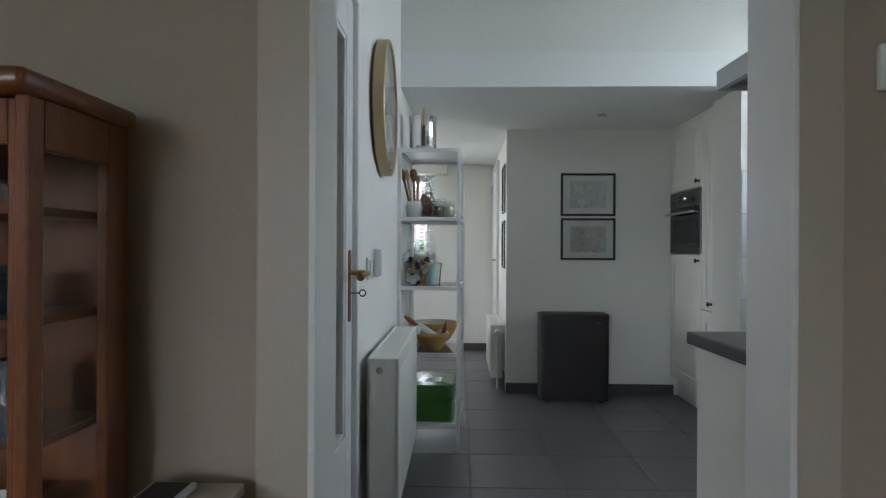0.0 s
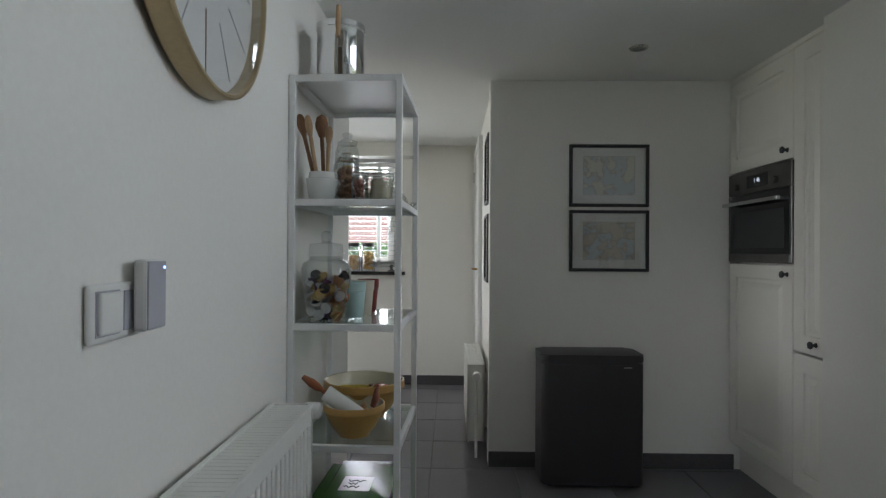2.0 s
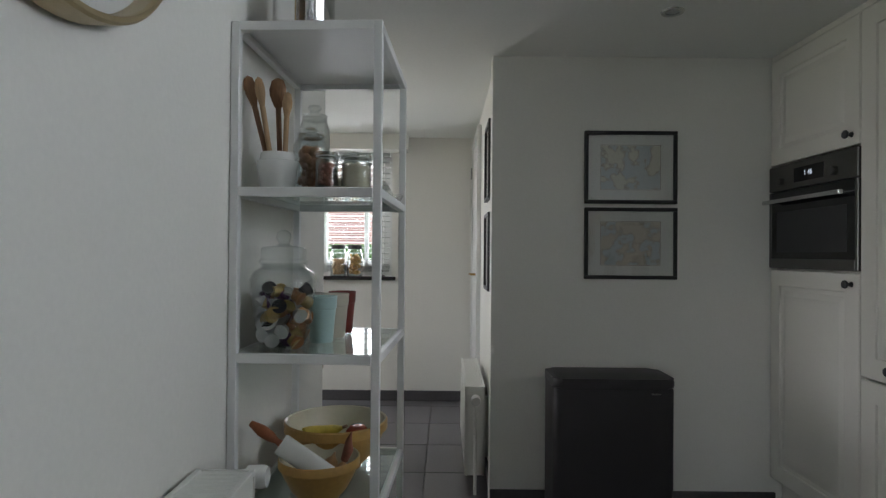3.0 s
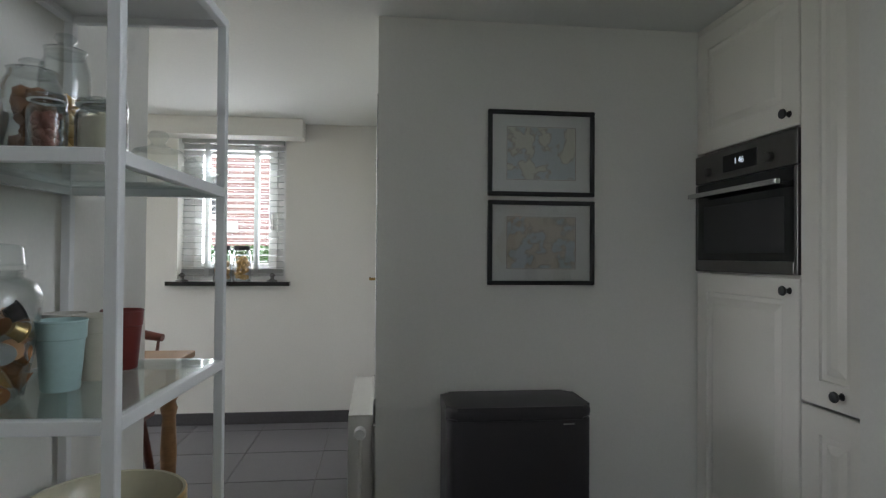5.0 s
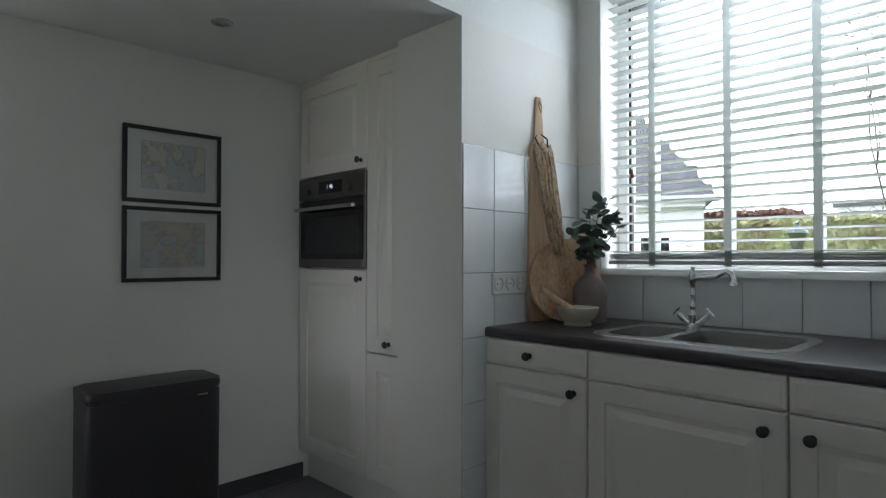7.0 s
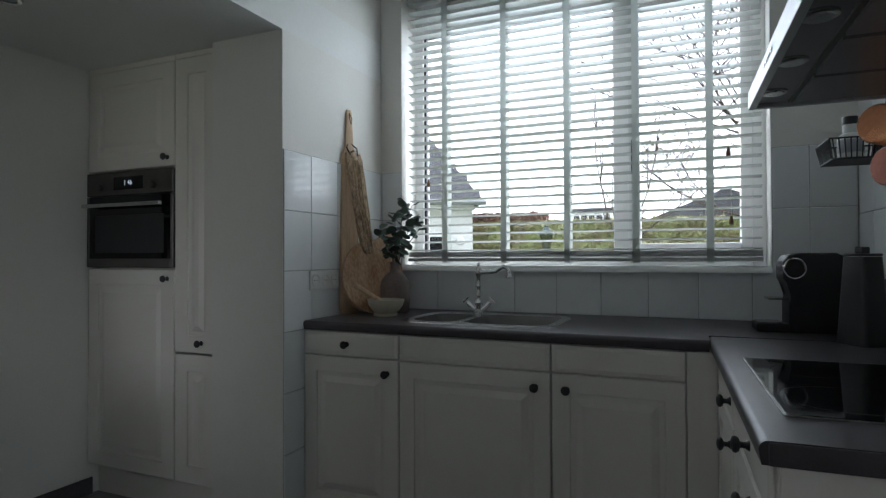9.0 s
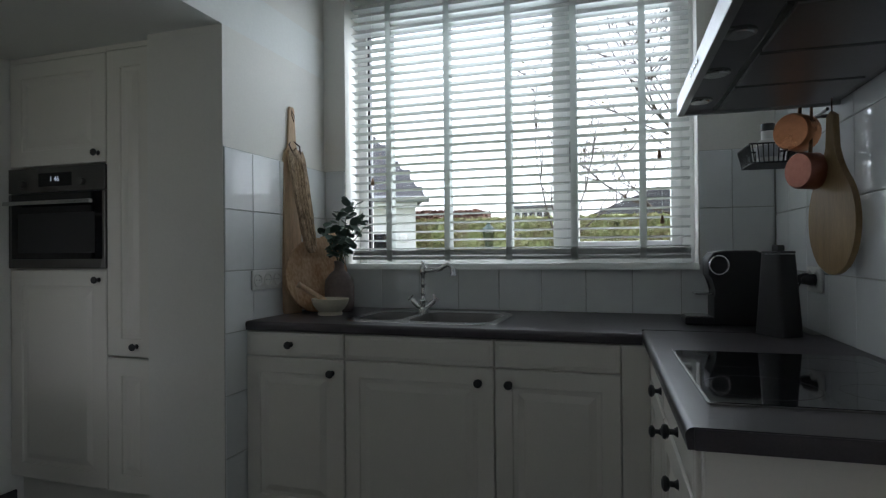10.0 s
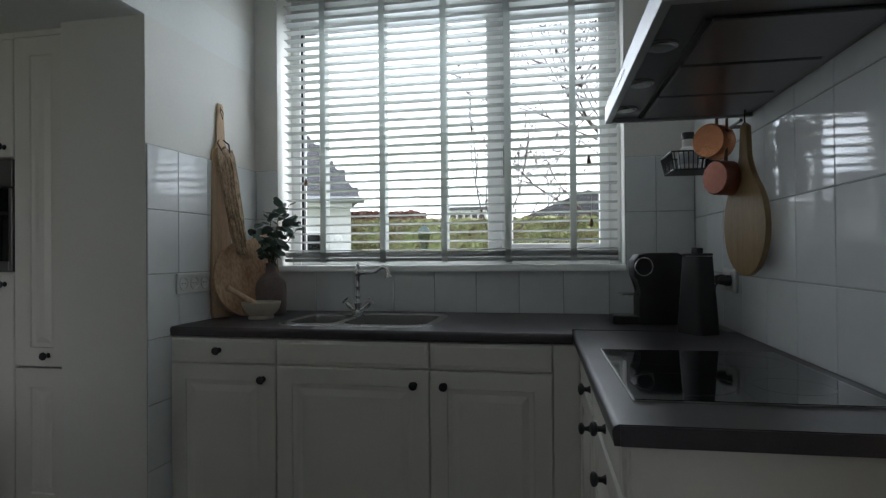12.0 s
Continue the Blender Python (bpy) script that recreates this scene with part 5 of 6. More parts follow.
long_ = thing("bread_board", pose(2.615, 3.243, CT + 0.001, -2.6, 2.0, -14), "long beech bread board with a narrow handle leaning on the tiles", "cutting board", "cutting boards")
outline = [(-0.047, 0.0), (0.047, 0.0), (0.054, 0.02), (0.054, 0.72), (0.046, 0.755), (0.026, 0.775), (0.02, 0.80), (0.019, 0.955), (0.012, 0.972), (-0.012, 0.972), (-0.019, 0.955), (-0.02, 0.80), (-0.026, 0.775), (-0.046, 0.755), (-0.054, 0.72), (-0.054, 0.02)]
part("board", upright(outline, 0.022), BOARD2, long_, "", 40)
part("cord", tube([(0.0, -0.023, 0.95), (0.008, -0.03, 0.93), (0.004, -0.03, 0.90), (-0.006, -0.028, 0.93), (0, -0.023, 0.955)], 0.0018, 6), LEATHER, long_, "thin leather cord")
mid = thing("rough_board", pose(2.668, 3.168, 1.175, -8.0, -5.0, -20), "narrow carved rough board hung by a leather loop", "cutting board", "cutting boards")
rnd = random.Random(11)
left = [(-0.03 - 0.0013 * k - 0.006 * rnd.random(), 0.045 * k) for k in range(1, 11)]
right = [(0.028 + 0.0013 * k + 0.006 * rnd.random(), 0.045 * k) for k in range(1, 11)]
outline = [(-0.014, 0.0), (0.014, 0.0), (0.026, 0.02)] + right + [(0.04, 0.485), (0.018, 0.475), (0.004, 0.5), (-0.018, 0.478), (-0.04, 0.49)] + left[::-1] + [(-0.026, 0.02)]
part("board", upright(outline, 0.02, 0.004), ROUGH, mid, "", 40)
for x in (-0.018, 0.0, 0.017):
    part("carved_ridge", tube([(x + 0.004 * math.sin(0.9 * k + 9 * x), -0.021 - 0.002 * math.sin(1.7 * k), 0.03 + 0.042 * k) for k in range(11)], 0.0045, 6), ROUGH, mid, "rough carved ridge")
part("cord", tube([(0.02, -0.02, 0.47), (0.03, -0.012, 0.51), (0.0, 0.004, 0.545), (-0.03, -0.012, 0.515), (-0.022, -0.02, 0.475)], 0.0035, 6), LEATHER, mid, "dark leather loop")
rb = thing("round_board", pose(2.70, 3.125, CT + 0.001, -9, -6.0, -26), "round olive wood board with a short handle leaning on its rim", "cutting board", "cutting boards")
outline = [(0.165 * math.sin(radians(a)), 0.178 - 0.178 * math.cos(radians(a))) for a in range(0, 148, 8)]
outline += [(0.06, 0.345), (0.045, 0.37), (0.036, 0.41), (0.012, 0.425), (-0.012, 0.425), (-0.036, 0.41), (-0.045, 0.37), (-0.06, 0.345)]
outline += [(0.165 * math.sin(radians(a)), 0.178 - 0.178 * math.cos(radians(a))) for a in range(216, 360, 8)]
ca, sa = math.cos(radians(-38)), math.sin(radians(-38))
outline = [(x * ca - (y - 0.178) * sa, 0.178 + x * sa + (y - 0.178) * ca) for x, y in outline]
part("board", upright(outline, 0.02, 0.005), BOARD, rb, "", 40)

mortar = thing("mortar", pose(2.60, 3.03, CT + 0.001), "cream stoneware mortar bowl with a wooden pestle", "mortar")
part("bowl", lathe([(0, 0), (0.052, 0), (0.056, 0.005), (0.05, 0.016), (0.062, 0.026), (0.076, 0.045), (0.083, 0.066), (0.084, 0.074), (0.079, 0.075), (0.07, 0.05), (0.05, 0.03), (0, 0.024)], 40), surf("cream_stoneware", (0.58, 0.53, 0.42), 0.55, 0.08, 20, 90, 0.06), mortar, "", 40)
part("pestle", tube([(-0.02, -0.01, 0.045), (-0.05, 0.03, 0.085), (-0.105, 0.085, 0.135), (-0.115, 0.095, 0.143)], [0.016, 0.012, 0.012, 0.015], 12), BOARD2, mortar, "turned wooden pestle", 40)

vase = thing("eucalyptus_vase", pose(2.745, 3.06, CT + 0.001), "brown stoneware bottle vase with green eucalyptus sprigs", "vase")
part("bottle", lathe([(0, 0), (0.06, 0), (0.066, 0.006), (0.07, 0.05), (0.07, 0.12), (0.066, 0.15), (0.045, 0.18), (0.026, 0.196), (0.022, 0.215), (0.025, 0.24), (0.022, 0.242), (0.018, 0.21), (0, 0.2)], 36), surf("mauve_brown_stoneware", (0.23, 0.18, 0.165), 0.6, 0.15, 9, 70, 0.1), vase, "", 40)
LEAF = surf("eucalyptus_leaf", (0.12, 0.18, 0.145), 0.45, 0.3, 14, 60, 0.05, per_piece=0.3)
STEM = surf("grey_green_stem", (0.11, 0.13, 0.08), 0.7, 0.2, 12, 60, 0.1)
rnd = random.Random(21)
leaf_bm = bmesh.new()
pts = [(0, 0, 0), (0.011, 0.006, 0.002), (0.017, 0.017, 0.004), (0.015, 0.03, 0.005), (0.005, 0.039, 0.003), (-0.006, 0.038, 0.003), (-0.016, 0.029, 0.005), (-0.017, 0.016, 0.004), (-0.01, 0.005, 0.002)]
c = leaf_bm.verts.new((0, 0.02, -0.002))
ring = [leaf_bm.verts.new(p) for p in pts]
for k in range(len(ring)):
    leaf_bm.faces.new((ring[k], ring[(k + 1) % len(ring)], c))
leaf_me = mesh_of(leaf_bm, "leaf", LEAF)
leaf_me.shade_smooth()
for k, (dx, dy, top) in enumerate(((-0.05, 0.05, 0.20), (-0.02, -0.01, 0.27), (-0.045, -0.075, 0.31), (-0.07, -0.125, 0.30), (0.0, -0.10, 0.24), (-0.09, 0.0, 0.18), (-0.03, -0.165, 0.22), (-0.10, -0.08, 0.14))):
    curve = [Vector((0, 0, 0.2)), Vector((dx * 0.25, dy * 0.25, 0.2 + top * 0.4)), Vector((dx * 0.7, dy * 0.7, 0.2 + top * 0.75)), Vector((dx, dy, 0.2 + top))]
    st = part("stem", tube(curve, [0.0026, 0.0022, 0.0016, 0.001], 6), STEM, vase, "thin stem")
    for q in range(12):
        f = 0.3 + 0.7 * q / 11
        i = min(2, int(f * 3))
        p = curve[i].lerp(curve[i + 1], f * 3 - i)
        ob = new("leaf", leaf_me)
        ob.parent = st
        s = rnd.uniform(1.05, 1.7) * (1.15 - 0.3 * f)
        ob.matrix_basis = Matrix.Translation(p) @ pose(0, 0, 0, rnd.uniform(-50, 50), rnd.uniform(-40, 40), rnd.uniform(0, 360)) @ Matrix.Diagonal((s, s, s, 1))


def sockets(name, m, n, label):
    s = thing(name, m, label, "wall socket")
    part("plate", box(0, -0.012, 0, 0.071 * n, 0, 0.086, 0.006), PLASTIC, s)
    for k in range(n):
        cx = 0.0355 + 0.071 * k
        cup_ = part("socket", lathe([(0.0285, 0.012), (0.028, 0.016), (0.024, 0.0165), (0.021, 0.012), (0.0205, 0.0125), (0, 0.0125)], 24, m=Matrix.Translation((cx, 0, 0.043)) @ OUT), PLASTIC, s, "round socket insert", 40)
        for dx in (-0.0095, 0.0095):
            part("pin_hole", lathe([(0, 0.0124), (0.0028, 0.0124), (0.0028, 0.0128), (0, 0.0128)], 10, m=Matrix.Translation((cx + dx, 0, 0.043)) @ OUT), BLACK, cup_, "dark pin hole")
    return s


sockets("wall_socket", on_wall(2.335, TILED - 0.0085, 1.018, 0), 3, "white triple wall socket on the tiled return")

# ---- things by the hob wall ----
cm = thing("coffee_machine", pose(2.60, 1.262, CT + 0.001, 0, 0, 4), "compact black capsule coffee machine with a chrome ring", "coffee machine")
outline = [(0.0, 0.0), (0.215, 0.0), (0.215, 0.10), (0.20, 0.13), (0.21, 0.16), (0.235, 0.185), (0.235, 0.245), (0.215, 0.268), (0.17, 0.275), (0.05, 0.275), (0.012, 0.26), (0.0, 0.22)]
bm = slab([(0.86 * x, y) for x, y in outline], 0, 0.125, bevel=0.008)
bmesh.ops.transform(bm, matrix=Matrix(((0, 0, 1, 0), (1, 0, 0, 0), (0, 1, 0, 0), (0, 0, 0, 1))), verts=bm.verts)
part("body", bm, BLACK, cm, "", 40)
part("drip_tray", box(0.006, 0.182, 0, 0.119, 0.283, 0.03, 0.006), BLACK, cm, "black drip tray")
part("tray_grid", box(0.014, 0.2, 0.0302, 0.111, 0.276, 0.034, 0.001), STEEL, cm, "steel drip grid")
part("cup_rest", box(0.02, 0.182, 0.112, 0.105, 0.245, 0.118, 0.002), STEEL, cm, "folding steel cup rest")
part("chrome_ring", tube([(-0.005, 0.168 + 0.032 * math.cos(a), 0.222 + 0.034 * math.sin(a)) for a in [2 * math.pi * k / 20 for k in range(20)]], 0.0034, 8, closed=True), CHROME, cm, "round chrome ring on the side", 40)
part("water_tank", box(0.012, -0.022, 0.03, 0.113, -0.002, 0.235, 0.008), BLACK_GLASS, cm, "smoked water tank")
kt = thing("coffee_grinder", pose(2.375, 1.283, CT + 0.001, 0, 0, 30), "tall black tapered electric coffee grinder with a lid", "coffee grinder")
bm = bmesh.new()
lo, hi = rounded_rect(-0.058, -0.047, 0.058, 0.047, 0.018, 4), rounded_rect(-0.041, -0.034, 0.041, 0.034, 0.013, 4)
levels = [(0.0, 0.0), (0.004, 0.0), (0.262, 1.0)]
loops = [[bm.verts.new((a[0] + (b[0] - a[0]) * f, a[1] + (b[1] - a[1]) * f, z)) for a, b in zip(lo, hi)] for z, f in levels]
for a, b in zip(loops, loops[1:]):
    for k in range(len(a)):
        j = (k + 1) % len(a)
        bm.faces.new((a[k], a[j], b[j], b[k]))
bm.faces.new(loops[0][::-1])
bm.faces.new(loops[-1])
part("body", bm, BLACK, kt, "", 40)
part("lid", slab(rounded_rect(-0.042, -0.035, 0.042, 0.035, 0.013, 4), 0.264, 0.272, bevel=0.003), BLACK, kt, "flat black lid", 40)
part("lid_knob", box(-0.014, -0.014, 0.272, 0.014, 0.014, 0.292, 0.004), BLACK, kt, "square black knob")
part("badge", box(-0.012, -0.0475, 0.03, 0.012, -0.043, 0.045, 0.002), STEEL, kt, "small steel badge")
sk = sockets("wall_socket", HOBWALL @ Matrix.Translation((0.44, -0.0085, 1.03)), 2, "white double wall socket with black plugs beside the grinder")
for k in range(2):
    pl = part("plug", lathe([(0, 0.016), (0.019, 0.016), (0.019, 0.03), (0.013, 0.05), (0.006, 0.056), (0, 0.056)], 18, m=Matrix.Translation((0.0355 + 0.071 * k, 0, 0.043)) @ OUT), BLACK, sk, "black plug", 40)
    part("cable", tube([(0.0355 + 0.071 * k, -0.054, 0.043), (0.0355 + 0.071 * k, -0.066, 0.02), (0.03 + 0.06 * k, -0.062, -0.03), (0.0 + 0.07 * k, -0.05, -0.09), (-0.06 + 0.02 * k, -0.06, -0.128)], 0.003, 8), BLACK, pl, "black cable", 40)

rail = thing("utensil_rail", HOBWALL @ Matrix.Translation((0.2, -0.008, 1.585)), "slim dark metal hanging rail on the tiles under the hood", "hanging rail")
part("bar", tube([(0, -0.04, 0), (0.555, -0.04, 0)], 0.005, 10), DARK_STEEL, rail, "", 40)
for x in (0.03, 0.24, 0.45):
    part("bracket", tube([(x, 0, 0), (x, -0.04, 0)], 0.006, 10), DARK_STEEL, rail, "", 40)
COPPER = surf("copper", (0.62, 0.29, 0.15), 0.28, 0.12, 12, 80, 0.04, metal=1.0)
COPPER2 = surf("rose_copper", (0.34, 0.15, 0.115), 0.33, 0.15, 12, 80, 0.04, metal=1.0)


def hanging_pan(x, z, r, depth, mat_, turn, out, label):
    p = thing("copper_pan", HOBWALL @ Matrix.Translation((x, -out, z)) @ pose(0, 0, 0, 90, 0, turn), label, "saucepan", "copper pans on the rail")
    part("pan", lathe([(0, depth), (r * 0.92, depth), (r, depth - 0.006), (r, 0.004), (r * 1.02, 0), (r * 0.97, 0), (r * 0.96, depth - 0.01), (0, depth - 0.008)], 36), mat_, p, "", 40)
    top = 1.585 + 0.004 - z
    part("handle", tube([(0, r, 0.012), (0, r + 0.02, 0.01), (0, max(top, r + 0.03), 0.006)], [0.006, 0.005, 0.004], 8), BRONZE, p, "dark iron handle", 40)


hanging_pan(0.72, 1.523, 0.055, 0.064, COPPER, 46, 0.105, "small bright copper pan hanging bottom outwards")
hanging_pan(0.772, 1.402, 0.053, 0.056, COPPER2, 28, 0.09, "small rose copper pan hanging bottom outwards")
hb = thing("hanging_board", HOBWALL @ Matrix.Translation((0.825, -0.05, 1.10)) @ pose(0, 0, 0, 0, 0, 17), "oval light wood serving board hanging on the tiles", "cutting board")
outline = [(0.098 * math.sin(radians(a)), 0.152 - 0.152 * math.cos(radians(a))) for a in range(0, 148, 8)] + [(0.038, 0.3), (0.026, 0.325), (0.019, 0.36), (0.016, 0.45), (0.0, 0.462), (-0.016, 0.45), (-0.019, 0.36), (-0.026, 0.325), (-0.038, 0.3)] + [(0.098 * math.sin(radians(a)), 0.152 - 0.152 * math.cos(radians(a))) for a in range(216, 360, 8)]
part("board", upright(outline, 0.018, 0.004), surf("light_serving_board", (0.33, 0.22, 0.10), 0.5, 0.25, 5, 50, 0.1, stretch=(9, 9, 0.6)), hb, "", 40)
part("cord", tube([(0, -0.01, 0.45), (0.004, -0.014, 0.48), (0, -0.01, 0.5)], 0.002, 6), LEATHER, hb, "thin cord loop")
bk = thing("wire_basket", HOBWALL @ Matrix.Translation((0.26, -0.026, 1.478)), "small black wire basket hanging from the rail", "wire basket")
for z, i in ((0.065, 0.0), (0.0, 0.012)):
    part("rim_wire", tube([(i, -i, z), (0.2 - i, -i, z), (0.2 - i, -0.17 + i, z), (i, -0.17 + i, z)], 0.003, 6, closed=True), BLACK, bk, "black rim wire")
for k in range(14):
    f = k / 13
    part("wire", tube([(0.2 * f, -0.17, 0.065), (0.012 + 0.176 * f, -0.158, 0), (0.012 + 0.176 * f, -0.012, 0), (0.2 * f, 0, 0.065)], 0.0021, 5), BLACK, bk, "thin black wire")
for k in range(10):
    f = (k + 0.5) / 10
    part("wire", tube([(0, -0.17 * f, 0.065), (0.012, -0.012 - 0.146 * f, 0), (0.188, -0.012 - 0.146 * f, 0), (0.2, -0.17 * f, 0.065)], 0.0021, 5), BLACK, bk, "thin black wire")
part("base_plate", box(0.012, -0.158, -0.002, 0.188, -0.012, -0.0005), BLACK, bk, "black base")
for x in (0.05, 0.15):
    part("hook", tube([(x, 0, 0.065), (x, -0.02, 0.1), (x, -0.036, 0.13), (x, -0.042, 0.127)], 0.002, 6), BLACK, bk, "black hook")
bt = thing("spice_bottle", HOBWALL @ Matrix.Translation((0.36, -0.115, 1.481)) @ Matrix.Scale(1.2, 4), "small white bottle with a black label in the basket", "bottle")
part("bottle", lathe([(0, 0), (0.03, 0), (0.031, 0.004), (0.031, 0.06), (0.025, 0.072), (0.018, 0.076), (0.018, 0.1), (0, 0.1)], 24), PLASTIC, bt, "", 40)
part("label", lathe([(0.0312, 0.02), (0.0316, 0.021), (0.0316, 0.055), (0.0312, 0.056)], 24), GREY, bt, "grey label band", 40)
part("cap", lathe([(0.0, 0.1), (0.019, 0.1), (0.019, 0.122), (0, 0.123)], 20), BLACK, bt, "black cap", 40)

# ---- dining room ----
dw = tagged(new("window_2"), "small white casement window over a dark sill", "window", kind="structure")
dw.matrix_basis = on_wall(-0.44, FAR, 0.985, 0)
W2, H2 = 0.725, 1.015
part("window_sill", box(-0.06, -0.06, -0.03, W2 + 0.035, 0.02, -0.001, 0.003), BLACK_GLASS, dw, "dark stone window sill")
for x0, z0, x1, z1 in ((0, 0, 0.075, H2), (W2 - 0.075, 0, W2, H2), (0.075, 0, W2 - 0.075, 0.07), (0.075, H2 - 0.07, W2 - 0.075, H2)):
    part("window_frame", box(x0, 0.12, z0, x1, 0.2, z1, 0.004), TRIM, dw)
for x0, z0, x1, z1 in ((0.075, 0.07, 0.135, H2 - 0.07), (W2 - 0.135, 0.07, W2 - 0.075, H2 - 0.07), (0.135, 0.07, W2 - 0.135, 0.125), (0.135, H2 - 0.125, W2 - 0.135, H2 - 0.07)):
    part("sash", box(x0, 0.105, z0, x1, 0.18, z1, 0.004), TRIM, dw)
p = part("pane", box(0.135, 0.14, 0.125, W2 - 0.135, 0.144, H2 - 0.125), PANE, dw, "clear glass pane")
p.visible_shadow = False
part("window_handle", box(W2 - 0.115, 0.08, 0.36, W2 - 0.1, 0.105, 0.48, 0.003), CHROME, dw, "steel window handle")
venetian("venetian_blind", on_wall(-0.42, FAR + 0.04, 0, 0), 0.685, 1.985, 1.02, 0.043, 0.042, -3, (0.17, 0.5), 0.03, "white slatted venetian blind lowered in the dining room window")
solid("blind_pelmet", box(-0.95, FAR - 0.17, 1.965, 0.415, FAR - 0.001, LOW - 0.001, 0.003), WALL, "off-white boxed pelmet above the dining window", "pelmet")
jar("sill_jar", -0.135, FAR - 0.02, 0.985, 0.062, 0.245, 0.75, surf("pale_pasta_shells", (0.60, 0.38, 0.18), 0.6, 0.25, 30, 90, 0.1), "square-shouldered glass jar of pasta on the dining sill", "screw", seed=8)
jar("sill_jar", -0.005, FAR - 0.02, 0.985, 0.062, 0.245, 1.0, PASTA, "full glass jar of pasta on the dining sill", "screw", seed=9)
for x, w, label in ((-0.40, 0.05, "small dark metal ornament on the dining sill"), (0.2, 0.045, "small dark ornament on the dining sill")):
    o = thing("ornament", pose(x, FAR - 0.02, 0.985), label, "ornament")
    part("base", lathe([(0, 0), (w * 0.8, 0), (w * 0.8, 0.008), (w * 0.3, 0.016), (w * 0.25, 0.03), (w * 0.5, 0.042), (w * 0.2, 0.056), (0, 0.06)], 18), DARK_STEEL, o, "", 40)
PINE = surf("waxed_pine", (0.36, 0.20, 0.09), 0.4, 0.25, 6, 60, 0.08, stretch=(1, 8, 8))
table = thing("dining_table", Matrix.Translation((-0.65, 4.62, 0)) @ Matrix.Diagonal((1, 1, 0.965, 1)), "waxed pine dining table with turned legs", "table")
part("tabletop", box(-0.75, -0.42, 0.725, 0.75, 0.42, 0.755, 0.006), PINE, table, "waxed pine tabletop")
part("apron", box(-0.66, -0.35, 0.62, 0.66, 0.35, 0.7248, 0.003), PINE, table)
for x in (-0.66, 0.66):
    for y in (-0.35, 0.35):
        part("leg", lathe([(0, 0), (0.022, 0), (0.026, 0.03), (0.02, 0.06), (0.03, 0.12), (0.034, 0.3), (0.028, 0.46), (0.036, 0.5), (0.028, 0.53), (0.04, 0.56), (0.04, 0.7248), (0, 0.7248)], 20, m=Matrix.Translation((x, y, 0))), PINE, table, "turned pine leg", 40)
RED = surf("red_brown_chair_stain", (0.12, 0.035, 0.02), 0.4, 0.25, 8, 60, 0.06, stretch=(5, 5, 0.7))


def spindle_chair(m, label):
    c = thing("spindle_chair", m, label, "chair", "chairs round the table")
    part("seat", slab(rounded_rect(-0.21, -0.2, 0.21, 0.2, 0.07), 0.42, 0.45, bevel=0.01), RED, c, "shaped wooden seat", 40)
    for x in (-1, 1):
        for y in (-1, 1):
            part("leg", tube([(x * 0.15, y * 0.14, 0.425), (x * 0.175, y * 0.165, 0.2), (x * 0.2, y * 0.19, 0)], [0.014, 0.02, 0.012], 10), RED, c, "splayed turned leg", 40)
    for k in range(6):
        x = -0.17 + 0.068 * k
        part("spindle", tube([(x, 0.17, 0.44), (x * 1.05, 0.21, 0.6), (x * 1.1, 0.24, 0.76)], [0.008, 0.011, 0.007], 8), RED, c, "thin back spindle", 40)
    part("top_rail", tube([(-0.21, 0.225, 0.765), (-0.1, 0.25, 0.78), (0, 0.257, 0.785), (0.1, 0.25, 0.78), (0.21, 0.225, 0.765)], [0.018, 0.024, 0.026, 0.024, 0.018], 10), RED, c, "curved top rail", 40)
    return c


ch1 = spindle_chair(pose(-0.31, 4.97, 0, 0, 0, 0), "red-brown stained spindle-back chair at the dining table")
copy_thing(ch1, pose(-1.0, 4.98, 0, 0, 0, 4))
framed("framed_print", on_wall(ASIDE, 5.0, 1.45, -90), 0.3, 0.4, map_print("map_small", 5.2, (0.5, 0.45, 0.36), (0.42, 0.44, 0.42)), "dark-framed small print hanging in the passage")
framed("framed_print", on_wall(ASIDE, 5.0, 0.98, -90), 0.3, 0.4, map_print("map_small_b", 6.2, (0.5, 0.45, 0.36), (0.42, 0.44, 0.42)), "dark-framed small print hanging low in the passage")
pd = tagged(new("door_3"), "white passage door with a brass handle, closed", "door", kind="structure")
pd.matrix_basis = on_wall(ASIDE, 6.38, 0, -90)
bm = box(0, -0.03, 0, 0.05, -0.001, 2.02, 0.004)
box(0.72, -0.03, 0, 0.77, -0.001, 2.02, 0.004, bm=bm)
box(0.05, -0.03, 1.97, 0.72, -0.001, 2.02, 0.004, bm=bm)
part("door_frame", bm, TRIM, pd, "white door frame")
part("door_leaf", box(0.052, -0.02, 0.01, 0.718, -0.001, 1.968, 0.003), TRIM, pd, "white flush door leaf")
part("lever_handle", tube([(0.66, -0.02, 1.03), (0.66, -0.06, 1.03), (0.56, -0.064, 1.03)], 0.008, 10), BRASS, pd, "brass lever handle", 40)
for z in (0.25, 1.75):
    part("hinge", tube([(0.05, -0.034, z), (0.05, -0.034, z + 0.09)], 0.006, 8), STEEL, pd, "steel hinge", 40)

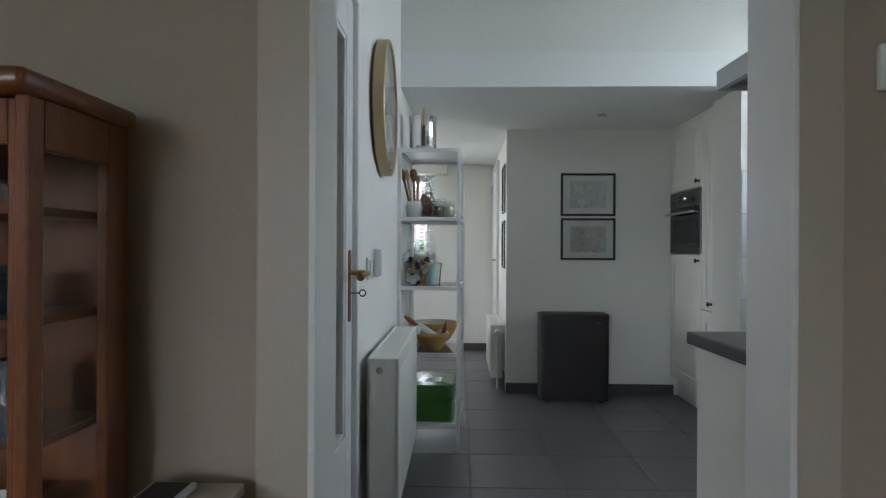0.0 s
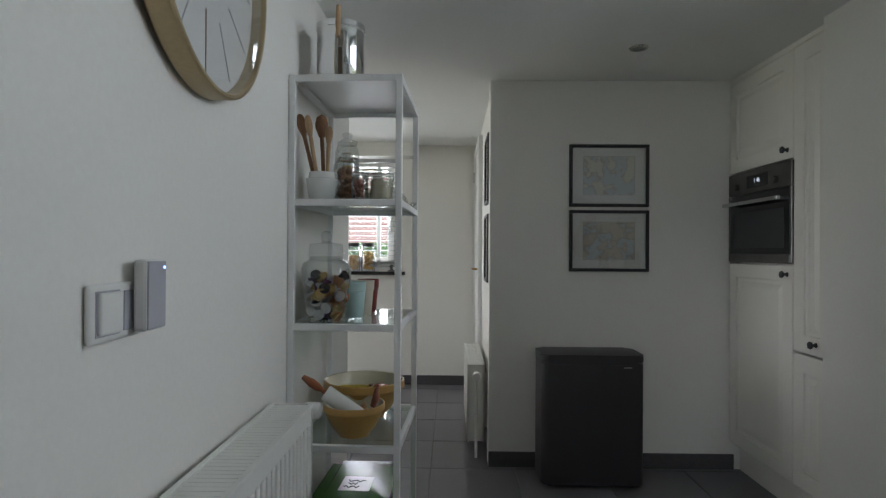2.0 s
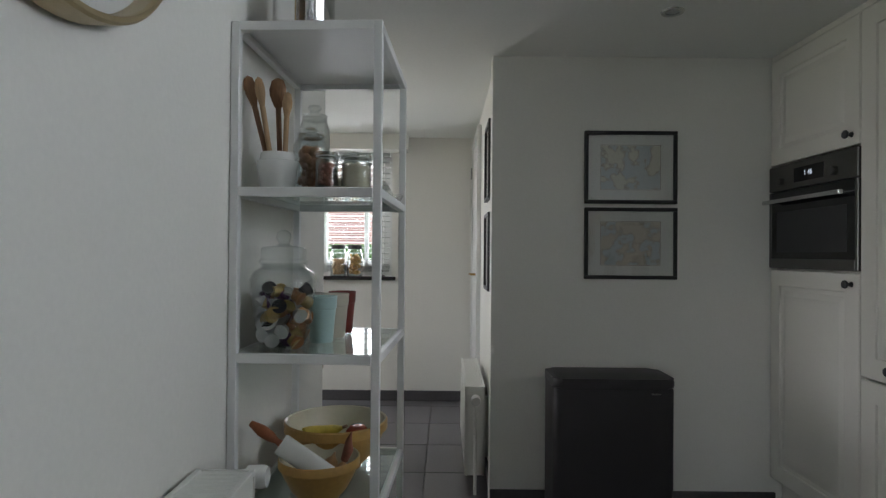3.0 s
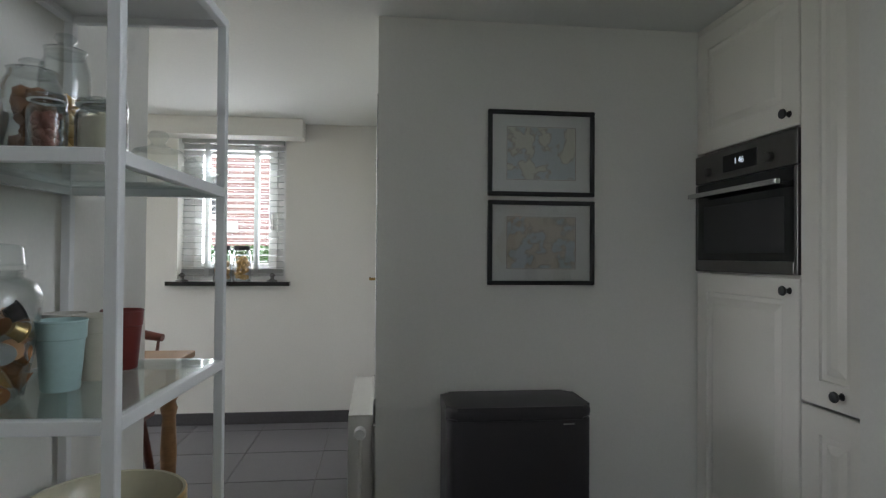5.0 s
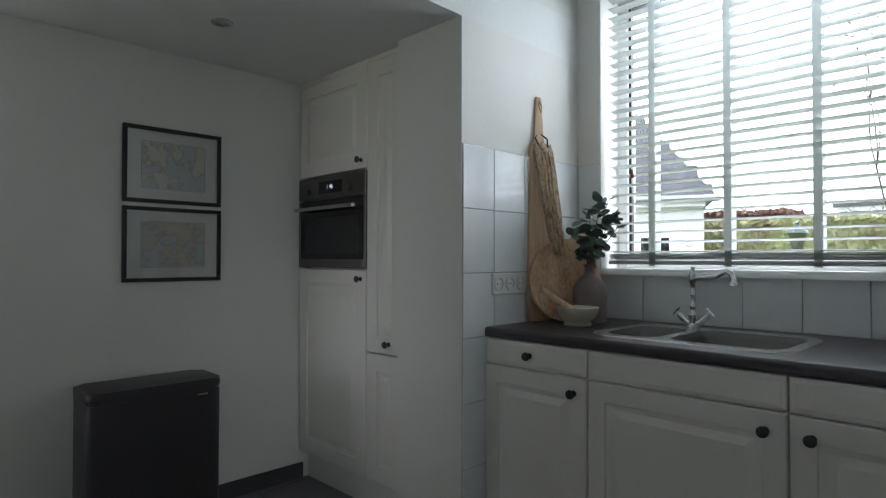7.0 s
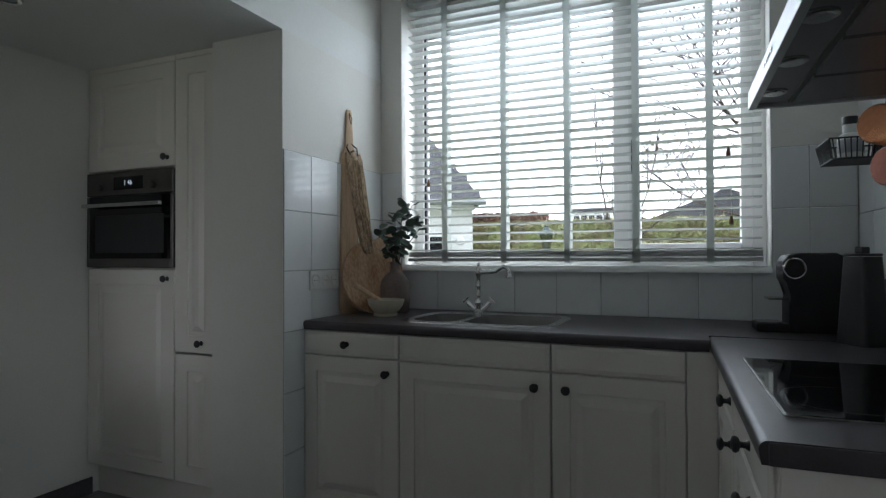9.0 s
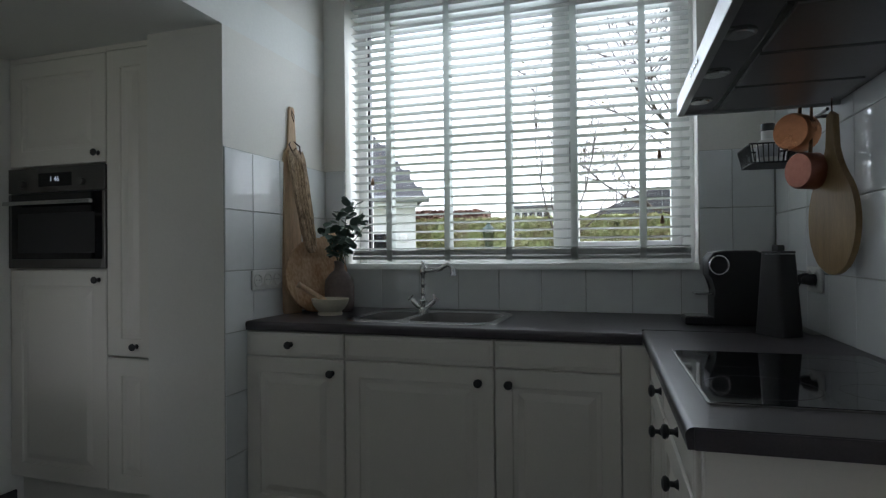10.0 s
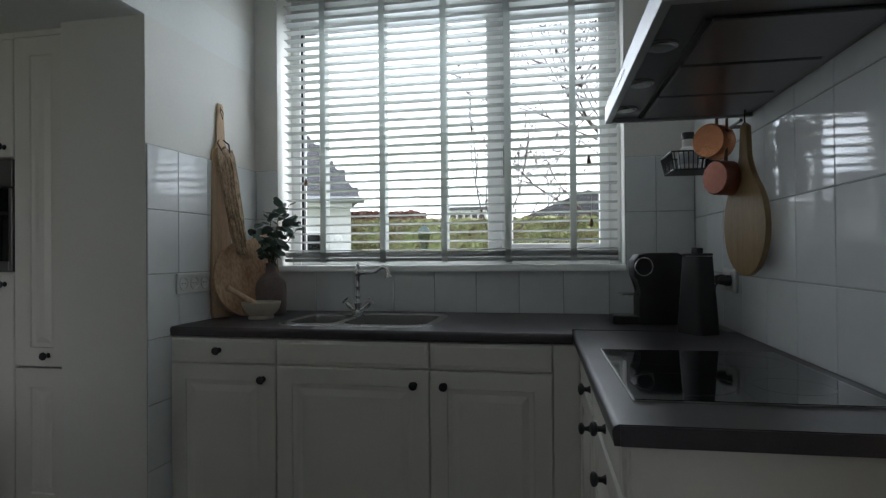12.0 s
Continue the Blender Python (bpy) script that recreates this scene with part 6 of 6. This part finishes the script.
# ---- living room ----
CHERRY = surf("cherry_cabinet_wood", (0.21, 0.073, 0.026), 0.3, 0.3, 5, 50, 0.06, stretch=(6, 6, 0.7), coat=0.2)
cab = thing("display_cabinet", pose(-0.958, 0.63, 0), "red-brown wooden display cabinet with glazed sides and doors", "display cabinet")
CW, CD, CH = 0.94, 0.237, 1.346
for x in (0, CW - 0.02):
    for y, d in ((0, 0.032), (CD - 0.06, 0.06)):
        part("corner_post", box(x, y, 0.0, x + 0.02, y + d, CH, 0.004), CHERRY, cab)
part("cornice", slab(rounded_rect(-0.014, -0.03, CW + 0.014, CD + 0.005, 0.012, 3), CH, CH + 0.03, bevel=0.01), CHERRY, cab, "moulded cornice", 40)
part("base_rail", box(-0.01, -0.01, 0.06, CW + 0.01, CD, 0.16, 0.006), CHERRY, cab)
part("back_panel", box(0.02, CD - 0.012, 0.1, CW - 0.02, CD - 0.002, CH), CHERRY, cab)
for x in (0.0, CW - 0.02):
    for z in (0.16, CH - 0.07):
        part("side_rail", box(x, 0.032, z, x + 0.02, CD - 0.06, z + 0.07, 0.002), CHERRY, cab)
    part("side_glass", box(x + 0.008, 0.032, 0.23, x + 0.012, CD - 0.06, CH - 0.07), PANE, cab, "clear side pane")
for x0 in (0.02, CW / 2):
    w = CW / 2 - 0.02
    bm = box(x0, 0.004, 0.16, x0 + 0.012, 0.026, CH - 0.005, 0.003)
    box(x0 + w - 0.012, 0.004, 0.16, x0 + w, 0.026, CH - 0.005, 0.003, bm=bm)
    box(x0 + 0.012, 0.004, 0.16, x0 + w - 0.012, 0.026, 0.22, 0.003, bm=bm)
    box(x0 + 0.012, 0.004, CH - 0.065, x0 + w - 0.012, 0.026, CH - 0.005, 0.003, bm=bm)
    dd = part("glazed_door", bm, CHERRY, cab, "glazed cabinet door")
    part("door_glass", box(x0 + 0.012, 0.014, 0.22, x0 + w - 0.012, 0.018, CH - 0.065), PANE, dd, "clear door pane")
SHELVES = (0.2, 0.47, 0.68, 0.86, 1.04, 1.2)
for z in SHELVES:
    part("shelf", box(0.03, 0.03, z - 0.014, CW - 0.03, CD - 0.014, z, 0.002), CHERRY, cab, "dark inner shelf")
TEAL = surf("dark_blue_pottery", (0.05, 0.08, 0.11), 0.3, 0.2, 12, 60, 0.05)
rnd = random.Random(5)
for z, mats, hs in ((1.2, JAR, 0.09), (1.04, TEAL, 0.07), (0.86, TEAL, 0.11), (0.68, CERAMIC, 0.12), (0.47, CERAMIC, 0.14)):
    for k in range(4):
        x, r = -0.955 + 0.84 - 0.11 * k - rnd.uniform(0, 0.03), rnd.uniform(0.03, 0.042)
        if mats is CERAMIC:
            b = thing("serving_bowl", pose(x - 0.02, 0.73, z + 0.001), "pale ceramic bowl inside the display cabinet", "bowl", "crockery in the cabinet")
            part("bowl", lathe([(0, 0), (0.02, 0), (0.024, 0.006), (0.045, 0.04), (0.05, hs * 0.6), (0.047, hs * 0.6), (0.04, 0.04), (0, 0.012)], 24), CERAMIC, b, "", 40)
        elif mats is TEAL:
            b = thing("pottery_jar", pose(x, 0.735, z + 0.001), "small dark blue pottery jar inside the display cabinet", "jar", "crockery in the cabinet")
            part("jar", lathe([(0, 0), (r, 0), (r * 1.05, 0.01), (r * 1.05, hs * 0.7), (r * 0.7, hs * 0.85), (r * 0.75, hs), (r * 0.65, hs), (0, hs * 0.9)], 20), TEAL, b, "", 40)
        else:
            b = thing("drinking_glass", pose(x, 0.735, z + 0.001), "clear stemmed glass inside the display cabinet", "glass", "crockery in the cabinet")
            part("glass", lathe([(0, 0), (0.025, 0), (0.004, 0.006), (0.004, 0.035), (0.024, 0.05), (0.027, 0.085), (0.026, 0.085), (0.022, 0.052), (0, 0.04)], 20), JAR, b, "", 40)
st = thing("side_table", pose(0.0, 0.735, 0), "small pale painted side table against the living room wall", "side table")
part("tabletop", box(0.03, -0.005, 0.715, 0.19, 0.13, 0.735, 0.004), CASING, st)
for x in (0.035, 0.165):
    for y in (0.0, 0.105):
        part("leg", box(x, y, 0, x + 0.02, y + 0.02, 0.7148, 0.002), CASING, st)
pf = thing("small_tray", pose(0.045, 0.745, 0.736), "small dark tray with a pale rim on the side table", "tray")
part("rim", box(0, 0, 0, 0.075, 0.09, 0.012, 0.004), PLASTIC, pf, "pale rim")
part("dish", box(0.008, 0.008, 0.0122, 0.067, 0.082, 0.0132), BLACK, pf, "dark inside")
s2 = thing("wall_switch_box", on_wall(1.272, ENTRY, 1.415, 0), "white plastic switch box on the beige living room wall", "light switch")
part("plate", box(0, -0.016, 0, 0.075, -0.0005, 0.08, 0.005), PLASTIC, s2)
part("rocker", box(0.012, -0.022, 0.012, 0.063, -0.0155, 0.068, 0.003), PLASTIC, s2, "white rocker")
lw = tagged(new("window_3"), "white-framed living room window behind the walk", "window", kind="structure")
lw.matrix_basis = on_wall(-0.3, -4.2, 0.7, 180)
for x0, z0, x1, z1 in ((0, 0, 0.07, 1.6), (2.13, 0, 2.2, 1.6), (0.07, 0, 2.13, 0.07), (0.07, 1.53, 2.13, 1.6), (1.07, 0.07, 1.13, 1.53)):
    part("window_frame", box(x0, 0.02, z0, x1, 0.08, z1, 0.004), TRIM, lw)
for x0, x1 in ((0.07, 1.07), (1.13, 2.13)):
    p = part("pane", box(x0, 0.045, 0.07, x1, 0.049, 1.53), PANE, lw, "clear glass pane")
    p.visible_shadow = False

# ---- outside ----
GRASS = surf("lawn", (0.07, 0.10, 0.03), 0.9, 0.4, 1.2, 25, 0.5)
structure("ground", box(-600, -600, -0.4, 600, 600, -0.14), GRASS, "flat green lawn reaching far behind the house", "ground")
HEDGE = surf("clipped_hedge_leaf", (0.25, 0.30, 0.12), 0.7, 0.5, 2.2, 20, 0.3, tint=(0.36, 0.23, 0.12))
BRUSH = surf("russet_shrub", (0.16, 0.075, 0.05), 0.8, 0.4, 2.2, 20, 0.3)
BRANCH = surf("tree_bark", (0.075, 0.058, 0.042), 0.9, 0.3, 8, 40, 0.4)
nprng = np.random.default_rng(4)


def leafage(name, x0, y0, z0, x1, y1, z1, n, size, material, label, category):
    """A clipped mass of small leaves over a dark inner body."""
    t = thing(name, pose((x0 + x1) / 2, (y0 + y1) / 2, z0), label, category)
    cx, cy = (x0 + x1) / 2, (y0 + y1) / 2
    part("inner_twigs", box(x0 - cx + size, y0 - cy + size, 0, x1 - cx - size, y1 - cy - size, z1 - z0 - size), material, t)
    p = nprng.random((n, 3)) * [x1 - x0, y1 - y0, z1 - z0] + [x0 - cx, y0 - cy, 0]
    face = nprng.integers(0, 4, n)
    thick = nprng.random(n) * size * 1.4
    p[face == 0, 0] = x0 - cx + thick[face == 0]
    p[face == 1, 2] = z1 - z0 - thick[face == 1] + 0.25 * size
    p[face == 2, 1] = y0 - cy + thick[face == 2]
    p[face == 3, 1] = y1 - cy - thick[face == 3]
    if (x1 - x0) < (y1 - y0):
        sel = (face == 2) | (face == 3)
        p[sel, 0] = x0 - cx + thick[sel]
        p[sel, 1] = nprng.random(sel.sum()) * (y1 - y0) + y0 - cy
    else:
        sel = face == 0
        p[sel, 1] = y0 - cy + thick[sel]
        p[sel, 0] = nprng.random(sel.sum()) * (x1 - x0) + x0 - cx
    a, b = nprng.normal(size=(n, 3)), nprng.normal(size=(n, 3))
    a /= np.linalg.norm(a, axis=1)[:, None]
    b -= a * (a * b).sum(1)[:, None]
    b /= np.linalg.norm(b, axis=1)[:, None]
    s = size * (0.6 + 0.8 * nprng.random((n, 1)))
    v = np.stack((p - a * s, p + b * s * 0.5, p + a * s, p - b * s * 0.5), 1).reshape(-1, 3)
    me = bpy.data.meshes.new("leaves")
    me.from_pydata(v.tolist(), [], np.arange(4 * n).reshape(-1, 4).tolist())
    me.materials.append(material)
    ob = new("leaves", me)
    ob.parent = t
    tagged(ob, kind="stuff")
    return t


leafage("garden_hedge", 13.0, -9, -0.14, 14.0, 9.4, 1.92, 26000, 0.07, HEDGE, "long clipped beech hedge, green and brown, across the garden", "hedge")
leafage("russet_shrub", 15.5, 5.6, -0.14, 17, 8.4, 2.3, 5000, 0.09, BRUSH, "russet autumn shrubs rising behind the hedge", "shrub")
leafage("front_hedge", -4.5, 11.4, -0.14, 4.5, 12.3, 1.28, 14000, 0.05, surf("green_hedge_leaf", (0.05, 0.12, 0.025), 0.6, 0.4, 2.5, 20, 0.3), "bright green clipped hedge outside the dining window", "hedge")


def tree(name, x, y, h, spread, seed, depth, label, lean=0.0, fork=3):
    t = thing(name, pose(x, y, -0.14), label, "tree")
    rnd = random.Random(seed)
    bm = bmesh.new()
    tips = []

    def grow(p, d, ln, r, lev):
        pts, rad = [p], [r]
        for k in range(3):
            d = (d + Vector((rnd.uniform(-1, 1), rnd.uniform(-1, 1), rnd.uniform(-0.3, 0.5))) * 0.17).normalized()
            p = p + d * ln / 3
            pts.append(p)
            rad.append(r * (1 - 0.16 * (k + 1)))
        tube(pts, rad, 6 if lev < 2 else 4, bm=bm)
        if lev >= depth:
            tips.append(p)
            return
        for k in range(fork if lev else fork + 1):
            side = Vector((rnd.uniform(-1, 1), rnd.uniform(-1, 1), rnd.uniform(-0.15, 0.55))).normalized()
            nd = (d * (1 - spread) + side * spread).normalized()
            grow(pts[rnd.choice((2, 3, 3))], nd, ln * rnd.uniform(0.6, 0.82), r * 0.6, lev + 1)
        grow(p, (d + Vector((0, 0, 0.15))).normalized(), ln * 0.75, r * 0.62, lev + 1)

    grow(Vector((0, 0, 0)), Vector((lean, 0, 1)).normalized(), h * 0.36, h * 0.0085, 0)
    part("trunk_and_limbs", bm, BRANCH, t, "bare branching limbs")
    lf = bmesh.new()
    for p in tips[::7]:
        q = p + Vector((rnd.uniform(-0.1, 0.1), rnd.uniform(-0.1, 0.1), rnd.uniform(-0.1, 0.05)))
        a = Vector((rnd.uniform(-1, 1), rnd.uniform(-1, 1), rnd.uniform(-1, 1))).normalized() * 0.035
        b = a.orthogonal().normalized() * 0.022
        lf.faces.new([lf.verts.new(q + v) for v in (-a, b, a, -b)])
    part("last_leaves", lf, surf("yellow_leaf", (0.22, 0.2, 0.04), 0.7, 0.2, 5, 20, 0), t, "few last yellow leaves")
    return t


tree("garden_tree", 10.6, -0.15, 6.4, 0.72, 3, 6, "bare garden tree with drooping fine twigs and few yellow leaves")
tree("young_tree", 9.2, 3.0, 3.9, 0.4, 9, 3, "slim bare young tree in front of the hedge", 0, 2)
tree("far_tree", 26, 4.2, 5.5, 0.6, 14, 3, "bare tree far behind the hedge")

RENDER = surf("white_house_render", (0.72, 0.72, 0.70), 0.8, 0.05, 0.8, 30, 0.15)
ROOF = surf("dark_roof_tile", (0.055, 0.055, 0.062), 0.6, 0.25, 1.5, 20, 0.2)
house = thing("white_house", pose(11.0, 5.75, -0.14, 0, 0, 26), "low white rendered house with a dark hipped tile roof", "house")
part("wall", box(0, 0, 0, 7, 8, 2.43), RENDER, house, "white rendered walls")
bm = bmesh.new()
lo = [bm.verts.new(p) for p in ((-0.35, -0.2, 2.35), (7.35, -0.2, 2.35), (7.35, 8.35, 2.35), (-0.35, 8.35, 2.35))]
hi = [bm.verts.new(p) for p in ((3.5, 3.45, 7.4), (3.5, 4.6, 7.4))]
for f in ((lo[0], lo[1], hi[0]), (lo[1], lo[2], hi[1], hi[0]), (lo[2], lo[3], hi[1]), (lo[3], lo[0], hi[0], hi[1]), lo[::-1]):
    bm.faces.new(f)
roof = part("roof", bm, ROOF, house, "dark hipped tile roof")
tl = bmesh.new()
for r in range(27):
    f0 = r / 27
    for k in range(40):
        y = -0.35 + 8.7 * (k + 0.5) / 40
        x0, z0 = -0.35 + 3.85 * f0, 2.35 + 5.05 * f0
        if -0.2 + 3.65 * f0 + 0.1 < y < 8.35 - 3.75 * f0 - 0.1:
            box(-0.09, -0.1, 0.005, 0.13, 0.1, 0.03, bm=tl, m=Matrix.Translation((x0 + 0.14, y, z0 + 0.125)) @ pose(0, 0, 0, 0, -53.5, 0))
part("roof_tiles", tl, ROOF, roof, "rows of dark roof tiles")
part("gutter", tube([(-0.4, -0.22, 2.33), (-0.4, 8.4, 2.33)], 0.06, 8), surf("zinc_gutter", (0.3, 0.31, 0.32), 0.5, 0.1, 3, 30, 0.05, metal=0.6), house, "zinc gutter", 40)
part("fascia", box(-0.3, 0.0, 2.21, -0.02, 8.3, 2.34), TRIM, house, "white soffit")
for y in (0.5, 2.6):
    wf = part("window", box(-0.03, y, 0.75, 0.02, y + 0.62, 1.75, 0.005), TRIM, house, "small white house window")
    part("window_glass", box(-0.036, y + 0.07, 0.82, -0.031, y + 0.55, 1.68), BLACK_GLASS, wf, "dark window glass")
part("chimney", box(3.0, 0.9, 2.9, 3.4, 1.3, 3.9), RENDER, house)
wl = part("wall_lamp", lathe([(0, 0), (0.08, 0), (0.09, 0.03), (0.06, 0.07), (0, 0.08)], 16, m=Matrix.Translation((0, 0.25, 1.6)) @ pose(0, 0, 0, 0, -90, 0)), TRIM, house, "round white wall lamp", 40)
shed = thing("wooden_shed", pose(19, -0.99, -0.14), "brown timber barn with a dark gabled roof", "shed")
PLANK = surf("weathered_planks", (0.22, 0.18, 0.165), 0.85, 0.35, 4, 30, 0.3, stretch=(1, 9, 0.4))
part("wall", box(0, 0, 0, 5, 3.6, 2.42), PLANK, shed, "weathered plank walls")
bm = bmesh.new()
a = [bm.verts.new(p) for p in ((-0.3, -0.4, 2.4), (-0.3, 1.9, 3.23), (-0.3, 3.95, 2.4))]
b = [bm.verts.new((5.3, v.co.y, v.co.z)) for v in a]
for f in (a, b[::-1], (a[0], a[1], b[1], b[0]), (a[1], a[2], b[2], b[1]), (a[2], a[0], b[0], b[2])):
    bm.faces.new(f)
part("roof", bm, ROOF, shed, "dark gabled roof")
far = thing("far_white_building", pose(46, 9.0, -0.14), "long low white building far behind the hedge", "house")
part("wall", box(0, -1.5, 0, 8, 1.6, 4.7), RENDER, far)
part("roof", box(-0.2, -1.7, 4.7, 8.2, 1.8, 4.95), ROOF, far)
for k in range(5):
    part("window", box(-0.03, -1.35 + 0.58 * k, 3.5, 0.01, -0.93 + 0.58 * k, 4.4), BLACK_GLASS, far, "dark window")
lamp = thing("garden_lantern", pose(7.2, 3.38, -0.14), "dark green garden lantern on a post, unlit", "garden lamp")
part("post", tube([(0, 0, 0), (0, 0, 1.36)], [0.03, 0.02], 10), BLACK, lamp, "", 40)
LANTERN = surf("green_lantern_metal", (0.02, 0.05, 0.04), 0.4, 0.1, 8, 60, 0.03)
part("cage", lathe([(0.0, 1.36), (0.05, 1.36), (0.055, 1.375), (0.05, 1.38)], 6), LANTERN, lamp)
part("lantern_glass", lathe([(0.045, 1.38), (0.085, 1.56), (0.08, 1.56), (0.042, 1.38)], 6), FROST, lamp, "pale lantern glass")
part("hood", lathe([(0.11, 1.56), (0.09, 1.585), (0.035, 1.635), (0.02, 1.65), (0.025, 1.665), (0, 1.68)], 6), LANTERN, lamp, "pitched lantern hood")

BRICKWALL = bpy.data.materials.new("red_brick_wall")
BRICKWALL.use_nodes = True
n, l = BRICKWALL.node_tree.nodes, BRICKWALL.node_tree.links
co = n.new("ShaderNodeTexCoord")
mp = n.new("ShaderNodeMapping")
mp.inputs["Rotation"].default_value = (radians(90), 0, 0)
tx = n.new("ShaderNodeTexBrick")
tx.inputs["Color1"].default_value, tx.inputs["Color2"].default_value, tx.inputs["Mortar"].default_value = (0.24, 0.115, 0.095, 1), (0.19, 0.10, 0.09, 1), (0.40, 0.37, 0.34, 1)
tx.inputs["Scale"].default_value, tx.inputs["Brick Width"].default_value, tx.inputs["Row Height"].default_value, tx.inputs["Mortar Size"].default_value = 1.0, 0.22, 0.066, 0.009
l.new(co.outputs["Object"], mp.inputs[0])
l.new(mp.outputs[0], tx.inputs[0])
l.new(tx.outputs[0], n["Principled BSDF"].inputs["Base Color"])
n["Principled BSDF"].inputs["Roughness"].default_value = 0.9
bp = n.new("ShaderNodeBump")
bp.inputs["Strength"].default_value, bp.inputs["Distance"].default_value, bp.invert = 0.6, 0.01, True
l.new(tx.outputs[1], bp.inputs["Height"])
l.new(bp.outputs[0], n["Principled BSDF"].inputs["Normal"])
bh = thing("brick_house", pose(-2, 16.5, -0.14), "red brick house with white-framed windows across the street", "house")
part("wall", box(-7, 0, 0, 7, 6, 6.2), BRICKWALL, bh, "red brick facade")
part("roof", box(-7.3, -0.3, 6.2, 7.3, 6.3, 6.5), ROOF, bh)
for x in (-1.35, 1.9, -4.6):
    wn_ = part("window", box(x, -0.05, 2.15, x + 0.62, 0.02, 3.25, 0.01), TRIM, bh, "white window frame")
    part("window_glass", box(x + 0.12, -0.056, 2.27, x + 0.5, -0.051, 3.13), BLACK_GLASS, wn_, "dark window glass")
    part("lintel", box(x - 0.35, -0.03, 1.85, x + 0.95, 0.01, 2.1), RENDER, bh, "pale stone band")

# ---- wall and floor tiles ----
tf = grout("tiles_return", on_wall(2.178, TILED, 0, 0), 0, WIN - 2.178, 0.0, 1.602)
tile_field(tf, Matrix.Identity(4), 0, WIN - 2.178, 0.0, 1.602, from_x=-0.02)
tw_ = grout("tiles_window", on_wall(WIN, 3.26, 0, -90), 0, 3.26 - 1.153, 0.86, 1.088)
tile_field(tw_, Matrix.Identity(4), 0, 3.26 - 1.16, CT, 1.088, from_x=-0.08, from_z=1.1115)
tr_ = grout("tiles_window_side", on_wall(WIN, 1.453, 0, -90), 0, 0.295, 1.09, 1.602)
tile_field(tr_, Matrix.Identity(4), 0.002, 0.292, 1.09, 1.602, from_x=-0.07)
tl_ = grout("tiles_window_left", on_wall(WIN, 3.26, 0, -90), 0.0, 0.114, 1.09, 1.602)
tile_field(tl_, Matrix.Identity(4), 0.002, 0.114, 1.09, 1.602, from_x=-0.08)
th_ = grout("tiles_hob_wall", HOBWALL, 0.004, 1.784, 0.86, 2.006)
tile_field(th_, Matrix.Identity(4), 0.008, 1.78, CT, 2.005, tw=0.213, th=0.2275, from_x=-0.02, from_z=2.005)
me = mesh_of(box(0.0024, 0.0024, -0.0085, 0.4476, 0.4476, 0.0, 0.0018, 1), "floor_tile", TILE_DARK)
fl = bpy.data.objects["floor"]
for i in range(-4, 6):
    for j in range(-4, 9):
        x, y = 0.613 + 0.45 * i, 2.652 + 0.45 * j
        if (x > 2.9) or (x < LEFT - 0.3 and y < 4.0) or y < 0.6 or y > 6.4 or x < -1.3:
            continue
        ob = new("floor_tile", me)
        ob.parent = fl
        ob.matrix_basis = pose(x, y, random.uniform(-0.0006, 0), random.uniform(-0.05, 0.05), random.uniform(-0.05, 0.05), 0)
